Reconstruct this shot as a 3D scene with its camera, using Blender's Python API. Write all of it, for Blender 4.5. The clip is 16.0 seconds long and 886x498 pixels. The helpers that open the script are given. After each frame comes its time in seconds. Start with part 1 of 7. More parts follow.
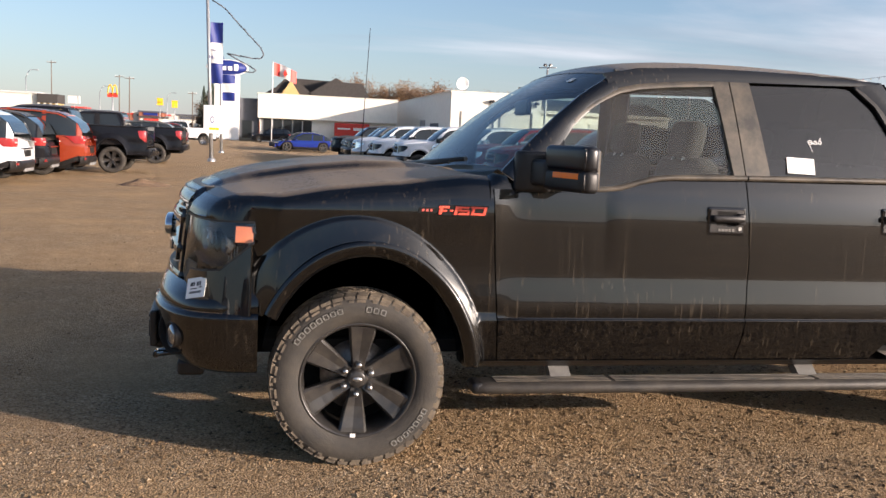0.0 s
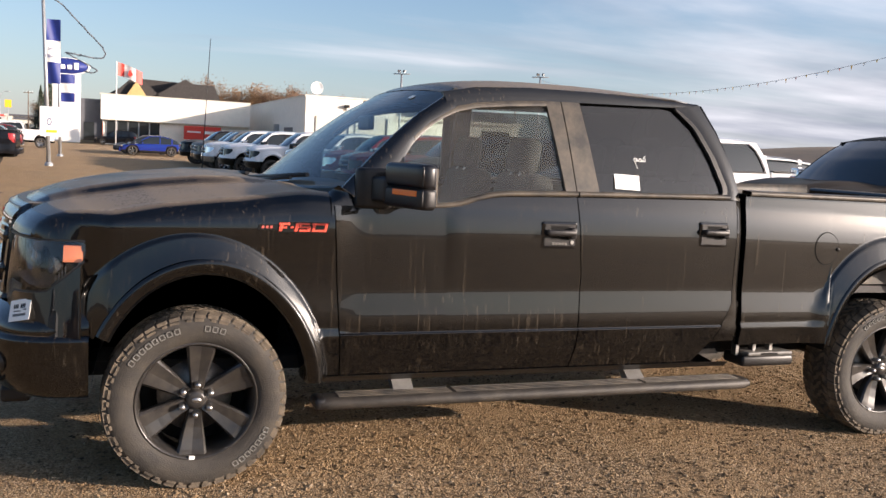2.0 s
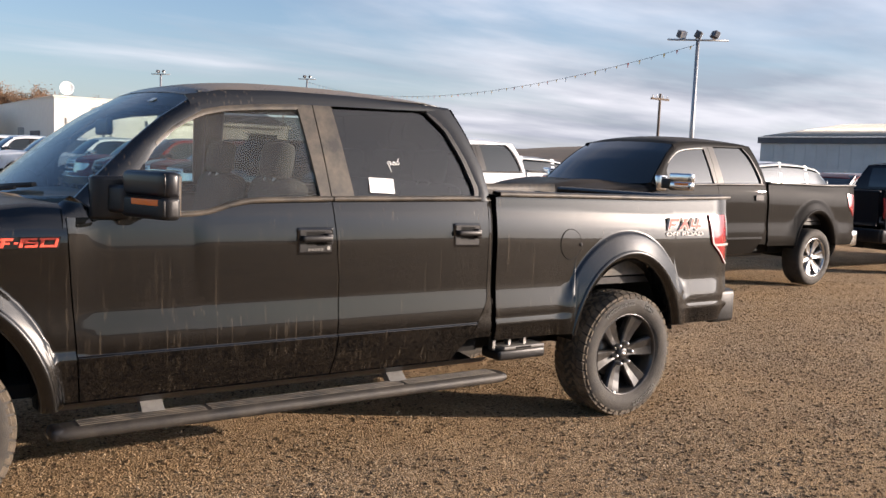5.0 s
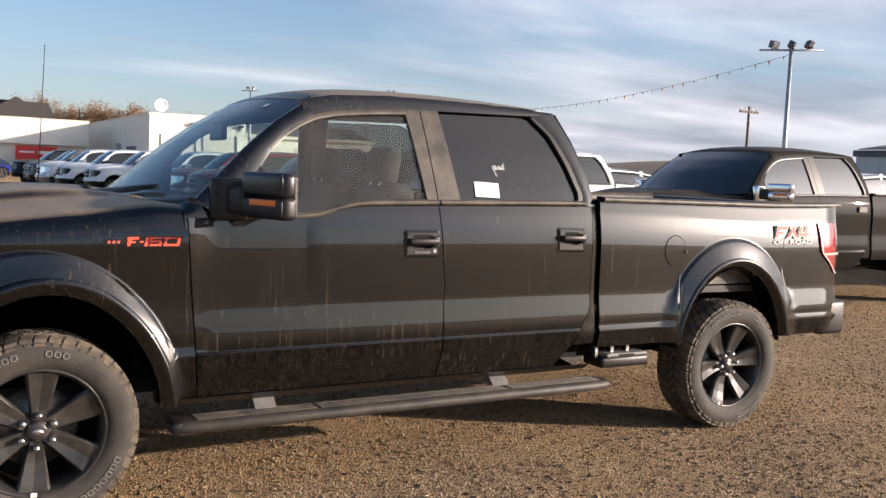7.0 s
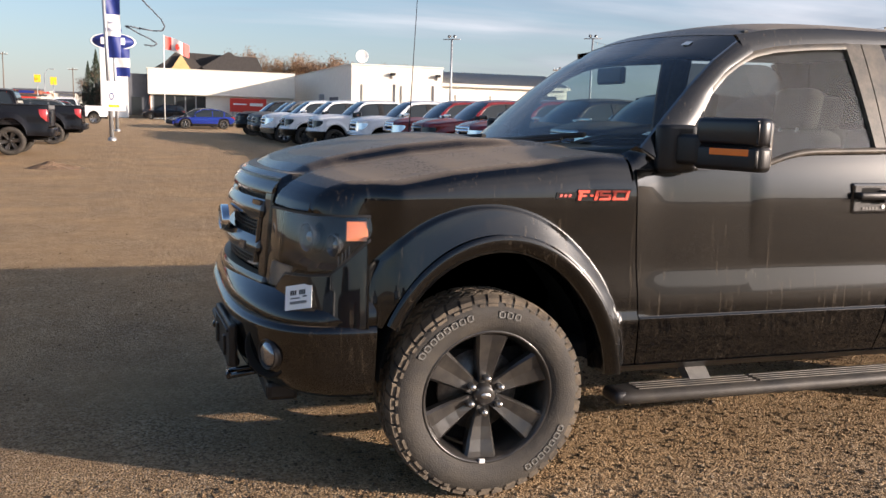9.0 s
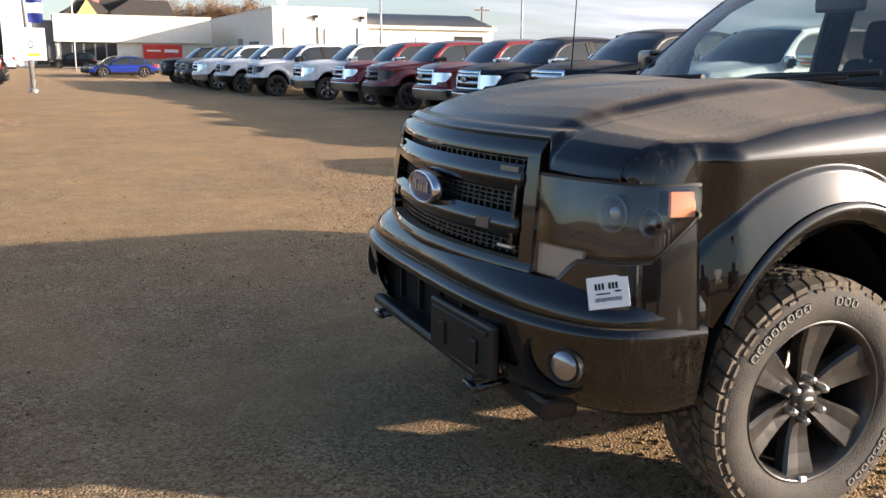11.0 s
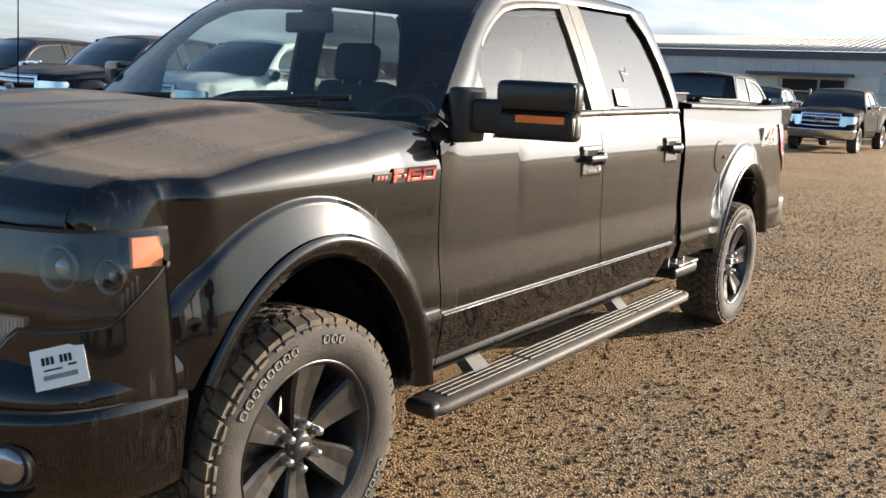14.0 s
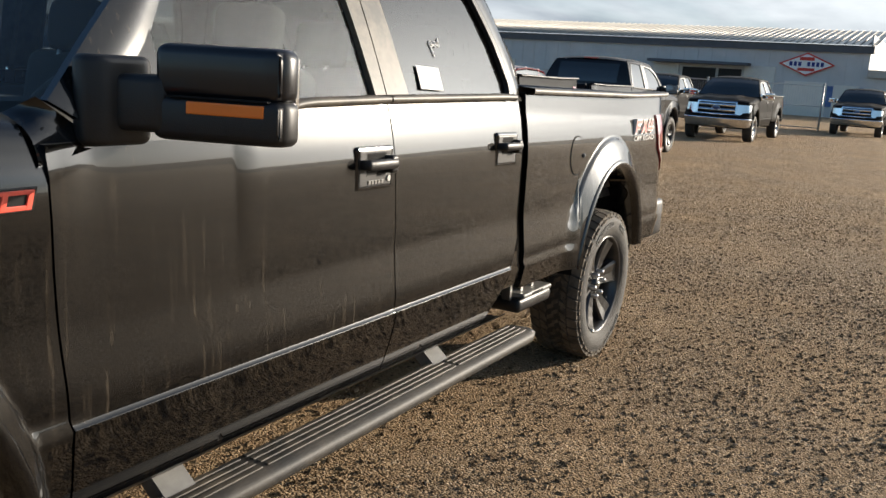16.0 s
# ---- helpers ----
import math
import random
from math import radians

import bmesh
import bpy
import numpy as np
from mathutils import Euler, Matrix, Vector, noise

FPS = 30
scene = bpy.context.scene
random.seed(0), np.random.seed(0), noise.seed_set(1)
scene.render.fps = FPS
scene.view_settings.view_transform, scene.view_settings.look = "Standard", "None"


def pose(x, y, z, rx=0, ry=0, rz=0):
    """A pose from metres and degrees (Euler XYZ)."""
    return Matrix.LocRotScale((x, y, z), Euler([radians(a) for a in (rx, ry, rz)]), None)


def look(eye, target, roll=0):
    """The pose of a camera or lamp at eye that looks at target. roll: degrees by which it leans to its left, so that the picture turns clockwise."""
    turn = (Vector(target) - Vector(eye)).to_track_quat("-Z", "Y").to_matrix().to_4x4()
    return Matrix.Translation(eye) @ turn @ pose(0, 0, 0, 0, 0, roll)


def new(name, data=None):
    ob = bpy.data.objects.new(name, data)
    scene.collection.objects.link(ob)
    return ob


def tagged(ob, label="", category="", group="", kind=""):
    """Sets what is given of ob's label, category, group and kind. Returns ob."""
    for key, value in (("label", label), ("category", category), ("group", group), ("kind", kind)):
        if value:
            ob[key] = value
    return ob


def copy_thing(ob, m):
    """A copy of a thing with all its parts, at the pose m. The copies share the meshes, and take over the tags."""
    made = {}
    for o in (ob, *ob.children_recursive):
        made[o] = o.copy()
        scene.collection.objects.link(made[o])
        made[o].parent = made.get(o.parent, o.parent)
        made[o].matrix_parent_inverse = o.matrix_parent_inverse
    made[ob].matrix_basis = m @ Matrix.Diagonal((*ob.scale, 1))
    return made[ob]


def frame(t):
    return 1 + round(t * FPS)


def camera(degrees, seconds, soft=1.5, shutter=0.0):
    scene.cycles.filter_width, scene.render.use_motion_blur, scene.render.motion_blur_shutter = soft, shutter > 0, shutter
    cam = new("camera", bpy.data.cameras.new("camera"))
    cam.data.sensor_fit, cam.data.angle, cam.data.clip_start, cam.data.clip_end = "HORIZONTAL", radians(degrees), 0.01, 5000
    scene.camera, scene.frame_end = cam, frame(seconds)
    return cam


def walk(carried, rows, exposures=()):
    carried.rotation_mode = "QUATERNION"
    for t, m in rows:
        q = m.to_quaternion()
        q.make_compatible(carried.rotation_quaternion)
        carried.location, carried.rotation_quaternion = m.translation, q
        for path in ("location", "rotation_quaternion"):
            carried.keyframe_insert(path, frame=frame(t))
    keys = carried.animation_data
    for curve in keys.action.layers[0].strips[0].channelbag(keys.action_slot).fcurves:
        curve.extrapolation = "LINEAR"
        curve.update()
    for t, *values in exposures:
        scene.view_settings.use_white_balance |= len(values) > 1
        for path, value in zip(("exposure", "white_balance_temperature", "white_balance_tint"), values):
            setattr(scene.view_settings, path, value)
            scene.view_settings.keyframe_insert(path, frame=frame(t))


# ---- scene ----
cam = camera(53.1, 16.0)
PATH = [
    (0, (-0.408, -3.886, 1.5), (-0.022, -1.94, 1.251), 2.6),
    (0.5, (-0.356, -3.944, 1.554), (0.087, -2.01, 1.299), 2.7),
    (1, (-0.354, -3.947, 1.54), (0.181, -2.034, 1.313), 2.6),
    (1.5, (-0.351, -3.942, 1.553), (0.249, -2.048, 1.324), 3.0),
    (2, (-0.35, -3.936, 1.559), (0.345, -2.074, 1.336), 3.1),
    (2.5, (-0.292, -3.969, 1.549), (0.457, -2.127, 1.339), 2.8),
    (3, (-0.274, -3.949, 1.581), (0.589, -2.158, 1.364), 2.9),
    (3.5, (-0.259, -3.937, 1.523), (0.739, -2.214, 1.334), 2.7),
    (4, (-0.249, -3.914, 1.579), (0.844, -2.252, 1.368), 3.0),
    (4.2, (-0.236, -3.912, 1.59), (0.891, -2.273, 1.379), 2.7),
    (6.5, (-0.253, -3.888, 1.523), (0.89, -2.256, 1.356), 2.1),
    (7, (-0.35, -3.855, 1.515), (0.64, -2.125, 1.346), 2.4),
    (7.5, (-0.476, -3.775, 1.497), (0.294, -1.939, 1.309), 1.3),
    (8, (-0.61, -3.569, 1.475), (0.008, -1.68, 1.257), 2.3),
    (8.5, (-0.857, -3.339, 1.471), (-0.293, -1.435, 1.234), 4.5),
    (9, (-1.2, -3.078, 1.468), (-0.589, -1.197, 1.169), 1.7),
    (9.5, (-1.465, -2.735, 1.432), (-0.897, -0.84, 1.137), 0.6),
    (9.7, (-1.568, -2.599, 1.431), (-1.03, -0.7, 1.109), 1.4),
    (11.8, (-2.284, -1.746, 1.433), (-1.27, -0.077, 1.002), -0.4),
    (12, (-2.311, -1.727, 1.431), (-1.248, -0.085, 1.013), -0.4),
    (12.5, (-2.326, -1.71, 1.43), (-1.23, -0.085, 1.036), 0.6),
    (13, (-2.246, -1.685, 1.438), (-0.993, -0.171, 1.068), 0.0),
    (13.5, (-2.062, -1.676, 1.452), (-0.553, -0.422, 1.064), 0.9),
    (14, (-1.796, -1.7, 1.472), (-0.185, -0.573, 1.101), 2.9),
    (14.5, (-1.529, -1.627, 1.47), (0.13, -0.59, 1.056), 3.4),
    (15, (-1.214, -1.536, 1.476), (0.536, -0.631, 1.129), 0.7),
    (15.5, (-0.855, -1.551, 1.477), (0.879, -0.615, 1.133), 2.1),
    (16, (-0.522, -1.51, 1.468), (1.191, -0.556, 1.075), 3.7),
]
walk(cam, [(t, look(eye, target, roll)) for t, eye, target, roll in PATH], exposures=[(0, 1.1, 6380, 19), (9, 1.1, 6380, 19), (12, 1.68, 6550, 15), (13.5, 1.52, 6450, 13), (14.5, 1.22, 6230, 10), (16, 0.87, 6180, 9)])

# ---- world, sun ----
SUN_DIR = Vector((3.84, -2.5, 1.0)).normalized()
world = bpy.data.worlds.new("sky")
scene.world = world
world.use_nodes = True
wn, wl = world.node_tree.nodes, world.node_tree.links
wn.clear()
w_out = wn.new("ShaderNodeOutputWorld")
w_bg = wn.new("ShaderNodeBackground")
w_sky = wn.new("ShaderNodeTexSky")
w_sky.sky_type = 'NISHITA'
w_sky.sun_disc = False
w_sky.sun_elevation = math.asin(SUN_DIR.z)
w_sky.sun_rotation = math.atan2(SUN_DIR.x, SUN_DIR.y)
w_sky.air_density, w_sky.dust_density, w_sky.ozone_density = 1.0, 0.2, 2.5
w_tc = wn.new("ShaderNodeTexCoord")
w_sep = wn.new("ShaderNodeSeparateXYZ")
wl.new(w_tc.outputs["Generated"], w_sep.inputs[0])


def w_math(op, a, b, clamp=False):
    n = wn.new("ShaderNodeMath")
    n.operation, n.use_clamp = op, clamp
    for i, v in enumerate((a, b)):
        if isinstance(v, (int, float)):
            n.inputs[i].default_value = v
        else:
            wl.new(v, n.inputs[i])
    return n.outputs[0]


# clouds lie on a flat layer: the direction is divided by its height
w_h = w_math('MAXIMUM', w_math('ADD', w_sep.outputs[2], 0.09), 0.03)
w_cx, w_cy = w_math('DIVIDE', w_sep.outputs[0], w_h), w_math('DIVIDE', w_sep.outputs[1], w_h)
w_comb = wn.new("ShaderNodeCombineXYZ")
wl.new(w_math('MULTIPLY', w_cx, 0.55), w_comb.inputs[0])
wl.new(w_math('MULTIPLY', w_cy, 1.0), w_comb.inputs[1])
w_n1 = wn.new("ShaderNodeTexNoise")
w_n1.inputs["Scale"].default_value, w_n1.inputs["Detail"].default_value = 0.55, 7
w_n1.inputs["Roughness"].default_value, w_n1.inputs["Distortion"].default_value = 0.55, 0.5
wl.new(w_comb.outputs[0], w_n1.inputs["Vector"])
# a broad bank of cloud lies towards +x, the sky clears towards -x
w_bank = w_math('ADD', w_math('MULTIPLY', w_sep.outputs[0], 0.42), -0.15)
w_den = w_math('ADD', w_n1.outputs["Fac"], w_bank)
w_ramp = wn.new("ShaderNodeValToRGB")
w_ramp.color_ramp.elements[0].position, w_ramp.color_ramp.elements[1].position = 0.42, 0.74
wl.new(w_den, w_ramp.inputs[0])
w_n2 = wn.new("ShaderNodeTexNoise")
w_n2.inputs["Scale"].default_value, w_n2.inputs["Detail"].default_value = 1.1, 5
wl.new(w_comb.outputs[0], w_n2.inputs["Vector"])
w_cr = wn.new("ShaderNodeValToRGB")
w_cr.color_ramp.elements[0].position, w_cr.color_ramp.elements[0].color = 0.35, (2.2, 2.3, 2.55, 1)
w_cr.color_ramp.elements[1].position, w_cr.color_ramp.elements[1].color = 0.65, (7.3, 7.2, 7.0, 1)
wl.new(w_n2.outputs["Fac"], w_cr.inputs[0])
w_mix = wn.new("ShaderNodeMix")
w_mix.data_type = 'RGBA'
wl.new(w_math('MULTIPLY', w_ramp.outputs[0], 0.85), w_mix.inputs[0])
wl.new(w_sky.outputs[0], w_mix.inputs[6])
wl.new(w_cr.outputs[0], w_mix.inputs[7])
w_dot = wn.new("ShaderNodeVectorMath")
w_dot.operation = 'DOT_PRODUCT'
w_dot.inputs[1].default_value = SUN_DIR
wl.new(w_tc.outputs["Generated"], w_dot.inputs[0])
w_near = w_math('MAXIMUM', w_dot.outputs["Value"], 0.0)
w_glow = w_math('ADD', w_math('MULTIPLY', w_math('POWER', w_near, 6.0), 0.15), w_math('POWER', w_near, 40.0))
w_haze = w_math('POWER', w_math('SUBTRACT', 1.0, w_math('MULTIPLY', w_math('MAXIMUM', w_sep.outputs[2], 0.0), 3.6), True), 2.0)
w_hmix = wn.new("ShaderNodeMix")
w_hmix.data_type = 'RGBA'
w_hmix.inputs[7].default_value = (2.1, 2.5, 3.2, 1)
wl.new(w_math('MULTIPLY', w_haze, 0.65), w_hmix.inputs[0])
wl.new(w_mix.outputs[2], w_hmix.inputs[6])
w_gmix = wn.new("ShaderNodeMix")
w_gmix.data_type, w_gmix.blend_type, w_gmix.clamp_factor = 'RGBA', 'ADD', False
w_gmix.inputs[7].default_value = (48.0, 45.0, 40.0, 1)
wl.new(w_glow, w_gmix.inputs[0])
wl.new(w_hmix.outputs[2], w_gmix.inputs[6])
wl.new(w_gmix.outputs[2], w_bg.inputs[0])
w_bg.inputs[1].default_value = 0.083
wl.new(w_bg.outputs[0], w_out.inputs[0])

sun = new("sun", bpy.data.lights.new("sun", 'SUN'))
sun.data.energy, sun.data.angle, sun.data.color = 4.4, radians(0.6), (1.0, 0.85, 0.665)
sun.matrix_world = look(SUN_DIR * 60, (0, 0, 0))


# ---- materials ----
def mat(name, color=(0.5, 0.5, 0.5), rough=0.5, metal=0.0, coat=0.0, var=0.0, scale=6.0, bump=0.0, bump_scale=60.0, color2=None, trans=0.0, ior=1.45, emit=0.0, alpha=1.0):
    """A principled material with noise variation of colour, roughness and relief."""
    m = bpy.data.materials.new(name)
    m.use_nodes = True
    n, l = m.node_tree.nodes, m.node_tree.links
    p = n["Principled BSDF"]
    p.inputs["Base Color"].default_value = (*color, 1)
    p.inputs["Roughness"].default_value = rough
    p.inputs["Metallic"].default_value = metal
    p.inputs["Coat Weight"].default_value = coat
    p.inputs["Coat Roughness"].default_value = 0.04
    p.inputs["Transmission Weight"].default_value = trans
    p.inputs["IOR"].default_value = ior
    p.inputs["Alpha"].default_value = alpha
    if emit:
        p.inputs["Emission Color"].default_value = (*color, 1)
        p.inputs["Emission Strength"].default_value = emit
    tc = n.new("ShaderNodeTexCoord")
    if var or color2:
        t = n.new("ShaderNodeTexNoise")
        t.inputs["Scale"].default_value, t.inputs["Detail"].default_value = scale, 8
        t.inputs["Roughness"].default_value = 0.65
        l.new(tc.outputs["Object"], t.inputs["Vector"])
        mx = n.new("ShaderNodeMix")
        mx.data_type = 'RGBA'
        c2 = color2 or tuple(max(0, c * (1 - var)) for c in color)
        mx.inputs[6].default_value = (*color, 1)
        mx.inputs[7].default_value = (*c2, 1)
        r = n.new("ShaderNodeMapRange")
        r.inputs[1].default_value, r.inputs[2].default_value = 0.35, 0.68
        l.new(t.outputs["Fac"], r.inputs[0])
        l.new(r.outputs[0], mx.inputs[0])
        l.new(mx.outputs[2], p.inputs["Base Color"])
    if bump:
        t = n.new("ShaderNodeTexNoise")
        t.inputs["Scale"].default_value, t.inputs["Detail"].default_value = bump_scale, 6
        l.new(tc.outputs["Object"], t.inputs["Vector"])
        b = n.new("ShaderNodeBump")
        b.inputs["Strength"].default_value, b.inputs["Distance"].default_value = bump, 0.01
        l.new(t.outputs["Fac"], b.inputs["Height"])
        l.new(b.outputs[0], p.inputs["Normal"])
    return m


def paint(name, color, dust=0.5, rough=0.08, shine=1.0):
    """Car paint under clear coat with road dust: settled on top, run down the sides in streaks."""
    m = bpy.data.materials.new(name)
    m.use_nodes = True
    n, l = m.node_tree.nodes, m.node_tree.links
    p = n["Principled BSDF"]
    p.inputs["Coat Weight"].default_value = 1.0
    p.inputs["Specular IOR Level"].default_value = 0.02

    def mth(op, a, b, clamp=False):
        k = n.new("ShaderNodeMath")
        k.operation, k.use_clamp = op, clamp
        for i, v in enumerate((a, b)):
            if isinstance(v, (int, float)):
                k.inputs[i].default_value = v
            else:
                l.new(v, k.inputs[i])
        return k.outputs[0]

    tc = n.new("ShaderNodeTexCoord")
    geo = n.new("ShaderNodeNewGeometry")
    sep = n.new("ShaderNodeSeparateXYZ")
    l.new(geo.outputs["Normal"], sep.inputs[0])
    top = n.new("ShaderNodeMapRange")
    top.inputs[1].default_value, top.inputs[2].default_value = 0.84, 0.99
    l.new(sep.outputs[2], top.inputs[0])
    big = n.new("ShaderNodeTexNoise")
    big.inputs["Scale"].default_value, big.inputs["Detail"].default_value = 3.0, 8
    l.new(tc.outputs["Object"], big.inputs["Vector"])
    mp = n.new("ShaderNodeMapping")
    mp.inputs["Scale"].default_value = (75, 75, 0.7)
    l.new(tc.outputs["Object"], mp.inputs["Vector"])
    streak = n.new("ShaderNodeTexNoise")
    streak.inputs["Scale"].default_value, streak.inputs["Detail"].default_value = 1.0, 4
    l.new(mp.outputs[0], streak.inputs["Vector"])
    st = n.new("ShaderNodeMapRange")
    st.inputs[1].default_value, st.inputs[2].default_value = 0.57, 0.78
    l.new(streak.outputs["Fac"], st.inputs[0])
    fine = n.new("ShaderNodeTexNoise")
    fine.inputs["Scale"].default_value, fine.inputs["Detail"].default_value = 90.0, 4
    l.new(tc.outputs["Object"], fine.inputs["Vector"])
    patch = mth('MULTIPLY', mth('ADD', big.outputs["Fac"], -0.38, True), 2.2, True)
    side = mth('ADD', mth('MULTIPLY', st.outputs[0], mth('ADD', mth('MULTIPLY', patch, 0.30 * dust), 0.03 * dust)), 0.001 * dust)
    topd = mth('MULTIPLY', top.outputs[0], mth('ADD', mth('MULTIPLY', big.outputs["Fac"], 0.55), 0.62))
    amount = mth('MULTIPLY', mth('ADD', side, mth('MULTIPLY', topd, dust)), mth('ADD', mth('MULTIPLY', fine.outputs["Fac"], 0.7), 0.65), True)
    mx = n.new("ShaderNodeMix")
    mx.data_type = 'RGBA'
    mx.inputs[6].default_value, mx.inputs[7].default_value = (*color, 1), (0.30, 0.235, 0.165, 1)
    l.new(amount, mx.inputs[0])
    l.new(mx.outputs[2], p.inputs["Base Color"])
    l.new(mth('ADD', mth('MULTIPLY', amount, 0.8), rough + 0.22, True), p.inputs["Roughness"])
    p.inputs["Coat IOR"].default_value = 1.54
    l.new(mth('ADD', shine, mth('MULTIPLY', amount, -0.85 * shine), True), p.inputs["Coat Weight"])
    l.new(mth('ADD', 0.015 + 0.015 * dust * shine, mth('MULTIPLY', amount, 0.4)), p.inputs["Coat Roughness"])
    # thin dust film: a broad soft gloss over the clear coat
    last = p.outputs[0]
    for blur, haze in ((0.26, 0.011), (0.52, 0.004)):
        film, both = n.new("ShaderNodeBsdfGlossy"), n.new("ShaderNodeAddShader")
        film.distribution = 'BECKMANN'
        film.inputs["Roughness"].default_value = blur
        haze *= dust * shine
        film.inputs["Color"].default_value = (haze, haze * 0.96, haze * 0.88, 1)
        l.new(last, both.inputs[0])
        l.new(film.outputs[0], both.inputs[1])
        last = both.outputs[0]
    l.new(last, n["Material Output"].inputs[0])
    return m


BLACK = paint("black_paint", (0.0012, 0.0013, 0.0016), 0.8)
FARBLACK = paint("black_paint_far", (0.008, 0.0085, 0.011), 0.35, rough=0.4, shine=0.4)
NAVY = paint("dark_blue_paint", (0.008, 0.011, 0.022), 0.4, rough=0.4, shine=0.4)
WHITE = paint("white_paint", (0.72, 0.73, 0.74), 0.2)
RED = paint("dark_red_paint", (0.16, 0.012, 0.015), 0.3)
ORANGE = paint("orange_red_paint", (0.24, 0.036, 0.014), 0.3)
GREY = paint("grey_paint", (0.10, 0.105, 0.11), 0.4, rough=0.4, shine=0.4)
BLUE = paint("blue_paint", (0.012, 0.03, 0.22), 0.3)
BROWN = paint("brown_grey_paint", (0.010, 0.0085, 0.007), 0.15, rough=0.4, shine=0.15)
PLASTIC = mat("black_plastic", (0.007, 0.007, 0.008), 0.42, bump=0.1, bump_scale=300, var=0.3, color2=(0.017, 0.015, 0.014), scale=5)
GLOSS = mat("gloss_black", (0.006, 0.006, 0.007), 0.12, coat=0.6)
DUSTY = mat("dusty_black_trim", (0.02, 0.019, 0.018), 0.5, color2=(0.10, 0.082, 0.06), scale=9)
MIRROR_CAP = mat("mirror_cap_black", (0.008, 0.008, 0.010), 0.3, coat=0.2, var=0.3)
CHROME = mat("chrome", (0.75, 0.76, 0.78), 0.12, 1.0, var=0.15, scale=10)
STEEL = mat("brushed_steel", (0.55, 0.54, 0.52), 0.35, 1.0, var=0.3, scale=20)
STEPM = mat("running_board_black", (0.013, 0.012, 0.011), 0.6, color2=(0.05, 0.042, 0.033), scale=8, bump=0.1, bump_scale=80)
STEPL = mat("running_board_bracket", (0.17, 0.163, 0.15), 0.5, var=0.35, scale=14)
RUBBER = mat("tyre_rubber", (0.022, 0.021, 0.02), 0.75, color2=(0.055, 0.047, 0.037), scale=7, bump=0.3, bump_scale=180)
TREADM = mat("tyre_tread", (0.05, 0.042, 0.033), 0.85, color2=(0.17, 0.135, 0.095), scale=12, bump=0.3, bump_scale=120)
LETTER = mat("tyre_white_letter", (0.20, 0.195, 0.18), 0.7, var=0.3, scale=30)
RIM = mat("satin_black_rim", (0.016, 0.016, 0.017), 0.32, coat=0.35, color2=(0.05, 0.044, 0.037), scale=11)
RIMSILVER = mat("silver_rim", (0.5, 0.5, 0.5), 0.25, 0.9, var=0.2)
DISC = mat("brake_disc", (0.28, 0.25, 0.22), 0.45, 0.8, var=0.5, scale=30)
def glass(name, color, film, ior=1.5, blur=0.01):
    """A clear pane; film above 0 adds a pale layer for dust and painted sky haze."""
    m = bpy.data.materials.new(name)
    m.use_nodes = True
    n, l = m.node_tree.nodes, m.node_tree.links
    n.remove(n["Principled BSDF"])
    tr, gl, df = n.new("ShaderNodeBsdfTransparent"), n.new("ShaderNodeBsdfGlossy"), n.new("ShaderNodeBsdfDiffuse")
    tr.inputs[0].default_value = (*color, 1)
    gl.inputs["Roughness"].default_value = blur
    df.inputs[0].default_value = (0.42, 0.40, 0.36, 1)
    lw = n.new("ShaderNodeLayerWeight")
    lw.inputs[0].default_value = 0.5
    f0 = ((ior - 1) / (ior + 1)) ** 2
    pw = n.new("ShaderNodeMath")
    pw.operation = 'POWER'
    l.new(lw.outputs["Facing"], pw.inputs[0])
    pw.inputs[1].default_value = 4.2
    fr = n.new("ShaderNodeMath")
    fr.operation = 'MULTIPLY_ADD'
    l.new(pw.outputs[0], fr.inputs[0])
    fr.inputs[1].default_value, fr.inputs[2].default_value = 0.92 - f0, f0
    a, b = n.new("ShaderNodeMixShader"), n.new("ShaderNodeMixShader")
    if not film:
        n.remove(df)
        n.remove(b)
        l.new(fr.outputs[0], a.inputs[0])
        l.new(tr.outputs[0], a.inputs[1])
        l.new(gl.outputs[0], a.inputs[2])
        l.new(a.outputs[0], n["Material Output"].inputs[0])
        return m
    t = n.new("ShaderNodeTexNoise")
    t.inputs["Scale"].default_value, t.inputs["Detail"].default_value = 4, 8
    tc = n.new("ShaderNodeTexCoord")
    l.new(tc.outputs["Object"], t.inputs["Vector"])
    mr = n.new("ShaderNodeMapRange")
    mr.inputs[1].default_value, mr.inputs[2].default_value = 0.3, 0.75
    mr.inputs[3].default_value, mr.inputs[4].default_value = film * 0.5, film * 1.4
    l.new(t.outputs["Fac"], mr.inputs[0])
    l.new(fr.outputs[0], a.inputs[0])
    l.new(tr.outputs[0], a.inputs[1])
    l.new(gl.outputs[0], a.inputs[2])
    l.new(mr.outputs[0], b.inputs[0])
    l.new(a.outputs[0], b.inputs[1])
    l.new(df.outputs[0], b.inputs[2])
    l.new(b.outputs[0], n["Material Output"].inputs[0])
    return m


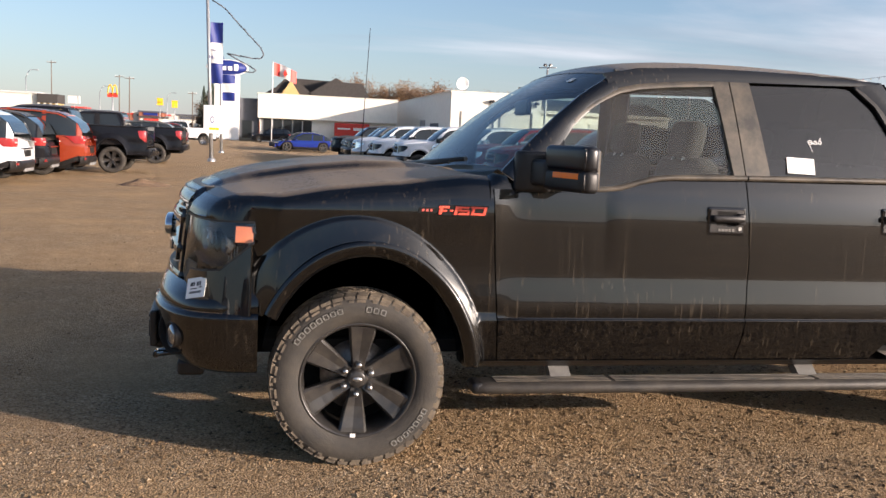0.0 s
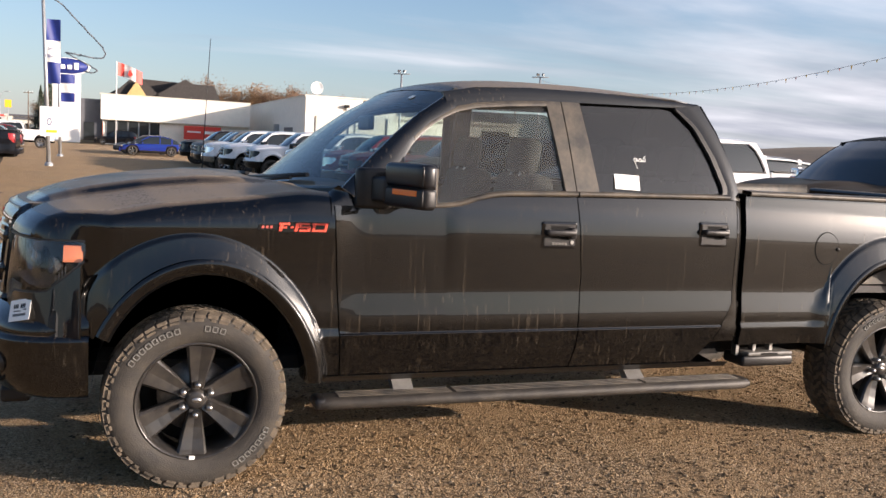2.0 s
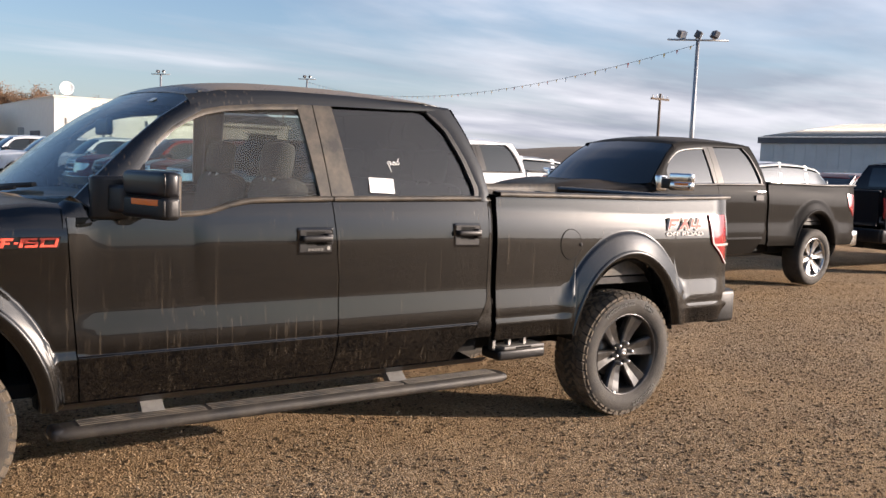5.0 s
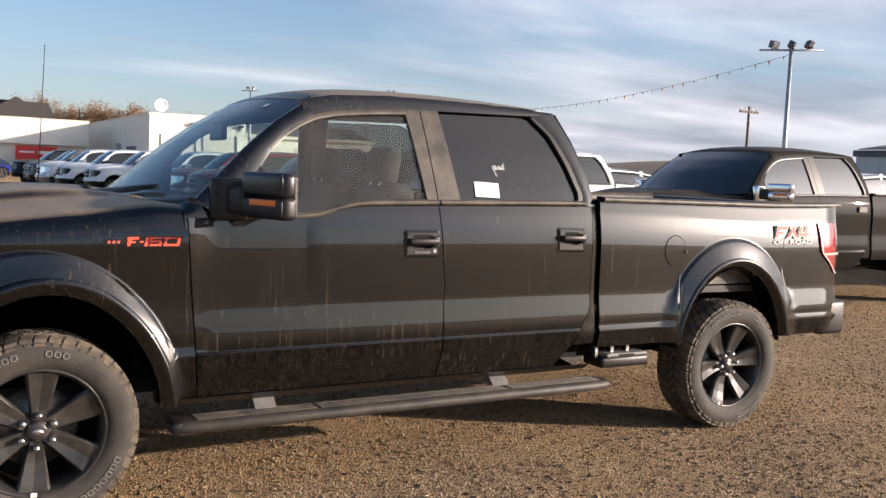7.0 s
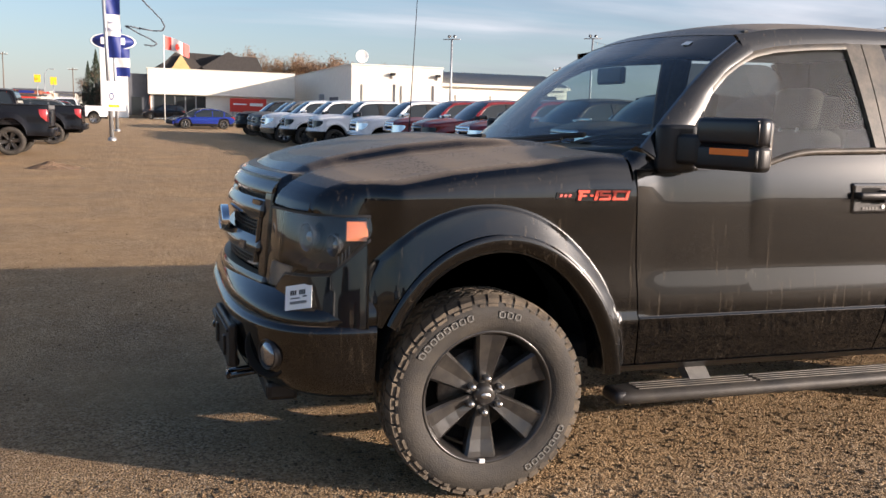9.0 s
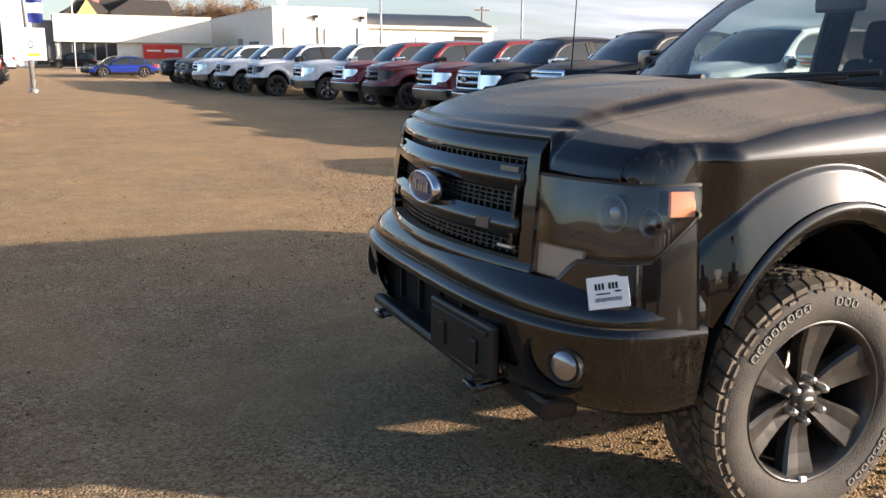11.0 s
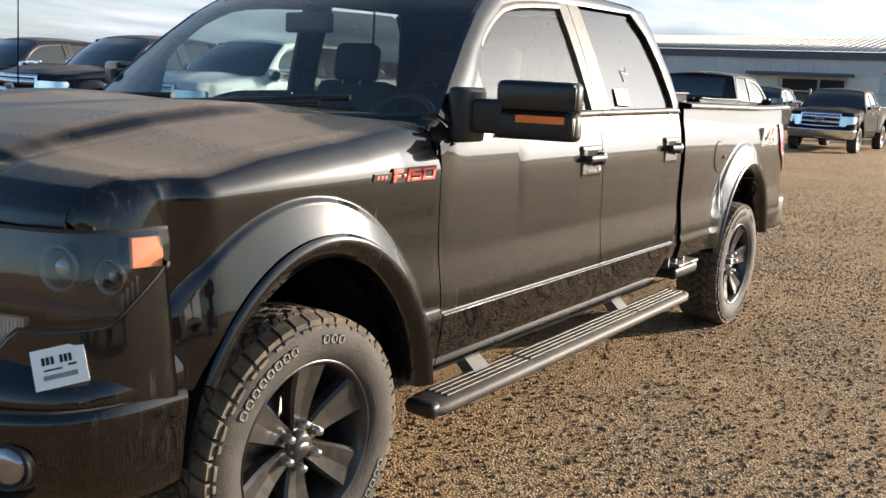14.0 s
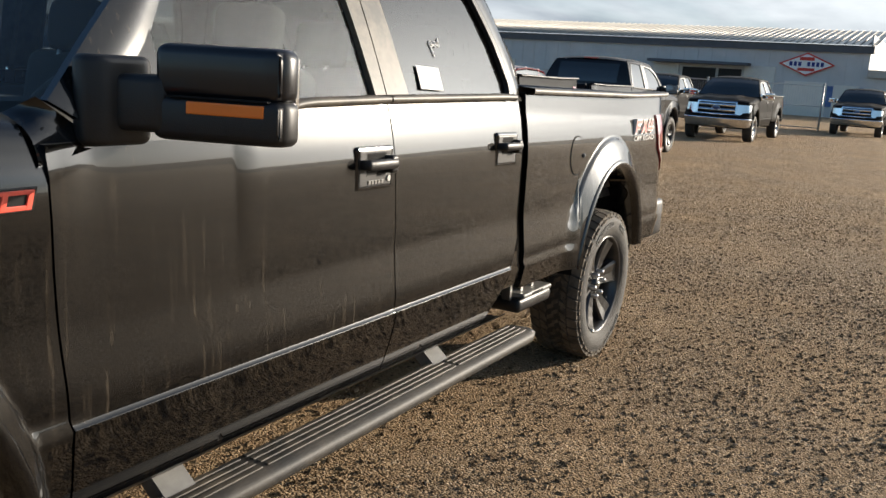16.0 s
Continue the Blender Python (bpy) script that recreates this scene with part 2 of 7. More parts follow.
# the films carry thin dust and a pale haze standing for reflected sky
GLASS = glass("side_glass", (0.68, 0.77, 0.75), 0.05, 1.6, 0.0)
TINT = glass("privacy_glass", (0.16, 0.165, 0.165), 0.012, 1.8, 0.06)
WSGLASS = glass("windshield_glass", (0.70, 0.80, 0.80), 0.045, 1.7)
FARGLASS = mat("dark_glass", (0.02, 0.025, 0.028), 0.04, coat=0.5)
LAMPGLASS = glass("headlight_glass", (0.90, 0.92, 0.92), 0.0, 1.85)
LAMPBLACK = mat("headlight_bezel", (0.004, 0.004, 0.005), 0.2)
REFLECT = mat("headlight_reflector", (0.8, 0.8, 0.8), 0.12, 1.0)
LAMPGREY = mat("headlight_projector", (0.10, 0.105, 0.115), 0.18, 0.6)
RIBCLR = mat("turn_signal_rib", (0.55, 0.50, 0.45), 0.22, 0.3, coat=0.5)
TURNCLR = mat("turn_signal_clear", (0.16, 0.14, 0.125), 0.28, 0.3, coat=0.5)
FOGLENS = mat("fog_lamp_lens", (0.30, 0.30, 0.31), 0.12, 0.85, coat=0.6)
AMBER = mat("amber_lens", (0.85, 0.20, 0.02), 0.2, coat=0.6)
SALMON = mat("side_marker_orange", (0.80, 0.24, 0.10), 0.25, coat=0.7)
TAILRED = mat("tail_lamp_red", (0.34, 0.03, 0.03), 0.12, coat=1.0)
TAILCLR = mat("tail_lamp_clear", (0.55, 0.5, 0.48), 0.15, coat=1.0)
BADGERED = mat("badge_red", (0.78, 0.10, 0.06), 0.35, coat=0.3)
BADGEBLK = mat("badge_black", (0.01, 0.01, 0.01), 0.3)
DECALW = mat("decal_white", (0.75, 0.70, 0.66), 0.5)
DECALR = mat("decal_red", (0.55, 0.10, 0.08), 0.5)
PAPER = mat("white_paper", (0.85, 0.84, 0.80), 0.85, var=0.06)
INK = mat("black_ink", (0.03, 0.03, 0.03), 0.9)
CHALK = mat("white_marker", (0.8, 0.8, 0.78), 0.8)
EMBLEM = mat("emblem_blue", (0.03, 0.06, 0.16), 0.25, coat=0.8)
# near-black: the shade of wells, hollows and undersides is put into the colour
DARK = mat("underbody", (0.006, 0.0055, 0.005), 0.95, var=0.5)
SEAT = mat("black_seat_fabric", (0.03, 0.03, 0.03), 0.9, var=0.3, scale=3)
DASH = mat("dashboard", (0.05, 0.048, 0.045), 0.7, bump=0.2, bump_scale=300)


# ---- mesh helpers ----
HALF = 0.98  # from a pickup's middle to the plane of its flank


def part(name, bm, material, parent, label="", smooth=None):
    me = bpy.data.meshes.new(name)
    if smooth is not None:
        for f in bm.faces:
            f.smooth = smooth
    bm.to_mesh(me)
    bm.free()
    me.materials.append(material)
    ob = new(name, me)
    if parent is not None:
        ob.parent = parent
    if label:
        ob["label"] = label
    return ob


def thing(name, label, category, group="", kind="", at=None):
    ob = new(name)
    ob.empty_display_size = 0.2
    if at is not None:
        ob.matrix_world = at
    return tagged(ob, label, category, group, kind)


def box(x0, x1, y0, y1, z0, z1, bevel=0.0, bm=None, seg=2):
    b = bmesh.new()
    bmesh.ops.create_cube(b, size=1)
    bmesh.ops.transform(b, matrix=Matrix.Translation(((x0 + x1) / 2, (y0 + y1) / 2, (z0 + z1) / 2)) @ Matrix.Diagonal((x1 - x0, y1 - y0, z1 - z0, 1)), verts=b.verts)
    if bevel:
        bmesh.ops.bevel(b, geom=b.edges[:], offset=bevel, segments=seg, affect='EDGES', profile=0.5)
    return join(bm, b)


def join(bm, b, m=None):
    """Adds b, moved by m, to bm; frees b."""
    if m is not None:
        bmesh.ops.transform(b, matrix=m, verts=b.verts)
    if bm is None:
        return b
    me = bpy.data.meshes.new("tmp")
    b.to_mesh(me)
    b.free()
    bm.from_mesh(me)
    bpy.data.meshes.remove(me)
    return bm


def lathe(profile, n=48, axis='Y', bm=None, m=None):
    """Turns (radius, height) rows about an axis."""
    b = bmesh.new()
    rows = []
    for r, h in profile:
        row = []
        for i in range(n):
            a = 2 * math.pi * i / n
            c, s = r * math.cos(a), r * math.sin(a)
            row.append(b.verts.new((c, h, s) if axis == 'Y' else (c, s, h) if axis == 'Z' else (h, c, s)))
        rows.append(row)
    for p, q in zip(rows, rows[1:]):
        for i in range(n):
            f = b.faces.new((p[i], p[(i + 1) % n], q[(i + 1) % n], q[i]))
            f.smooth = True
    bmesh.ops.remove_doubles(b, verts=b.verts, dist=1e-6)
    bmesh.ops.recalc_face_normals(b, faces=b.faces[:])
    return join(bm, b, m)


def rod(a, b_, r, n=10, bm=None, r2=None):
    """A round bar from a to b_."""
    a, b_ = Vector(a), Vector(b_)
    b = bmesh.new()
    d = b_ - a
    bmesh.ops.create_cone(b, cap_ends=True, segments=n, radius1=r, radius2=r if r2 is None else r2, depth=d.length)
    for f in b.faces:
        f.smooth = len(f.verts) == 4
    return join(bm, b, Matrix.Translation((a + b_) / 2) @ d.to_track_quat('Z', 'Y').to_matrix().to_4x4())


def prism(outline, y0, y1, bevel=0.0, bm=None):
    """An outline in x and z, extruded along y."""
    b = bmesh.new()
    vs = [b.verts.new((x, y0, z)) for x, z in outline]
    f = b.faces.new(vs)
    r = bmesh.ops.extrude_face_region(b, geom=[f])
    bmesh.ops.translate(b, vec=(0, y1 - y0, 0), verts=[v for v in r["geom"] if isinstance(v, bmesh.types.BMVert)])
    bmesh.ops.recalc_face_normals(b, faces=b.faces[:])
    if bevel:
        bmesh.ops.bevel(b, geom=b.edges[:], offset=bevel, segments=2, affect='EDGES', profile=0.5)
    return join(bm, b)


def sheet(fn, nu, nv, rim=0.0, us=None, vs=None, side=0, rimvec=None):
    """A smooth grid of fn(u, v) -> (x, inset, z) on a pickup's left flank, its rim turned inwards; side=1: mirrored to the right.
    With side=None fn gives plain x, y, z."""
    us = us if us is not None else [i / nu for i in range(nu + 1)]
    vs = vs if vs is not None else [i / nv for i in range(nv + 1)]
    b = bmesh.new()
    rows = []
    for u in us:
        row = []
        for v in vs:
            x, d, z = fn(u, v)
            row.append(b.verts.new((x, d if side is None else d - HALF, z)))
        rows.append(row)
    for p, q in zip(rows, rows[1:]):
        for i in range(len(vs) - 1):
            try:
                f = b.faces.new((p[i], q[i], q[i + 1], p[i + 1]))
                f.smooth = True
            except ValueError:
                pass
    bmesh.ops.remove_doubles(b, verts=b.verts, dist=1e-5)
    if rim or rimvec:
        edges = [e for e in b.edges if e.is_boundary]
        for e in edges:
            e.smooth = False
        r = bmesh.ops.extrude_edge_only(b, edges=edges)
        vv = [v for v in r["geom"] if isinstance(v, bmesh.types.BMVert)]
        bmesh.ops.translate(b, vec=rimvec or (0, rim, 0), verts=vv)
        for f in r["geom"]:
            if isinstance(f, bmesh.types.BMFace):
                f.smooth = False
    if side == 1:
        bmesh.ops.scale(b, vec=(1, -1, 1), verts=b.verts)
        bmesh.ops.reverse_faces(b, faces=b.faces[:])
    return b


def lerp(a, b, t):
    return a + (b - a) * t


def smooth(t):
    t = min(1.0, max(0.0, t))
    return t * t * (3 - 2 * t)


COS = [0.5 - 0.5 * math.cos(math.pi * i / 36) for i in range(37)]


def tab(x, xs, ys):
    return float(np.interp(x, xs, ys))


def text(body, size, depth=0.001):
    """Letters as a mesh in the x-y plane, centred."""
    cu = bpy.data.curves.new("letters", 'FONT')
    cu.body, cu.size, cu.extrude, cu.align_x, cu.align_y = body, size, depth, 'CENTER', 'CENTER'
    ob = bpy.data.objects.new("letters", cu)
    scene.collection.objects.link(ob)
    me = bpy.data.meshes.new_from_object(ob.evaluated_get(bpy.context.evaluated_depsgraph_get()))
    bpy.data.objects.remove(ob)
    b = bmesh.new()
    b.from_mesh(me)
    bpy.data.meshes.remove(me)
    return b


# ---- the pickup ----
SIDE_Z = (0.44, 0.55, 0.66, 0.683, 0.70, 0.76, 0.84, 0.90, 1.0, 1.1, 1.18, 1.24, 1.29, 1.34, 1.40, 1.45)
SIDE_D = (0.030, 0.004, -0.015, -0.020, -0.006, -0.009, -0.001, 0.003, 0.001, -0.006, -0.007, 0.001, 0.014, 0.04, 0.06, 0.075)
DOOR_SZ = (0.44, 0.55, 0.66, 0.683, 0.690, 0.725, 0.74, 0.86, 0.875, 0.89, 0.95, 1.10, 1.135, 1.16, 1.20, 1.24, 1.27, 1.29, 1.34, 1.40, 1.45)
DOOR_PLAIN = (0.030, 0.004, -0.015, -0.020, -0.007, -0.010, -0.009, 0.0058, 0.0070, 0.0078, 0.0098, 0.0145, 0.0168, 0.0186, 0.022, 0.0265, 0.0315, 0.036, 0.048, 0.065, 0.08)
DOOR_SUNK = (0.030, 0.004, -0.015, -0.020, -0.007, -0.010, -0.009, 0.0065, 0.0078, 0.0080, 0.0082, 0.0090, 0.0105, 0.0128, 0.0175, 0.024, 0.030, 0.035, 0.048, 0.065, 0.08)
ARCH_F = (0.03, 0.44, 0.49, 0.57)
ARCH_R = (3.955, 0.49, 0.53, 0.578)
TYRE_R = 0.402


def bulge(x, z, arch):
    xc, zc, rx, rz = arch
    e = math.hypot((x - xc) / rx, (z - zc) / rz)
    if z < zc - 0.1:
        e = abs(x - xc) / rx
    return e


def flank(x, z):
    """How far the flank lies inside its plane."""
    d = tab(z, SIDE_Z, SIDE_D)
    if x > 0.56:
        plain, sunk = tab(z, DOOR_SZ, DOOR_PLAIN), tab(z, DOOR_SZ, DOOR_SUNK)
        d = lerp(d, lerp(plain, sunk, smooth((x - 1.10) / 0.035)), smooth((x - 0.56) / 0.12))
    for arch, wide in ((ARCH_F, 1.17 - 0.20 * (x - 0.03)), (ARCH_R, 1.20)):
        e = bulge(x, z, arch)
        if e < wide:
            k = (max(e, 1.0) - 1.0) / (wide - 1.0)
            low = lerp(-0.040, d - 0.009, k)
            d = min(d, lerp(low, d, smooth((k - 0.84) / 0.16)))
    return d


def house(z):
    """Inset of the greenhouse's side at a height."""
    t = (z - 1.32) / 0.51
    return 0.040 + 0.16 * t + 0.05 * t * t


def arch_z(x, arch, low):
    xc, zc, rx, rz = arch
    k = 1 - ((x - xc) / rx) ** 2
    return max(low, zc + rz * math.sqrt(k)) if k > 0 else low


def seam(z):
    return 0.613 - (z - 0.519) * 0.075


def seam_b(z):
    return tab(z, (0.47, 0.6, 0.94, 1.33, 1.8), (1.80, 1.825, 1.835, 1.80, 1.765))


def belt(x):
    return tab(x, (0.5, 1.05, 1.12, 1.18, 1.27, 1.34, 1.40, 1.8, 2.8), (1.255, 1.258, 1.262, 1.272, 1.303, 1.318, 1.326, 1.337, 1.352))


def crest(x):
    return tab(x, (-0.83, -0.82, -0.80, -0.76, -0.69, -0.6, -0.49, -0.27, 0.0, 0.17, 0.36, 0.5), (1.10, 1.13, 1.155, 1.185, 1.22, 1.248, 1.272, 1.308, 1.335, 1.339, 1.332, 1.315))


NOSE_T = (-10, 0, 10, 20, 30, 40, 51.5, 65, 78, 90, 102)
NOSE_X = (-0.34, -0.42, -0.50, -0.58, -0.653, -0.712, -0.765, -0.815, -0.848, -0.86, -0.848)
NOSE_H = (0.97, 0.967, 0.960, 0.938, 0.885, 0.775, 0.60, 0.40, 0.20, 0.0, -0.20)


def spline(t, ts, vs):
    """A smooth curve through rows of values (Catmull-Rom)."""
    i = max(1, min(len(ts) - 3, int(np.searchsorted(ts, t)) - 1))
    t1, t2 = ts[i], ts[i + 1]
    m1 = (vs[i + 1] - vs[i - 1]) / (ts[i + 1] - ts[i - 1])
    m2 = (vs[i + 2] - vs[i]) / (ts[i + 2] - ts[i])
    k, w = (t - t1) / (t2 - t1), t2 - t1
    return (2 * k**3 - 3 * k**2 + 1) * vs[i] + (k**3 - 2 * k**2 + k) * w * m1 + (3 * k**2 - 2 * k**3) * vs[i + 1] + (k**3 - k**2) * w * m2


def nose(th, off=0.0):
    """Plan of the front end: th 0 at the flank, 90 in the middle. Gives x and inset."""
    a = radians(min(90, th * 1.1))
    return spline(th, NOSE_T, NOSE_X) - off * math.sin(a), HALF - spline(th, NOSE_T, NOSE_H) - off * math.cos(a)


def front(th, off, z):
    """The front end at a height: its face leans back towards the hood."""
    return nose(th, off + 0.13 * (0.87 - z))


DENSE = [(HALF - nose(k * 0.5)[1], nose(k * 0.5)[0]) for k in range(180, -1, -1)]


def nose_x(h, off=0.0):
    return tab(abs(h), [p[0] for p in DENSE], [p[1] for p in DENSE]) - off


def hood_z(h, s):
    """Height of the hood at h from the middle, s from the nose (0) to the windshield (1)."""
    a = abs(h)
    drop = 0.040 * smooth((a - 0.50) / 0.10) + 0.035 * max(0.0, (a - 0.60) / 0.26) + 0.014 * smooth(1 - a / 0.4)
    lip = lerp(1.168, 1.078, smooth((a - 0.585) / 0.045))
    return max(lip + 0.02 * smooth(s / 0.04), crest(lerp(-0.83, 0.5, s)) - drop * lerp(0.35, 1.0, smooth(s * 3.5)) * (1 - 0.7 * smooth((s - 0.62) / 0.38)))


def hood_x(h):
    return nose_x(h) + lerp(0.052, 0.018, smooth((abs(h) - 0.585) / 0.045))


def hood_end(h):
    return 0.40 + 0.16 * (h / 0.86) ** 2


def hood_point(h, s):
    x0 = hood_x(h)
    return lerp(x0, hood_end(h), s), h, hood_z(h, s)


def tyre_mesh():
    prof = [(0.262, -0.118), (0.285, -0.136), (0.325, -0.142), (0.362, -0.138), (0.385, -0.122), (0.394, -0.105), (0.396, 0.0), (0.394, 0.105), (0.385, 0.122), (0.362, 0.138), (0.325, 0.142), (0.285, 0.136), (0.262, 0.118)]
    return lathe(prof, 72)


def tread_mesh():
    b = bmesh.new()
    n = 44
    vs, fs = [], []

    def block(a0, a1, y0, y1, skew, r0, r1):
        k = len(vs)
        for r in (r0, r1):
            for a, y in ((a0, y0), (a1, y0), (a1 + skew, y1), (a0 + skew, y1)):
                rr = r - 0.010 * max(0.0, (abs(y) - 0.09) / 0.04)
                vs.append((rr * math.cos(a), y, rr * math.sin(a)))
        fs.extend([(k + 4, k + 5, k + 6, k + 7), (k, k + 1, k + 5, k + 4), (k + 1, k + 2, k + 6, k + 5), (k + 2, k + 3, k + 7, k + 6), (k + 3, k, k + 4, k + 7)])

    step = 2 * math.pi / n
    for i in range(n):
        a = i * step
        for sgn in (-1, 1):
            o = 0.35 * step * (sgn > 0)
            block(a + o, a + o + step * 0.80, sgn * 0.128, sgn * 0.078, sgn * 0.25 * step, 0.380, TYRE_R)
            block(a + o, a + o + step * 0.34, sgn * 0.072, sgn * 0.044, sgn * 0.4 * step, 0.39, TYRE_R)
            block(a + o + step * 0.45, a + o + step * 0.86, sgn * 0.070, sgn * 0.036, sgn * 0.3 * step, 0.39, TYRE_R)
            block(a + o + step * 0.1, a + o + step * (0.86 if i % 2 else 0.5), sgn * 0.137, sgn * 0.130, 0, 0.362, 0.386)
        block(a, a + step * 0.38, -0.030, 0.004, 0.3 * step, 0.39, TYRE_R)
        block(a + 0.5 * step, a + step * 0.9, -0.006, 0.030, 0.3 * step, 0.39, TYRE_R)
    me = bpy.data.meshes.new("tmp")
    me.from_pydata(vs, [], fs)
    b.from_mesh(me)
    bpy.data.meshes.remove(me)
    bmesh.ops.recalc_face_normals(b, faces=b.faces[:])
    return b


def arc_bars(b, words, r, mid, width, tall, y):
    """Raised outlined bars along an arc: one for each letter of a word that is drawn plain."""
    for word_mid, count in words:
        for i in range(count):
            a = radians(word_mid + mid) - (i - (count - 1) / 2) * width * 1.28 / r
            for (t0, t1, w0, w1) in ((-tall / 2, -tall / 2 + 0.004, 0, 1), (tall / 2 - 0.004, tall / 2, 0, 1), (-tall / 2, tall / 2, 0, 0.2), (-tall / 2, tall / 2, 0.8, 1)):
                m = Matrix.Rotation(-a, 4, 'Y')
                c = bmesh.new()
                bmesh.ops.create_cube(c, size=1)
                x0, x1 = r + t0, r + t1
                z0, z1 = (w0 - 0.5) * width, (w1 - 0.5) * width
                bmesh.ops.transform(c, matrix=m @ Matrix.Translation(((x0 + x1) / 2, y, (z0 + z1) / 2)) @ Matrix.Diagonal((x1 - x0, 0.004, z1 - z0, 1)), verts=c.verts)
                join(b, c)
    return b


def spoke_mesh():
    """One wide spoke pointing up: flat face, raised edges, narrow at the rim's well."""
    b = bmesh.new()
    rows = []
    for r, w, y in ((0.045, 0.030, -0.075), (0.085, 0.034, -0.078), (0.13, 0.044, -0.082), (0.18, 0.054, -0.092), (0.225, 0.062, -0.104), (0.245, 0.068, -0.108)):
        row = []
        for k, dy in ((-1.0, 0.045), (-1.0, 0.010), (-0.82, 0.0), (0.0, 0.006), (0.82, 0.0), (1.0, 0.010), (1.0, 0.045)):
            row.append(b.verts.new((k * w, y + dy, r)))
        rows.append(row)
    for p, q in zip(rows, rows[1:]):
        for i in range(6):
            b.faces.new((p[i], q[i], q[i + 1], p[i + 1]))
    bmesh.ops.recalc_face_normals(b, faces=b.faces[:])
    for f in b.faces:
        f.smooth = False
    return b


def wheel(parent, x, left, rim_mat, near, spin=0.0):
    """A wheel under the pickup, its outer face to the left (y negative) or right."""
    w = new("wheel")
    w.parent = parent
    s = 1 if left else -1
    w.matrix_local = Matrix.Translation((x, s * (-HALF + 0.118), 0.395)) @ Matrix.Rotation(0 if left else math.pi, 4, 'Z') @ Matrix.Rotation(radians(spin), 4, 'Y')
    part("tyre", tyre_mesh(), RUBBER, w, "dusty all-terrain tyre")
    if near:
        part("tread", tread_mesh(), TREADM, w)
        for word_mid, count in ((130, 8), (82, 3), (-38, 7)):
            for i in range(count):
                part("sidewall_mark", arc_bars(bmesh.new(), ((word_mid - math.degrees((i - (count - 1) / 2) * 0.0333 / 0.333), 1),), 0.333, 0, 0.026, 0.026, -0.1425), LETTER, w)
    part("rim", lathe([(0.268, -0.118), (0.262, -0.126), (0.255, -0.118), (0.246, -0.100), (0.240, -0.04), (0.236, 0.09), (0.262, 0.12)], 64), rim_mat, w)
    part("brake_disc", lathe([(0.03, 0.0), (0.165, 0.0), (0.165, 0.025), (0.09, 0.025), (0.09, 0.06), (0.03, 0.06)], 32), DISC, w)
    # black disc closes the rim; the dark behind the spokes is its colour
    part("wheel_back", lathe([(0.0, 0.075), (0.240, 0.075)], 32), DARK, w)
    for i in range(6):
        part("spoke", join(None, spoke_mesh(), Matrix.Rotation(i * math.pi / 3, 4, 'Y')), rim_mat, w)
    part("hub_cap", lathe([(0.050, -0.05), (0.044, -0.084), (0.036, -0.094), (0.030, -0.097), (0.0, -0.097)], 24), rim_mat, w, "black hub cap")
    if near:
        part("centre_emblem", join(None, lathe([(0.022, -0.096), (0.019, -0.100), (0.0, -0.100)], 20), Matrix.Diagonal((1, 1, 0.55, 1))), STEEL, w)
        for i in range(6):
            a = i * math.pi / 3 + math.pi / 6
            m = Matrix.Translation((0.068 * math.cos(a), 0, 0.068 * math.sin(a)))
            part("lug_nut", lathe([(0.014, -0.06), (0.014, -0.100), (0.010, -0.110), (0.0, -0.111)], 10, m=m), STEEL, w)
        part("balance_weight", box(-0.012, 0.012, -0.128, -0.116, -0.262, -0.246, 0.002), PAPER, w, "white paint mark")
    return w


def seat(parent, x, y, near):
    s = new("seat")
    s.parent = parent
    s.matrix_local = Matrix.Translation((x, y, 0))
    part("cushion", box(-0.05, 0.47, -0.26, 0.26, 0.72, 0.90, 0.06, seg=3), SEAT, s, smooth=True)
    b = box(0.0, 0.16, -0.25, 0.25, 0.0, 0.68, 0.06, seg=3)
    part("backrest", join(None, b, Matrix.Translation((0.40, 0, 0.80)) @ Matrix.Rotation(0.20, 4, 'Y')), SEAT, s, smooth=True)
    b = box(-0.03, 0.08, -0.13, 0.13, 0.0, 0.20, 0.045, seg=3)
    part("headrest", join(None, b, Matrix.Translation((0.55, 0, 1.45)) @ Matrix.Rotation(0.15, 4, 'Y')), SEAT, s, smooth=True)
    for k in (-0.06, 0.06):
        part("headrest_post", rod((0.53, k, 1.38), (0.565, k, 1.50), 0.008, 8), STEEL, s)


def ellipse_ring(arch, k0, k1, d0, d1, back, side, n=40, a0=-10, a1=190, rz_add=0.0):
    """A wheel-arch flare: its outer edge, proud lip, and return into the well."""
    xc, zc, rx, rz = arch

    def fn(u, v):
        a = radians(lerp(a0, a1, u))
        k, d = ((k0, d0), (lerp(k0, k1, 0.2), d0 - 0.016), (lerp(k0, k1, 0.55), d1 - 0.012), (lerp(k0, k1, 0.92), d1), (k1, d1 + 0.02), (k1 - 0.015, back))[v]
        c, s = math.cos(a), math.sin(a)
        return xc + rx * k * c, d, (zc + rz * k * s) if s > 0 else zc + 1.2 * rz * k * s * 0.5
    return sheet(fn, n, 0, us=[i / n for i in range(n + 1)], vs=[0, 1, 2, 3, 4, 5], side=side)


DOOR_Z = [0.478, 0.50, 0.53, 0.57, 0.61, 0.65, 0.672, 0.680, 0.683, 0.6835, 0.690, 0.6905, 0.700, 0.72, 0.74, 0.77, 0.80, 0.83, 0.855, 0.865, 0.875, 0.885, 0.895, 0.92, 0.95, 0.99, 1.03, 1.07, 1.10, 1.12, 1.135, 1.15, 1.165, 1.18, 1.2]


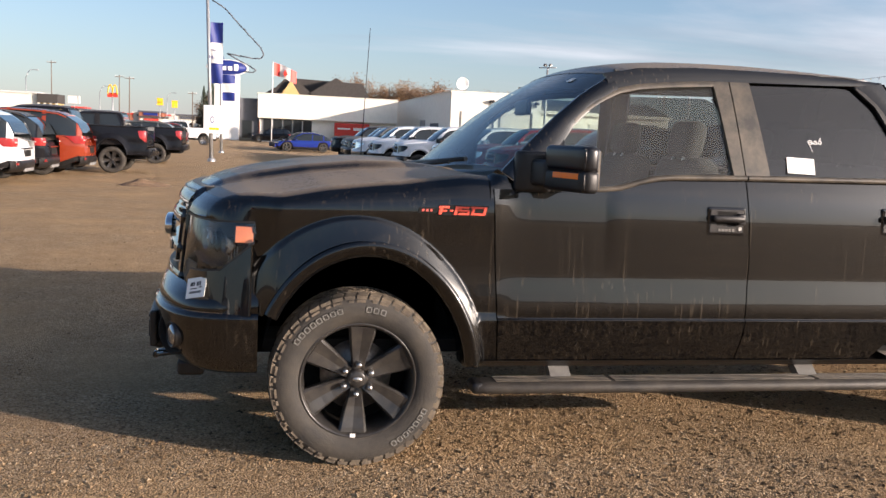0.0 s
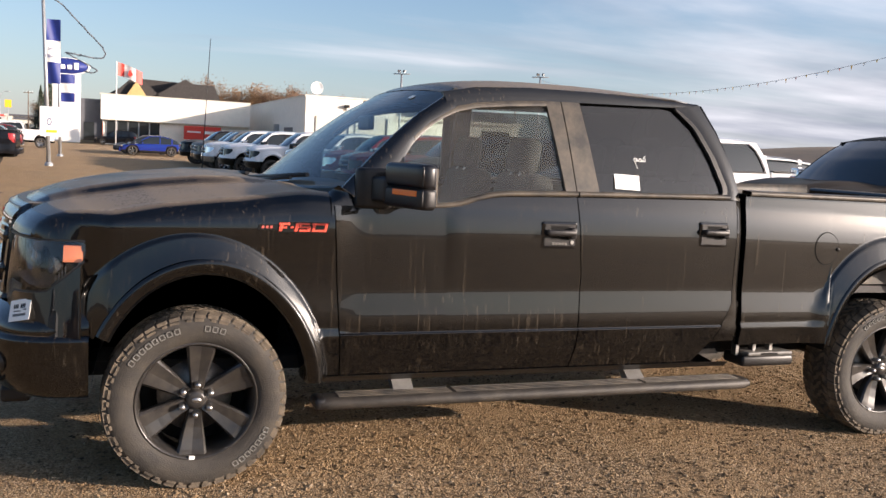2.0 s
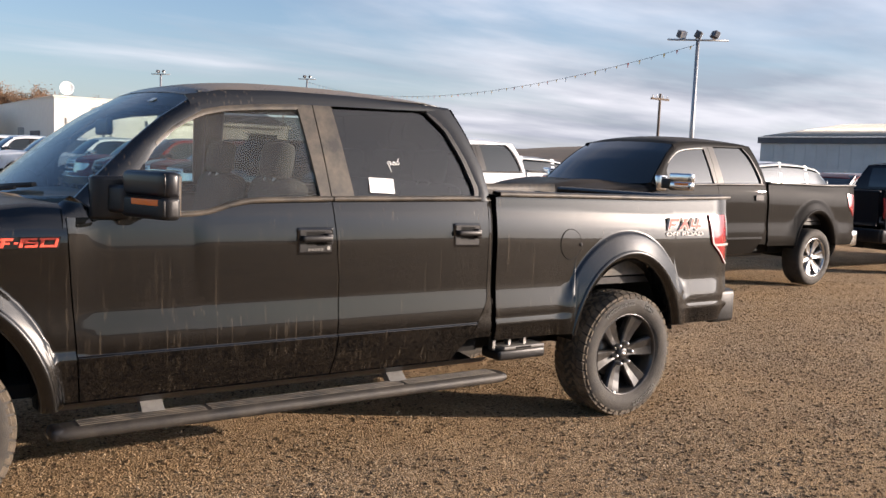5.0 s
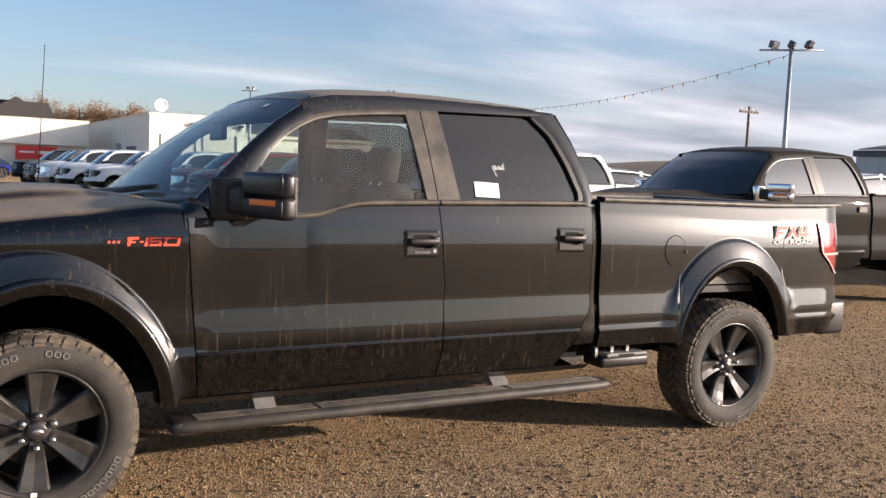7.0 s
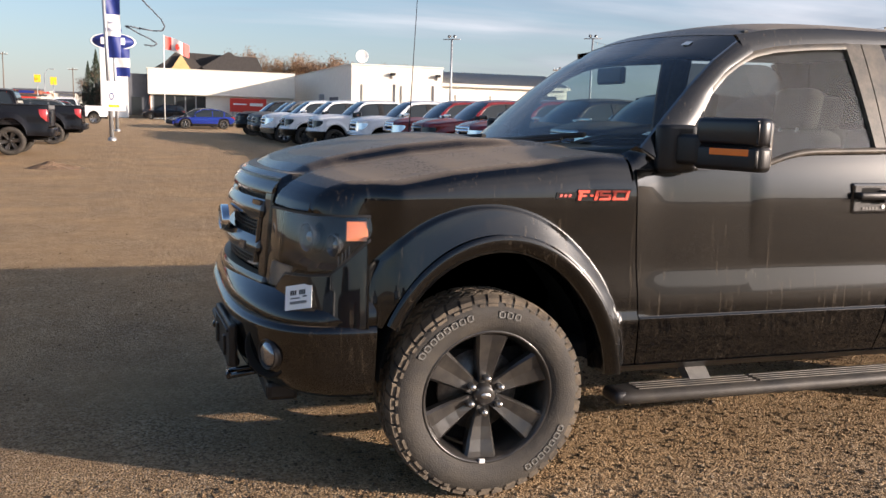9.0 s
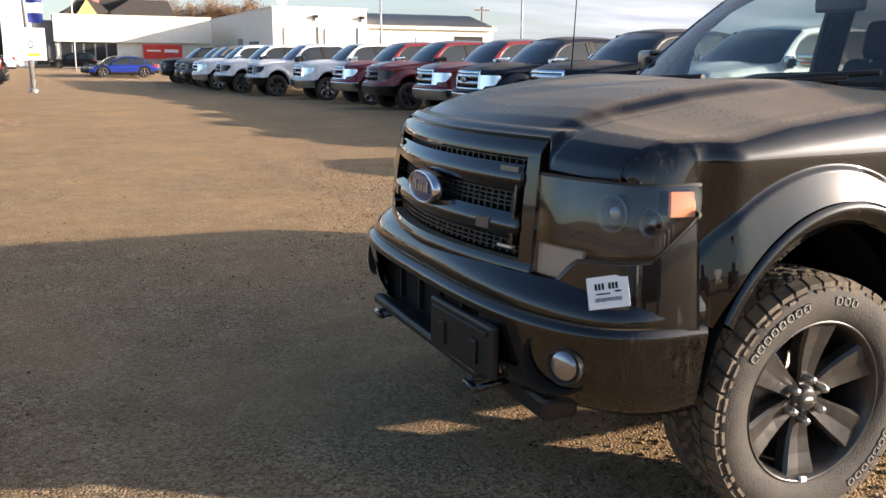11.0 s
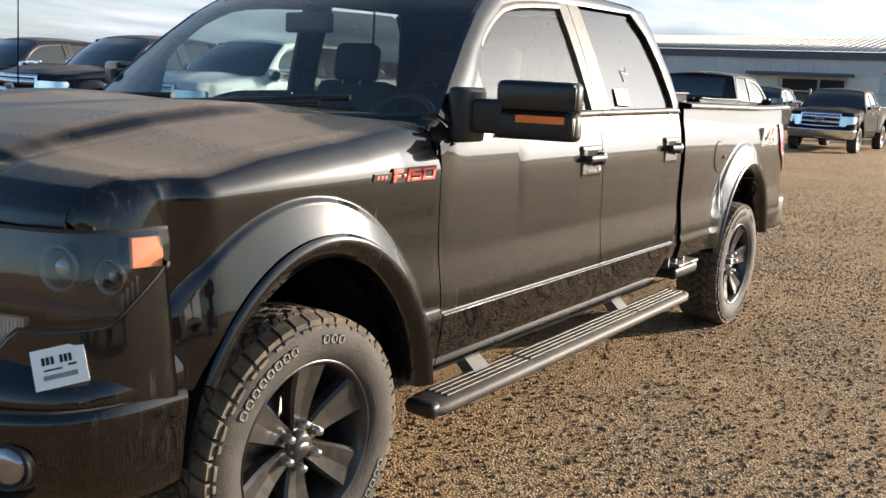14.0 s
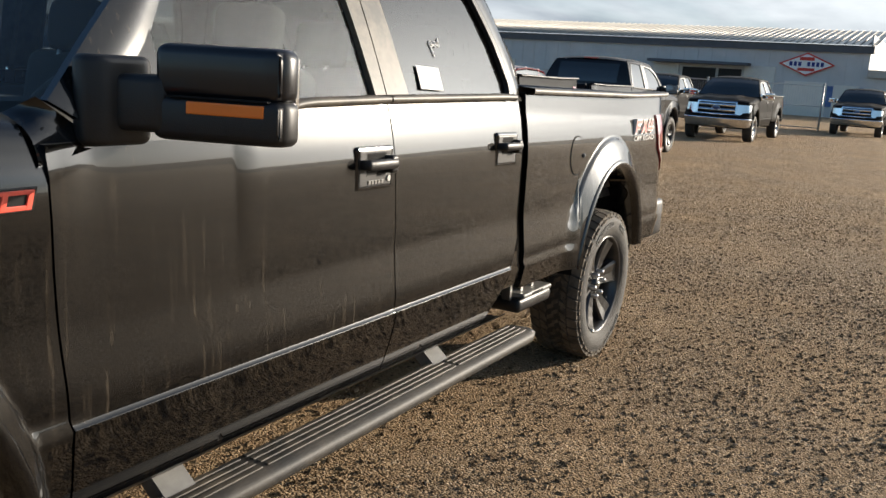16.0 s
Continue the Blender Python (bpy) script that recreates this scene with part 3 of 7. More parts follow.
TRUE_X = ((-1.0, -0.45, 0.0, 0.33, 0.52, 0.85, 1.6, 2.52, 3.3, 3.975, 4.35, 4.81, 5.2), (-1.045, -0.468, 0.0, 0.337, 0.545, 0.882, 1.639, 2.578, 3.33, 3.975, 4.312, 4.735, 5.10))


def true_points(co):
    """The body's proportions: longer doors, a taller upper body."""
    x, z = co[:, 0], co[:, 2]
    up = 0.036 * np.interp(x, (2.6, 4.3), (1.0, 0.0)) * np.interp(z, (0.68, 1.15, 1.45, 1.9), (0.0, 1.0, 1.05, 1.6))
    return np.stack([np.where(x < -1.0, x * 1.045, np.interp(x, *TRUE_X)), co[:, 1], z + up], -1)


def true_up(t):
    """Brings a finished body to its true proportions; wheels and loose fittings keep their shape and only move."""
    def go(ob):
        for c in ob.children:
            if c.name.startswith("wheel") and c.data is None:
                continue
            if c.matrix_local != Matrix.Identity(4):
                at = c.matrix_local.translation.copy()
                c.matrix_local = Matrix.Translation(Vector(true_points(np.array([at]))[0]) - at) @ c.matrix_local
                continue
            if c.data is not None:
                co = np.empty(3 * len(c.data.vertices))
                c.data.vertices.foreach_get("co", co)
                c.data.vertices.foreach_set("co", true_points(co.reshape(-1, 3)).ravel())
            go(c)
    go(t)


def pickup(label, body, at, near=False, grille="black", mirror_mat=None, rim_mat=None, bumper_mat=None, group=""):
    """A four-door pickup; x runs from its front axle to the rear, y to its right, z up from the ground."""
    chrome = grille == "chrome"
    bumper_mat = bumper_mat or (CHROME if chrome else body)
    rim_mat = rim_mat or (RIMSILVER if chrome else RIM)
    mirror_mat = mirror_mat or (CHROME if chrome else MIRROR_CAP)
    t = thing("pickup_truck", label, "pickup truck", group)
    nu, nv = (56, 44) if near else (20, 14)
    cs = [0.5 - 0.5 * math.cos(math.pi * i / 80) for i in range(81)] if near else COS[::2]
    sides = (0, 1)
    frame_mat = DUSTY if near else PLASTIC

    # front fenders
    for sd in sides:
        def fender(u, v):
            x_top = lerp(-0.46, seam(1.2), u)
            low = 0.69 if x_top < -0.30 else 0.475
            zl = arch_z(lerp(-0.46, seam(0.55), u), ARCH_F, low)
            zs = 1.13
            h = 0.86
            s = max(0.0, min(1.0, (x_top - hood_x(h)) / (hood_end(h) - hood_x(h))))
            ze = hood_z(h, s) + 0.002
            if v < 0.72:
                z = lerp(zl, zs, v / 0.72)
                x = lerp(-0.46, seam(z) - 0.003, u)
                return x, flank(x, z) + 0.046 * smooth((-0.34 - x) / 0.12), z
            k = (v - 0.72) / 0.28
            d0 = flank(x_top, zs)
            x = lerp(-0.46, seam(zs) - 0.003, u)
            d0 += 0.046 * smooth((-0.34 - x) / 0.12)
            d = (1 - k) ** 2 * d0 + 2 * k * (1 - k) * (d0 + 0.006) + k * k * (HALF - h)
            z = (1 - k) ** 2 * zs + 2 * k * (1 - k) * (ze - 0.012) + k * k * ze
            return x, d, z
        f = part("front_fender", sheet(fender, 0, nv, 0.02, us=cs, side=sd), body, t)

        def strip(u, v):
            th = lerp(0, 29, u)
            z0 = 1.071
            x0, d0 = front(th, 0.005, z0)
            d0 = lerp(flank(-0.46, 1.09) + 0.046, d0, smooth(u / 0.35))
            h = 0.86
            x1 = lerp(-0.46, hood_x(h) + 0.004, u)
            s = max(0.0, (x1 - hood_x(h)) / (hood_end(h) - hood_x(h)))
            z1 = hood_z(h, s) + 0.002
            x0 = -0.46 if u == 0 else min(x0, -0.46)
            k = v
            dc, zc = lerp(d0, HALF - h, 0.22), lerp(z0, z1, 0.82)
            bx, bd, bz = lerp(x0, x1, v), (1 - k) ** 2 * d0 + 2 * k * (1 - k) * dc + k * k * (HALF - h), (1 - k) ** 2 * z0 + 2 * k * (1 - k) * zc + k * k * z1
            # where the strip meets the fender it takes the fender's own section
            if v < 0.3:
                fz = lerp(z0, 1.13, v / 0.3)
                fd = flank(-0.46, fz) + 0.046
            else:
                k = (v - 0.3) / 0.7
                df = flank(-0.46, 1.13) + 0.046
                fd = (1 - k) ** 2 * df + 2 * k * (1 - k) * (df + 0.006) + k * k * (HALF - h)
                fz = (1 - k) ** 2 * 1.13 + 2 * k * (1 - k) * (z1 - 0.012) + k * k * z1
            q = smooth(u / 0.6)
            return bx, lerp(fd, bd, q), lerp(fz, bz, q)
        part("fender_nose", sheet(strip, 20, 14, side=sd), body, t)

        def corner(u, v):
            th = lerp(0, 60, u)
            zt = tab(th, (0, 4, 21, 41, 45.5, 60), (1.0, 0.985, 0.866, 0.848, 0.776, 0.776))
            z = lerp(0.69, zt, v)
            x, d = front(th, 0.006, z)
            x = -0.46 if th == 0 else min(x, -0.46)
            return x, d + (0.009 if u == 0 else 0), z
        part("headlight_valance", sheet(corner, 40, 8, 0.02, side=sd), body, t)

        # headlight: bezel, lens and lamps
        hl = new("headlight")
        hl.parent = t
        hl["label"] = "clear headlight with dark bezel and orange marker"

        def lens(off, z_in=0.0, belly=0.0):
            def fn(u, v):
                th = lerp(3.2, 51.4, u)
                zl = tab(th, (3.2, 4.2, 21, 41, 45.5, 52), (1.02, 0.99, 0.870, 0.853, 0.780, 0.780)) + z_in
                zh = 1.068 - z_in - 0.022 * smooth((4.6 - th) / 1.6)
                z = lerp(zl, zh, v)
                x, d = front(th, off + belly * math.sin(math.pi * v) * smooth((th - 4) / 14) * smooth((51.4 - th) / 6), z)
                return x, d, z
            return fn

        def edge(z_of, wide, off):
            """A thin bead along the rim of the lens."""
            def fn(u, v):
                th = lerp(4.4, 51.4, u)
                z = z_of(th) + wide * v
                x, d = front(th, off, z)
                return x, d, z
            return sheet(fn, 44, 1, side=sd, rimvec=(0.006, 0, 0))
        if near:
            part("lens", sheet(lens(0.002, 0.0, 0.012), 44, 12, side=sd), LAMPGLASS, hl)
            part("bezel", sheet(lens(-0.060, 0.004), 44, 8, side=sd), LAMPBLACK, hl)
            part("lens_seal", edge(lambda th: tab(th, (3.2, 4.2, 21, 41, 45.5, 52), (1.02, 0.99, 0.870, 0.853, 0.780, 0.780)) - 0.004, 0.008, 0.004), PLASTIC, hl)
            part("lens_seal", edge(lambda th: 1.064 - 0.022 * smooth((4.6 - th) / 1.6), 0.008, 0.004), PLASTIC, hl)

            def marker(u, v):
                z = lerp(0.983, 1.048, v)
                x, d = front(lerp(4.8, 14.5, u), -0.010, z)
                return x, d, z
            part("side_marker", sheet(marker, 8, 4, 0.012, side=sd), SALMON, hl, "orange side marker")

            def turn(u, v):
                th = lerp(39, 51, u)
                z = lerp(tab(th, (39, 45, 51), (0.862, 0.788, 0.788)), 0.874, v)
                x, d = front(th, -0.022, z)
                return x, d, z
            ts = part("turn_signal", sheet(turn, 12, 3, 0.01, side=sd), TURNCLR, hl, "clear ribbed turn signal")
            for k in range(16):
                def rib(u, v):
                    th = 39.8 + 0.70 * k + 0.34 * u
                    z = lerp(tab(th, (39, 45, 51), (0.862, 0.790, 0.790)), 0.872, v)
                    x, d = front(th, -0.015, z)
                    return x, d, z
                part("rib", sheet(rib, 1, 1, 0.008, side=sd), RIBCLR, ts)
            # projector in a dark ring, low-beam reflector cup, chrome fin towards the fender
            for th, r, zz in ((32, 0.052, 0.985), (19, 0.040, 0.965)):
                x, d = front(th, -0.040, zz)
                m = Matrix.Translation((x, (d - HALF) * (1 if sd == 0 else -1), zz)) @ Matrix.Rotation(radians(20 if sd == 0 else -20), 4, 'Z')
                part("reflector", lathe([(r, -0.020), (r * 0.92, -0.024), (r * 0.8, -0.005), (r * 0.5, 0.02), (0.0, 0.026)], 28, 'X', m=m), LAMPGREY, hl)
                part("projector_lens", lathe([(r * 0.52, 0.012), (r * 0.45, -0.006), (r * 0.25, -0.016), (0.0, -0.020)], 20, 'X', m=m), FOGLENS, hl)

            def shelf(u, v):
                th = lerp(15, 46, u)
                z = 0.884 + 0.02 * smooth((th - 30) / 12) + 0.016 * v
                x, d = front(th, lerp(-0.018, -0.055, v), z)
                return x, d, z
            part("lamp_shelf", sheet(shelf, 16, 2, side=sd), LAMPGREY, hl)
            for k in range(4):
                def fin(u, v):
                    z = lerp(0.885, 0.965 - 0.012 * k, v)
                    x, d = front(13.0 + 1.5 * k + 0.6 * u, -0.016, z)
                    return x, d, z
                part("lamp_fin", sheet(fin, 1, 3, 0.02, side=sd), LAMPGREY, hl)
        else:
            part("lens", sheet(lens(0.004), 14, 4, 0.03, side=sd), REFLECT if chrome else LAMPBLACK, hl)

    # hood
    def hood(u, v):
        h = lerp(-0.858, 0.858, v)
        x, y, z = hood_point(h, u ** 1.7)
        return x, y, z
    part("hood", sheet(hood, 96 if near else 16, 120 if near else 24, side=None, rimvec=(0.01, 0, -0.012)), body, t, "dusty hood with two raised ridges" if near else "")

    # grille
    gr = new("grille")
    gr.parent = t
    gmat = CHROME if chrome else GLOSS

    def band(th0, th1, z0, z1, off, thick, prof=0.0):
        def fn(u, v):
            th = lerp(th0, th1, u)
            z = lerp(z0, z1, v)
            x, d = front(th, off + prof * math.sin(math.pi * v), z)
            return x + 0.046 * max(0.0, (z - 1.108) / 0.066) ** 2, d, z
        return fn
    for sd in sides:
        part("mesh_backing", sheet(band(52, 90, 0.815, 1.12, -0.045, 0), 10, 2, side=sd), DARK, gr)
        for z0, z1, th0 in ((1.005, 1.085, 56), (0.872, 0.945, 56)):
            part("grille_bar", sheet(band(th0, 90, z0, z1, 0.002, 0, 0.022), 16, 6, 0.0, side=sd, rimvec=(0.04, 0, 0)), gmat, gr)
        part("surround_side", sheet(band(51.7, 55.2, 0.772, 1.172, 0.006, 0, 0.004), 6, 24, side=sd, rimvec=(0.05, 0, 0)), CHROME if chrome else body, gr)
        part("surround_top", sheet(band(51.7, 90, 1.108, 1.174, 0.007, 0, 0.003), 24, 8, side=sd, rimvec=(0.04, 0, 0)), CHROME if chrome else body, gr)
        part("surround_bottom", sheet(band(51.7, 90, 0.765, 0.812, 0.008, 0, 0.008), 24, 5, side=sd, rimvec=(0.04, 0, 0)), CHROME if chrome else body, gr)
        if near:
            for th in [58 + 2.3 * i for i in range(14)]:
                part("mesh_wire", sheet(band(th, th + 0.5, 0.822, 1.118, -0.022, 0), 1, 1, side=sd, rimvec=(0.012, 0, 0)), PLASTIC, gr)
            for z in (0.832, 0.845, 0.858, 0.957, 0.970, 0.983, 0.996, 1.095, 1.107):
                part("mesh_wire", sheet(band(56.5, 90, z, z + 0.004, -0.018, 0), 10, 1, side=sd, rimvec=(0.012, 0, 0)), PLASTIC, gr)

            def nostril(u, v):
                x, d = nose(lerp(57, 61, u), 0.006)
                return x, d, lerp(0.985, 1.085, v)
            part("bar_end", sheet(band(57, 62.5, 1.064, 1.080, 0.02, 0), 6, 2, side=sd, rimvec=(0.03, 0, 0)), GLOSS, gr)
            part("bar_end", sheet(band(57, 61, 0.847, 0.854, 0.02, 0), 6, 2, side=sd, rimvec=(0.03, 0, 0)), STEEL, gr)
            part("bar_vent", sheet(band(64, 68, 0.890, 0.922, 0.027, 0), 4, 2, side=sd, rimvec=(0.02, 0, 0)), LAMPGREY, gr)
            part("bar_end", sheet(band(57, 57.6, 0.85, 1.075, 0.018, 0), 2, 6, side=sd, rimvec=(0.03, 0, 0)), GLOSS, gr)
    em = Matrix.Translation((-0.884, 0, 0.965)) @ Matrix.Diagonal((1, 1.0, 0.44, 1))
    part("emblem_rim", lathe([(0.122, 0.02), (0.122, -0.006), (0.115, -0.012), (0.106, -0.008), (0.104, 0.0)], 40, 'X', m=em), CHROME, gr, "chrome rim of the oval emblem")
    part("emblem", lathe([(0.106, -0.006), (0.05, -0.009), (0.0, -0.010)], 40, 'X', m=em), EMBLEM, gr, "blue oval emblem with a pale flourish")
    if near:
        b = bmesh.new()
        for k in range(5):
            box(-0.8965, -0.894, 0.046 - 0.026 * k, 0.030 - 0.026 * k, 0.952, 0.974 + (0.012 if k in (0, 4) else 0), 0.0, b)
        part("emblem_mark", b, STEEL, gr)

    # front bumper
    def bump_plan(h, front, n=3.2, half=0.985):
        return -0.43 - (front - 0.43) * (max(0.0, 1 - (abs(h) / half) ** n)) ** (1 / n)

    fb = new("front_bumper")
    fb.parent = t
    fb["label"] = "black bumper with lower cap and fog lamps" if near else ""
    hs = [-0.985 * math.sin(math.pi / 2 * k / 24) for k in range(-24, 25)]

    def bumper(rows, half=0.985):
        def fn(u, v):
            front, z, hh, n = rows[v]
            h = hs[u] * hh
            return bump_plan(h, front, n, half * hh), h, z
        return sheet(fn, 0, 0, us=range(49), vs=range(len(rows)), side=None)
    upper = ((0.862, 0.790, 0.97, 2.3), (0.880, 0.775, 0.98, 2.45), (0.894, 0.748, 0.99, 2.75), (0.898, 0.715, 0.998, 3.0), (0.885, 0.70, 0.995, 3.1))
    lower = ((0.875, 0.70, 0.99, 3.1), (0.910, 0.693, 1.006, 3.2), (0.914, 0.675, 1.012, 3.2), (0.912, 0.66, 1.010, 3.2), (0.902, 0.60, 1.0, 3.2), (0.892, 0.548, 0.992, 3.2), (0.885, 0.52, 0.99, 3.2), (0.85, 0.45, 0.975, 3.2), (0.80, 0.425, 0.96, 3.2), (0.66, 0.42, 0.9, 3.2))
    part("bumper_upper", bumper(upper), body, fb)
    b = bumper(lower)
    if near:
        hole = [f for f in b.faces if abs(f.calc_center_median().y) < 0.52 and 0.47 < f.calc_center_median().z < 0.66 and f.calc_center_median().x < -0.84]
        bmesh.ops.delete(b, geom=hole, context='FACES')
    part("bumper_shell", b, bumper_mat if chrome else BLACK, fb)
    if near:
        # lower intake with a cross bar, plate bracket, tow hooks, fog lamps
        part("intake", box(-0.80, -0.74, -0.62, 0.62, 0.42, 0.69, 0.01), DARK, fb)
        part("intake_lip", box(-0.885, -0.78, -0.54, 0.54, 0.659, 0.673), DARK, fb)
        for k in range(5):
            part("intake_rib", box(-0.82, -0.79, -0.40 + 0.2 * k, -0.388 + 0.2 * k, 0.47, 0.66), PLASTIC, fb)
        part("intake_bar", box(-0.905, -0.855, -0.50, 0.50, 0.430, 0.472, 0.018, seg=3), PLASTIC, fb)
        b = box(-0.012, 0.02, -0.215, 0.215, 0.495, 0.668, 0.010)
        for y0 in (-0.13, 0.09):
            box(-0.022, 0.0, y0, y0 + 0.04, 0.525, 0.605, 0.004, b)
        box(-0.018, 0.0, -0.19, 0.19, 0.632, 0.645, 0.003, b)
        bk = part("plate_bracket", join(None, b, Matrix.Translation((-0.905, -0.40, -0.03)) @ Matrix.Rotation(radians(3), 4, 'Z')), PLASTIC, fb, "empty black plate bracket")
        for y in (-0.45, 0.45):
            b = rod((-0.89, y - 0.035, 0.395), (-0.72, y - 0.035, 0.42), 0.012, 10)
            rod((-0.89, y + 0.035, 0.395), (-0.72, y + 0.035, 0.42), 0.012, 10, b)
            rod((-0.895, y - 0.042, 0.395), (-0.895, y + 0.042, 0.395), 0.013, 10, b)
            part("tow_hook", b, GLOSS, fb)
        for y in (-0.835, 0.835):
            xx = bump_plan(0.835, 0.890)
            m = Matrix.Translation((xx - 0.008, y, 0.575)) @ Matrix.Rotation(radians(24 if y < 0 else -24), 4, 'Z')
            mp = Matrix.Translation((xx - 0.014, y - 0.035 * (1 if y > 0 else -1), 0.575)) @ Matrix.Rotation(radians(36 if y < 0 else -36), 4, 'Z')
            part("fog_pocket", join(None, lathe([(0.108, 0.03), (0.104, 0.000), (0.096, -0.003), (0.084, 0.014), (0.0, 0.03)], 32, 'X'), mp @ Matrix.Diagonal((1, 1.05, 0.95, 1))), DARK, fb, "dark oval fog lamp pocket")
            part("fog_bezel", lathe([(0.060, 0.03), (0.059, -0.006), (0.055, -0.010), (0.050, 0.0)], 32, 'X', m=m), PLASTIC, fb)
            part("fog_lamp", lathe([(0.052, 0.02), (0.050, -0.004), (0.03, -0.014), (0.0, -0.017)], 28, 'X', m=m), FOGLENS, fb, "round clear fog lamp")
        part("air_dam", box(-0.78, -0.66, -0.72, 0.72, 0.35, 0.43, 0.02), PLASTIC, fb)

    # doors
    for sd in sides:
        for name, x0, x1 in (("front_door", lambda z: seam(z) + 0.003, lambda z: seam_b(z) - 0.003), ("rear_door", lambda z: seam_b(z) + 0.003, lambda z: tab(z, (0.47, 0.62, 0.8, 1.35), (2.52, 2.66, 2.765, 2.775)))):
            def door(u, v):
                x_b = lerp(x0(1.3), x1(1.3), u)
                z = v if v <= 1.2 else lerp(1.2, belt(x_b) - 0.012, v - 1.2)
                x = lerp(x0(z), x1(z), u)
                return x, flank(x, z), z
            vs = (DOOR_Z if near else DOOR_Z[::2]) + [1.4, 1.6, 1.8, 2.0, 2.2]
            us = sorted([k / 28 for k in range(29)] + ([0.385, 0.395, 0.405, 0.411, 0.418, 0.423, 0.436] if name == 'front_door' else []))
            dr = part(name, sheet(door, nu // 2, nv, 0.03, us=us if near else None, vs=vs, side=sd), body, t)
            hx = 1.602 if name == "front_door" else 2.518
            hz = 1.192 if name == "front_door" else 1.209

            def sy(d):
                return (d - HALF) * (1 if sd == 0 else -1)
            if near and sd == 0:
                dh = new("door_handle")
                dh.parent = dr
                dh["label"] = "black pull handle in a recessed bezel"
                fy = flank(hx + 0.08, hz - 0.05) - HALF
                b = box(hx, hx + 0.194, fy - 0.007, fy + 0.012, hz - 0.127, hz + 0.002, 0.010, seg=3)
                part("bezel", b, GLOSS, dh)
                part("bezel_inlay", box(hx + 0.010, hx + 0.184, fy - 0.0085, fy - 0.002, hz - 0.117, hz - 0.008, 0.006), PLASTIC, dh)
                # raised dark slab: the hollow's shade is painted, nothing is cut in
                part("recess", box(hx + 0.045, hx + 0.150, fy - 0.0095, fy - 0.003, hz - 0.085, hz - 0.014, 0.006), DARK, dh)
                b = box(hx + 0.014, hx + 0.176, fy - 0.046, fy - 0.020, hz - 0.066, hz - 0.034, 0.012, seg=3)
                box(hx + 0.014, hx + 0.05, fy - 0.036, fy - 0.002, hz - 0.064, hz - 0.036, 0.006, b)
                box(hx + 0.14, hx + 0.178, fy - 0.040, fy - 0.002, hz - 0.078, hz - 0.026, 0.008, b)
                part("pull", b, PLASTIC, dh, smooth=True)
                if name == "front_door":
                    for k in range(5):
                        part("keypad_button", box(hx + 0.056 + 0.017 * k, hx + 0.069 + 0.017 * k, fy - 0.012, fy - 0.006, hz - 0.108, hz - 0.097, 0.001), STEPL, dh)
                    part("lock", rod((hx + 0.165, fy - 0.013, hz - 0.095), (hx + 0.165, fy, hz - 0.095), 0.009, 14), STEEL, dh)
            elif not near:
                fy = sy(flank(hx + 0.08, hz - 0.05) - 0.02)
                part("door_handle", box(hx, hx + 0.17, min(fy, fy + 0.02), max(fy, fy + 0.02), hz - 0.07, hz, 0.006), PLASTIC, dr)

            # belt moulding
            def moulding(u, v):
                x = lerp(0.80 if name == "front_door" else x0(1.33) + 0.002, x1(1.33) - (0.0 if name == "front_door" else 0.06), u)
                d, dz = ((0.030, -0.016), (0.020, -0.010), (0.022, 0.006), (0.045, 0.010))[v]
                return x, d, belt(x) + dz
            part("belt_moulding", sheet(moulding, 24, 0, vs=[0, 1, 2, 3], side=sd), frame_mat, dr)

        # greenhouse: glass and pillars
        def top_f(x):
            return tab(x, (0.885, 0.895, 0.93, 1.0, 1.1, 1.19, 1.3, 1.47, 1.70), (1.45, 1.47, 1.53, 1.60, 1.663, 1.705, 1.73, 1.748, 1.764))

        def glass_f(u, v):
            xt = lerp(0.885, 1.675, u)
            z = lerp(belt(lerp(0.885, 1.735, u)) + 0.004, top_f(xt), v)
            return lerp(0.885, 1.735 - (z - 1.33) * 0.14, u), house(z) + 0.012, z
        g = part("front_side_window", sheet(glass_f, 24, 12, side=sd), GLASS if near else FARGLASS, t)
        g.visible_shadow = not near

        def glass_r(u, v):
            tl, tr = lerp(1.873, 1.905, 0), 2.49
            zt = tab(u, (0, 0.86, 0.95, 1.0), (1.772, 1.785, 1.765, 1.70))
            z = lerp(1.343, zt, v)
            xl = 1.93 - (z - 1.335) * 0.125
            xr = tab(z, (1.335, 1.36, 1.40, 1.55, 1.70, 1.785), (2.66, 2.70, 2.70, 2.645, 2.565, 2.475))
            return lerp(xl, xr, u), house(z) + 0.012, z
        g = part("rear_side_window", sheet(glass_r, 24, 14, side=sd), TINT if near else FARGLASS, t)
        g.visible_shadow = not near
        if near and sd == 0:
            nt = part("window_note", box(-0.074, 0.074, -0.0006, 0.0006, -0.041, 0.041), PAPER, g, "blank white paper taped to the glass")
            nt.matrix_local = Matrix.Translation((2.098, -HALF + house(1.403) + 0.004, 1.403)) @ Matrix.Rotation(radians(-21), 4, 'X') @ Matrix.Rotation(radians(2), 4, 'Y')

            def stroke(pts):
                b = bmesh.new()
                for p, q in zip(pts, pts[1:]):
                    rod((p[0], -HALF + house(p[1]) + 0.009, p[1]), (q[0], -HALF + house(q[1]) + 0.009, q[1]), 0.0022, 5, b)
                return b
            sc = lambda pts: [(2.165 + (x - 2.225) * 0.62, 1.478 + (z - 1.445) * 0.62) for x, z in pts]  # noqa: E731
            loop = [(2.225 + 0.018 * math.cos(a), 1.508 + 0.016 * math.sin(a)) for a in [math.pi + 0.6 * k for k in range(11)]]
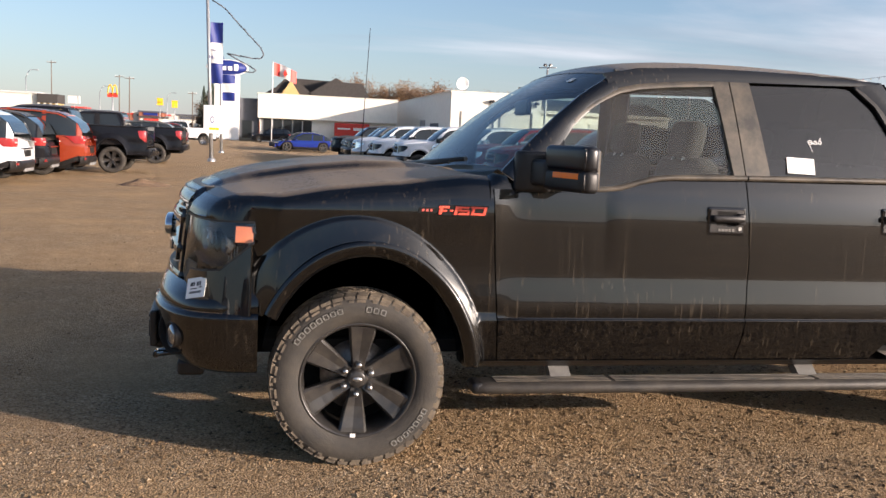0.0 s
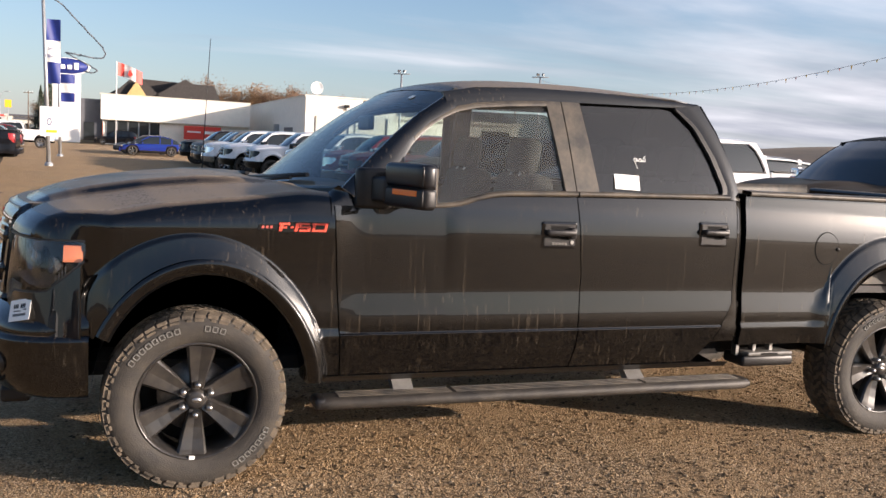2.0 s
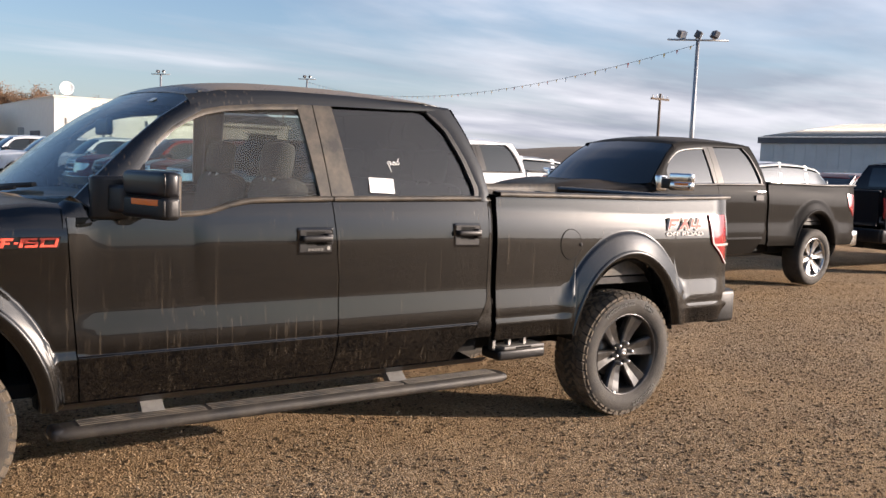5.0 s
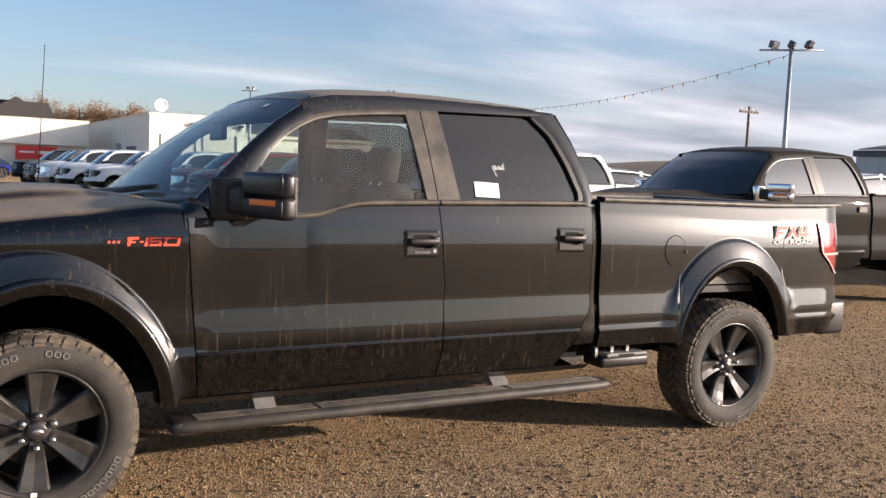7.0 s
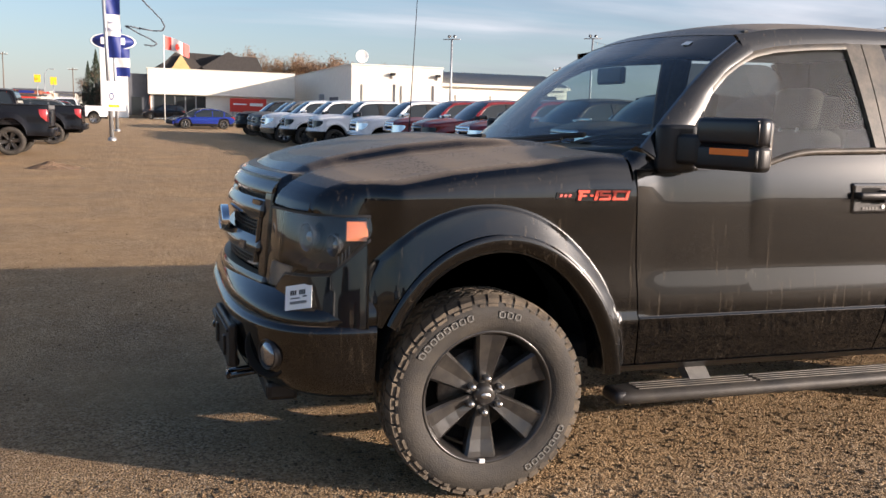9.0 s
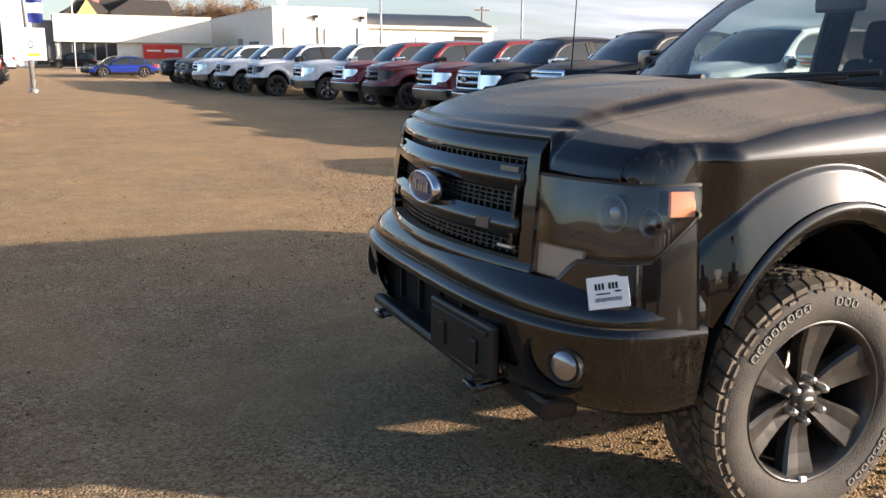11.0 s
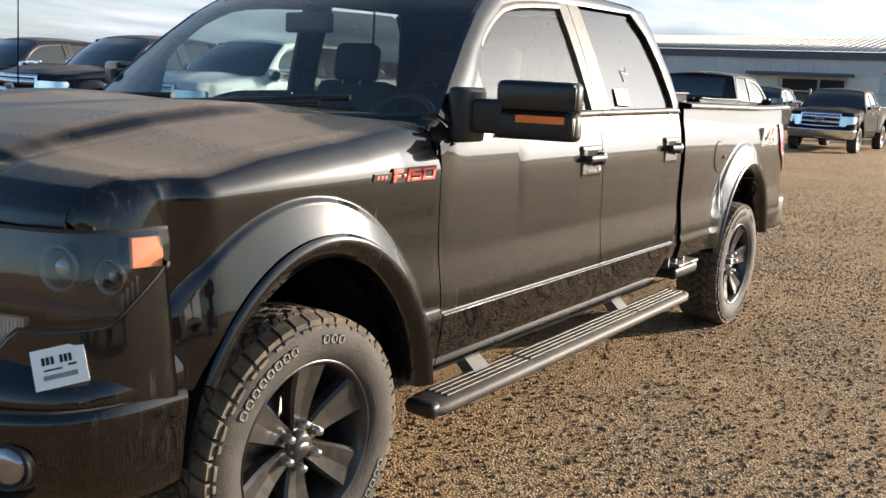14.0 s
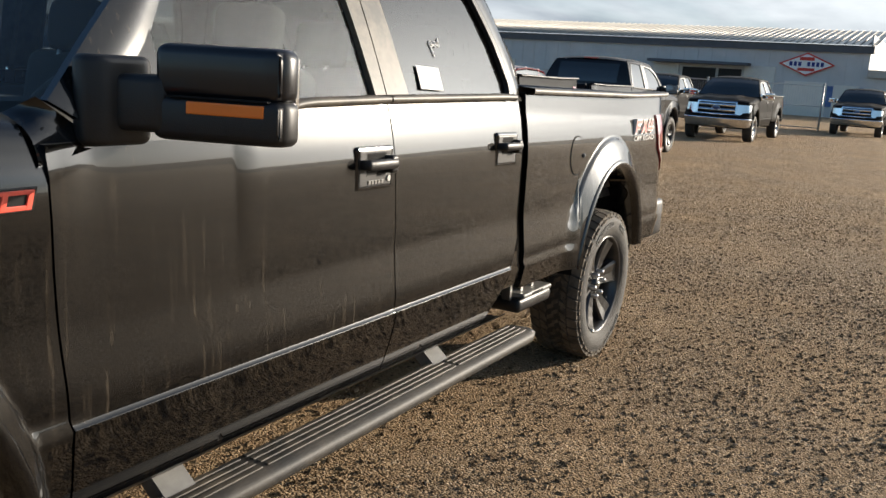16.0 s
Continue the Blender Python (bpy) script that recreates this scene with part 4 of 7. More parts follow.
            part("window_scribble", stroke(sc([(2.235, 1.44), (2.222, 1.478), (2.205, 1.515)] + loop + [(2.255, 1.50)] + [(2.27 + 0.014 * math.cos(a), 1.508 + 0.014 * math.sin(a)) for a in [math.pi + 0.7 * k for k in range(9)]] + [(2.30, 1.50)] + [(2.31 + 0.012 * math.cos(a), 1.51 + 0.012 * math.sin(a)) for a in [math.pi + 0.7 * k for k in range(9)]] + [(2.322, 1.545)])), CHALK, g, "white marker scribble on the glass")

        # window frames and pillars between two curves
        def ribbon(ca, cb, n, d_add=0.0, lift=0.0):
            def fn(u, v):
                (xa, za), (xb, zb) = ca(u), cb(u)
                z = lerp(za, zb, v)
                return lerp(xa, xb, v), house(z) + d_add - lift * math.sin(math.pi * v), z
            return sheet(fn, n, 4, side=sd, rimvec=(0, 0.022, 0))

        def ws_edge(s):
            return tab(s, (0, 0.25, 0.5, 0.75, 1), (0.60, 0.725, 0.855, 0.99, 1.16)), tab(s, (0, 0.25, 0.5, 0.75, 1), (1.325, 1.452, 1.572, 1.680, 1.785))
        part("a_pillar", ribbon(lambda u: (tab(u, (0, 0.3, 1), (0.70, 0.885, 1.19)), tab(u, (0, 0.3, 0.45, 0.7, 1), (1.258, 1.45, 1.54, 1.635, 1.703))), lambda u: ws_edge(u), 20, 0.0, 0.012), body, t)
        part("window_frame", ribbon(lambda u: (lerp(0.96, 1.68, u), top_f(lerp(0.96, 1.68, u)) - 0.006), lambda u: (lerp(0.95, 1.69, u), top_f(lerp(0.96, 1.68, u)) + 0.022), 24, -0.004, 0.004), frame_mat, t)
        part("sail_panel", ribbon(lambda u: (lerp(0.68, 0.90, u), 1.24), lambda u: (lerp(0.68, 0.90, u), tab(lerp(0.68, 0.90, u), (0.68, 0.70, 0.885, 0.90), (1.262, 1.275, 1.468, 1.48))), 12, -0.002), body, t)
        part("roof_rail", ribbon(lambda u: (lerp(1.15, 2.52, u), tab(lerp(1.15, 2.52, u), (1.15, 1.3, 1.47, 1.70, 2.5), (1.712, 1.745, 1.766, 1.782, 1.80))), lambda u: (lerp(1.12, 2.62, u), tab(lerp(1.12, 2.62, u), (1.12, 1.3, 1.6, 2.0, 2.62), (1.79, 1.822, 1.84, 1.845, 1.825))), 30, -0.004, 0.006), body, t)
        part("b_pillar", ribbon(lambda u: (lerp(1.737, 1.676, u) + 0.003, lerp(1.335, 1.79, u)), lambda u: (seam_b(lerp(1.335, 1.79, u)) - 0.003, lerp(1.335, 1.79, u)), 8, -0.004), frame_mat, t)
        part("b_pillar_rear", ribbon(lambda u: (seam_b(lerp(1.337, 1.79, u)) + 0.003, lerp(1.337, 1.79, u)), lambda u: (lerp(1.93, 1.874, u) - 0.002, lerp(1.337, 1.785, u)), 8, -0.004), frame_mat, t)
        part("c_pillar", ribbon(lambda u: (tab(lerp(1.335, 1.80, u), (1.335, 1.36, 1.40, 1.55, 1.70, 1.785, 1.80), (2.66, 2.70, 2.70, 2.645, 2.565, 2.475, 2.45)), lerp(1.335, 1.80, u)), lambda u: (tab(u, (0, 0.35, 0.7, 1), (2.80, 2.772, 2.70, 2.615)), lerp(1.335, 1.825, u)), 20, -0.002, 0.008), body, t)
        part("window_seal", ribbon(lambda u: (tab(lerp(1.345, 1.785, u), (1.335, 1.36, 1.40, 1.55, 1.70, 1.785), (2.64, 2.68, 2.685, 2.628, 2.545, 2.45)), lerp(1.345, 1.785, u)), lambda u: (tab(lerp(1.335, 1.80, u), (1.335, 1.36, 1.40, 1.55, 1.70, 1.785, 1.80), (2.66, 2.712, 2.715, 2.66, 2.578, 2.488, 2.46)), lerp(1.34, 1.792, u)), 20, -0.010), PLASTIC, t)

        def quarter(u, v):
            z = lerp(0.60, 1.36, v)
            return lerp(tab(z, (0.47, 0.62, 0.8, 1.35), (2.52, 2.66, 2.765, 2.775)) + 0.005, 2.81, u), flank(2.78, z) + 0.012 * u, z
        part("cab_corner", sheet(quarter, 3, nv // 2, 0.05, side=sd), body, t)

        def cowl_side(u, v):
            # from the rear edge of the fender to the foot of the windshield pillar
            k, zi = v, hood_z(0.86, 1.0)
            d0 = flank(0.55, 1.20) + 0.004
            fd = (1 - k) ** 2 * d0 + 2 * k * (1 - k) * (d0 + 0.008) + k * k * (HALF - 0.86)
            fz = (1 - k) ** 2 * 1.20 + 2 * k * (1 - k) * (zi - 0.006) + k * k * zi
            rz = lerp(1.235, 1.332, v)
            rx, rd = lerp(0.72, 0.585, v), lerp(flank(0.72, 1.235) + 0.004, house(1.332) + 0.012, v)
            return lerp(0.548, rx, u), lerp(fd, rd, u), lerp(fz, rz, u)
        part("cowl_corner", sheet(cowl_side, 10, 12, side=sd), body, t)

        # mirror
        mr = new("door_mirror")
        mr.parent = t
        mr["label"] = "large towing mirror with orange signal lamp" if near else ""
        ms = 1 if sd == 0 else -1

        def mb(x0, x1, d0, d1, z0, z1, bev, seg=3):
            ys = sorted(((d0 - HALF) * ms, (d1 - HALF) * ms))
            return box(x0, x1, ys[0], ys[1], z0, z1, bev, seg=seg)

        def plan(pts, z0, z1, bev):
            """A plan outline (x, inset), extruded upwards."""
            bb = bmesh.new()
            low = [bb.verts.new((p[0], (p[1] - HALF) * ms, z0)) for p in pts]
            high = [bb.verts.new((p[0], (p[1] - HALF) * ms, z1)) for p in pts]
            bb.faces.new(low)
            bb.faces.new(high)
            for k in range(len(pts)):
                bb.faces.new((low[k], low[(k + 1) % len(pts)], high[(k + 1) % len(pts)], high[k]))
            bmesh.ops.recalc_face_normals(bb, faces=bb.faces[:])
            if bev:
                bmesh.ops.bevel(bb, geom=bb.edges[:], offset=bev, segments=4, affect='EDGES', profile=0.5)
            return bb
        head = [(0.755, -0.075), (0.846, -0.312), (0.872, -0.336), (0.925, -0.325), (0.915, -0.075)]
        part("upper_cap", plan(head, 1.343, 1.452, 0.022), mirror_mat, mr, smooth=True)
        part("lower_shell", plan([(0.752, -0.07), (0.844, -0.314), (0.872, -0.339), (0.927, -0.327), (0.917, -0.07)], 1.255, 1.349, 0.02), PLASTIC if near else mirror_mat, mr, smooth=True)
        part("mirror_glass", plan([(0.910, -0.09), (0.920, -0.315), (0.930, -0.315), (0.920, -0.09)], 1.275, 1.435, 0.0), CHROME, mr)
        b = plan([(0.715, 0.05), (0.715, -0.01), (0.757, -0.10), (0.87, -0.10), (0.85, 0.05)], 1.268, 1.385, 0.018)
        part("arm", b, PLASTIC, mr, smooth=True)
        part("mount", plan([(0.655, 0.05), (0.655, 0.008), (0.69, -0.016), (0.80, -0.016), (0.83, 0.008), (0.83, 0.05)], 1.235, 1.42, 0.018), PLASTIC if near else mirror_mat, mr, smooth=True)
        part("signal_lamp", plan([(0.776, -0.148), (0.836, -0.300), (0.855, -0.300), (0.795, -0.148)], 1.312, 1.338, 0.003), AMBER, mr, "orange signal lamp")
        if near:
            part("seam_line", plan([(0.764, -0.11), (0.840, -0.308), (0.850, -0.308), (0.774, -0.11)], 1.344, 1.348, 0), DARK, mr)

        # wheel-arch flares
        part("wheel_arch_flare", ellipse_ring(ARCH_F, 1.0, 0.88, -0.044, -0.034, 0.10, sd, a0=3, a1=152), BLACK if near else body, t)
        part("wheel_arch_flare", ellipse_ring(ARCH_R, 1.0, 0.885, -0.040, -0.030, 0.10, sd, a0=8, a1=172), BLACK if near else body, t)
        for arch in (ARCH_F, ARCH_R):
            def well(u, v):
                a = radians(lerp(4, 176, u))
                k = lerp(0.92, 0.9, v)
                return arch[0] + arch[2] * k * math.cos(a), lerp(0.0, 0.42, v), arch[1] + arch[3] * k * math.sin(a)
            # well shade comes from the near-black colour too
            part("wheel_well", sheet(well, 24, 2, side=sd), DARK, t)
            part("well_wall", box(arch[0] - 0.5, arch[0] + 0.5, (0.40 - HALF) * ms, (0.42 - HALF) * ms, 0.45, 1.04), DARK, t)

        # bed side
        def bed(u, v):
            x = lerp(2.838, 5.055, u)
            low = 0.575 if x < 4.0 else 0.56
            zl = arch_z(x, ARCH_R, low)
            zt = lerp(1.372, 1.408, u)
            z = lerp(zl, zt, v) if zl > 0.672 else (lerp(zl, 0.683, v / 0.2) if v <= 0.2 else lerp(0.6905, zt, (v - 0.2) / 0.8))
            d = flank(x, min(z, 1.29)) + 0.10 * max(0.0, z - 1.29) + 0.03 * smooth((x - 4.9) / 0.155)
            return x, d, z
        uu = sorted(set([k / nu for k in range(nu + 1)] + [(ARCH_R[0] + ARCH_R[2] * math.cos(a) - 2.838) / 2.217 for a in [math.pi * k / 20 for k in range(21)]]))
        part("bed_side", sheet(bed, nu, nv, 0.03, us=uu, side=sd), body, t)

        def rail(u, v):
            x = lerp(2.838, 5.045, u)
            d, dz = ((0.004, -0.012), (-0.002, 0.0), (0.004, 0.012), (0.075, 0.016), (0.085, -0.03), (0.085, -0.5))[v]
            return x, d + 0.03 * smooth((x - 4.9) / 0.155), lerp(1.378, 1.414, u) + dz
        part("bed_rail", sheet(rail, 12, 0, vs=[0, 1, 2, 3, 4, 5], side=sd), DUSTY if near else PLASTIC, t, "dusty plastic cap along the bed")

        def tail(u, v):
            z = lerp(0.952, 1.292, v)
            xl = tab(z, (0.952, 1.10, 1.292), (5.03, 4.835, 4.805))
            x = lerp(xl, 5.062, u)
            return x, flank(x, z) + 0.03 * smooth((x - 4.9) / 0.155) - 0.008 + 0.03 * smooth((x - 5.02) / 0.05), z
        tl = part("tail_lamp", sheet(tail, 8, 10, 0.03, side=sd), TAILRED, t, "red tail lamp")
        if near:
            def tline(u, v):
                z = lerp(1.08, 1.095, v)
                x = lerp(4.86, 5.05, u)
                return x, flank(x, z) + 0.03 * smooth((x - 4.9) / 0.155) - 0.011, z
            part("clear_band", sheet(tline, 6, 2, side=sd), TAILCLR, tl)

            def tedge(u, v):
                z = lerp(0.952, 1.292, u)
                xl = tab(z, (0.952, 1.10, 1.292), (5.03, 4.835, 4.805))
                x = xl + 0.016 * v
                return x, flank(x, z) + 0.03 * smooth((x - 4.9) / 0.155) - 0.012, z
            part("lamp_edge", sheet(tedge, 12, 1, side=sd), TAILCLR, tl)

        # running board
        if near:
            rb = new("running_board")
            rb.parent = t
            rb["label"] = "dusty oval side step on light brackets"
            ys = lambda d: (d - HALF) * ms  # noqa: E731

            def tube(u, v):
                x = lerp(0.50, 2.89, u)
                a = 2 * math.pi * v
                e = 1 - 0.25 * smooth((0.56 - x) / 0.06) - 0.25 * smooth((x - 2.83) / 0.06)
                c, s = math.cos(a), math.sin(a)
                ce, se = abs(c) ** 0.6 * (1 if c > 0 else -1), abs(s) ** 0.75 * (1 if s > 0 else -1)
                return x, -0.012 + 0.078 * ce * e, 0.372 + 0.030 * se * e
            part("tube", sheet(tube, 0, 24, us=[0, 0.01, 0.025, 0.3, 0.7, 0.975, 0.99, 1], side=sd), STEPM, rb)
            for a0, a1 in ((0.60, 1.15), (1.17, 2.20), (2.22, 2.82)):
                for k in range(4):
                    dd = -0.055 + 0.026 * k
                    part("tread_strip", box(a0, a1, min(ys(dd), ys(dd + 0.016)), max(ys(dd), ys(dd + 0.016)), 0.400, 0.4055, 0.002), DUSTY, rb)
            for a0 in (0.52, 2.85):
                part("end_cap", box(a0 - 0.03, a0 + 0.03, min(ys(-0.075), ys(0.05)), max(ys(-0.075), ys(0.05)), 0.345, 0.400, 0.02, seg=3), PLASTIC, rb, smooth=True)
            for xb in (0.93, 2.21):
                b = bmesh.new()
                pts = [(0.01, 0.395), (0.10, 0.47), (0.32, 0.50), (0.32, 0.46), (0.12, 0.43), (0.06, 0.375)]
                vs0 = [b.verts.new((xb - 0.05, ys(p[0]), p[1])) for p in pts]
                vs1 = [b.verts.new((xb + 0.05, ys(p[0]), p[1])) for p in pts]
                for k in range(6):
                    b.faces.new((vs0[k], vs0[(k + 1) % 6], vs1[(k + 1) % 6], vs1[k]))
                b.faces.new(vs0)
                b.faces.new(list(reversed(vs1)))
                bmesh.ops.recalc_face_normals(b, faces=b.faces[:])
                part("bracket", b, STEPL, rb)
            bs = new("bed_step")
            bs.parent = t
            b = box(2.90, 3.27, min(ys(0.02), ys(0.20)), max(ys(0.02), ys(0.20)), 0.44, 0.505, 0.02, seg=3)
            part("housing", b, PLASTIC, bs, smooth=True)
            part("step_pad", box(2.93, 3.25, min(ys(0.012), ys(0.14)), max(ys(0.012), ys(0.14)), 0.503, 0.525, 0.008), STEPL, bs)
            part("step_slot", box(3.02, 3.14, min(ys(0.010), ys(0.03)), max(ys(0.010), ys(0.03)), 0.508, 0.520, 0.002), DARK, bs)
            for xx in (2.88, 3.00, 3.12):
                part("hanger", box(xx, xx + 0.02, min(ys(0.06), ys(0.10)), max(ys(0.06), ys(0.10)), 0.50, 0.60), STEEL, bs)
        # rocker under the doors
        def rocker(u, v):
            x = lerp(0.53, 2.80, u)
            d, z = ((0.012, 0.482), (0.03, 0.47), (0.06, 0.445), (0.14, 0.44), (0.30, 0.46))[v]
            return x, d, z
        part("rocker_panel", sheet(rocker, 8, 0, vs=[0, 1, 2, 3, 4], side=sd), PLASTIC, t)

        for x, sp in ((0.0, 4 if sd == 0 else 20), (3.975, 22)):
            wheel(t, x, sd == 0, rim_mat, near, sp)

    # windshield, roof, back
    def ws_c(s):
        return tab(s, (0, 0.25, 0.5, 0.75, 1), (0.37, 0.545, 0.715, 0.89, 1.08)), tab(s, (0, 0.25, 0.5, 0.75, 1), (1.285, 1.440, 1.585, 1.710, 1.815))

    def windshield(u, v):
        k = lerp(-1, 1, v)
        (xc, zc), xe, ze = ws_c(u), tab(u, (0, 0.25, 0.5, 0.75, 1), (0.60, 0.725, 0.855, 0.99, 1.16)), tab(u, (0, 0.25, 0.5, 0.75, 1), (1.325, 1.452, 1.572, 1.680, 1.785))
        h = (HALF - house(ze) - 0.008) * k
        q = k * k * (0.75 + 0.25 * k * k)
        return lerp(xc, xe, q) + 0.006, h, lerp(zc, ze, q)
    g = part("windshield", sheet(windshield, 16, 24, side=None), WSGLASS if near else FARGLASS, t)
    g.visible_shadow = not near
    if near:
        def sticker(u, v):
            x, y, z = windshield(lerp(0.885, 0.925, u), lerp(0.155, 0.185, v))
            return x - 0.002, y, z + 0.004
        part("windshield_sticker", sheet(sticker, 2, 2, side=None, rimvec=(0, 0, -0.001)), PAPER, g, "small white paper sticker on the glass")

    def roof_front(k):
        x0 = lerp(1.078, 1.158, k * k * (0.75 + 0.25 * k * k))
        ze = tab(x0, (1.12, 1.3), (1.79, 1.824))
        zc = spline(x0, (0.9, 1.07, 1.15, 1.25, 1.4), (1.74, 1.817, 1.844, 1.866, 1.887))
        return lerp(zc, ze, abs(k) ** 2.6)

    def roof(u, v):
        k = lerp(-1, 1, v)
        x0 = lerp(1.078, 1.158, k * k * (0.75 + 0.25 * k * k))
        x = lerp(x0, 2.64, u)
        ze = tab(x, (1.12, 1.3, 1.6, 2.0, 2.5, 2.64), (1.79, 1.824, 1.842, 1.846, 1.838, 1.815))
        zc = spline(x, (0.9, 1.07, 1.15, 1.25, 1.4, 1.6, 2.0, 2.4, 2.58, 2.64, 2.7), (1.74, 1.817, 1.844, 1.866, 1.887, 1.902, 1.908, 1.893, 1.87, 1.845, 1.80))
        h = (HALF - house(ze)) * k
        z = lerp(zc, ze, abs(k) ** 2.6)
        gx, gh, gz = windshield(1.0, v)
        fade = smooth(1 - (x - x0) / 0.10)
        x, h, z = lerp(x, x + gx - x0, fade), lerp(h, gh, fade), z + fade * (gz + 0.002 - roof_front(k))
        return x, h, z
    part("roof", sheet(roof, 0, 24, us=[0, 0.01, 0.02, 0.03, 0.045, 0.06, 0.08] + [0.1 + 0.05 * k for k in range(19)], side=None), body, t)

    def back(u, v):
        k = lerp(-1, 1, v)
        z = lerp(1.82, 0.75, u)
        x = tab(z, (0.7, 1.34, 1.5, 1.66, 1.82), (2.81, 2.80, 2.77, 2.72, 2.635))
        return x, (HALF - house(max(1.33, z)) + 0.0) * k, z
    part("cab_back", sheet(back, 16, 8, side=None), body, t)

    def back_glass(u, v):
        k = lerp(-0.62, 0.62, v)
        z = lerp(1.77, 1.42, u)
        return tab(z, (0.7, 1.34, 1.5, 1.66, 1.82), (2.81, 2.80, 2.77, 2.72, 2.635)) + 0.012, k, z
    part("rear_window", sheet(back_glass, 8, 8, side=None), FARGLASS, t)
    part("brake_lamp", box(2.60, 2.66, -0.15, 0.15, 1.845, 1.872, 0.008), TAILCLR if near else TAILRED, t)
    # bed floor, front wall, tailgate, rear bumper, underside
    part("bed_floor", box(2.84, 5.0, -0.88, 0.88, 0.84, 0.88), PLASTIC, t)
    part("bed_front", box(2.838, 2.88, -0.90, 0.90, 0.80, 1.375), body, t)
    part("tailgate", box(4.99, 5.068, -0.80, 0.80, 0.80, 1.412, 0.02), body, t)
    if near:
        part("bed_liner", box(2.89, 4.97, 0.86, 0.885, 0.88, 1.36), PLASTIC, t)
    rbm = new("rear_bumper")
    rbm.parent = t
    b = box(5.02, 5.20, -0.93, 0.93, 0.54, 0.765, 0.03, seg=3)
    part("bumper_bar", b, PLASTIC if near else bumper_mat, rbm, smooth=True)
    for ms in (-1, 1):
        ya, yb = sorted((ms * 0.80, ms * 0.965))
        part("bumper_end", box(4.905, 5.17, ya, yb, 0.535, 0.765, 0.03, seg=3), PLASTIC if near else bumper_mat, rbm, smooth=True)
    b = box(-0.70, 5.0, -0.55, -0.42, 0.42, 0.56, 0.02)
    box(-0.70, 5.0, 0.42, 0.55, 0.42, 0.56, 0.02, b)
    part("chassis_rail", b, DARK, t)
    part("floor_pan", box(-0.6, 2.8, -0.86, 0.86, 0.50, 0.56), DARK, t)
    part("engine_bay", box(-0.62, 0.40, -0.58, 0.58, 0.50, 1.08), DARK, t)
    b = rod((3.975, -0.8, 0.40), (3.975, 0.8, 0.40), 0.05, 12)
    rod((0, -0.8, 0.40), (0, 0.8, 0.40), 0.04, 12, b)
    part("axle", b, DARK, t)

    # interior
    if near:
        part("dashboard", box(0.50, 0.98, -0.80, 0.80, 0.95, 1.30, 0.07, seg=3), DASH, t, smooth=True)

        def cowl(u, v):
            h = lerp(-0.90, 0.90, v)
            hh = max(-0.858, min(0.858, h))
            q = (h / 0.94) ** 2
            xa, za = hood_end(hh) - 0.01, hood_z(hh, 1.0) - 0.022
            xb, zb = lerp(0.40, 0.64, q), lerp(1.292, 1.335, q)
            return lerp(xa, xb, u), h, lerp(za, zb, u) - 0.012 * math.sin(math.pi * u)
        part("cowl", sheet(cowl, 6, 40, side=None), PLASTIC, t, "black plastic cowl under the wipers")
        st = new("steering_wheel")
        st.parent = t
        st.matrix_local = Matrix.Translation((1.02, -0.42, 1.20)) @ Matrix.Rotation(radians(-62), 4, 'Y')
        ring = [(0.19 + 0.016 * math.cos(a), 0.016 * math.sin(a)) for a in [2 * math.pi * k / 10 for k in range(11)]]
        part("rim", lathe(ring, 32, 'Z'), PLASTIC, st)
        b = box(-0.06, 0.06, -0.18, 0.18, -0.012, 0.012, 0.006)
        part("hub", b, PLASTIC, st)
        seat(t, 1.15, -0.42, True)
        seat(t, 1.15, 0.42, True)
        for yy in (-0.5, 0.0, 0.5):
            seat(t, 2.08, yy, True)
        part("rear_view_mirror", box(0.93, 0.96, -0.13, 0.13, 1.60, 1.68, 0.012), PLASTIC, t)
        part("headliner", box(1.2, 2.58, -0.70, 0.70, 1.80, 1.815), DASH, t)
        part("rear_inner_wall", box(2.64, 2.69, -0.75, 0.75, 0.60, 1.40), DASH, t)
        for sd in sides:
            ms = 1 if sd == 0 else -1
            ya, yb = sorted(((0.10 - HALF) * ms, (0.07 - HALF) * ms))
            part("door_trim", box(0.70, 2.66, ya, yb, 0.60, 1.27, 0.02), DASH, t)

        # wipers
        wp = new("wiper")
        wp.parent = t
        b = rod((0.30, -0.02, 1.300), (0.44, -0.56, 1.345), 0.008, 8)
        part("arm", b, PLASTIC, wp)
        b = rod((0.33, 0.04, 1.315), (0.50, -0.64, 1.365), 0.011, 8)
        part("blade", b, PLASTIC, wp)
        wp = new("wiper")
        wp.parent = t
        part("arm", rod((0.46, -0.62, 1.29), (0.30, 0.08, 1.315), 0.007, 8), PLASTIC, wp)
        part("blade", rod((0.32, 0.70, 1.31), (0.325, 0.06, 1.335), 0.011, 8), PLASTIC, wp)
        # aerial on the far fender
        b = rod((0.15, 0.80, 1.24), (0.15, 0.80, 1.29), 0.014, 12)
        part("aerial_base", b, PLASTIC, t)
        part("aerial", rod((0.15, 0.80, 1.28), (0.185, 0.80, 2.10), 0.0032, 8, r2=0.0018), PLASTIC, t)

        # badges, decal, sticker, fuel door
        bd = new("fender_badge")
        bd.parent = t
        bd["label"] = "red block badge on a black backing"
        fy = flank(0.4, 1.13) - HALF

        def slab(x0, x1, z0, z1, y0, y1, slant=0.25, bm=None):
            return prism([(x0, z0), (x1, z0), (x1 + (z1 - z0) * slant, z1), (x0 + (z1 - z0) * slant, z1)], y0, y1, 0.0015, bm)
        part("backing", slab(0.318, 0.528, 1.121, 1.166, fy - 0.003, fy + 0.006), BADGEBLK, bd)
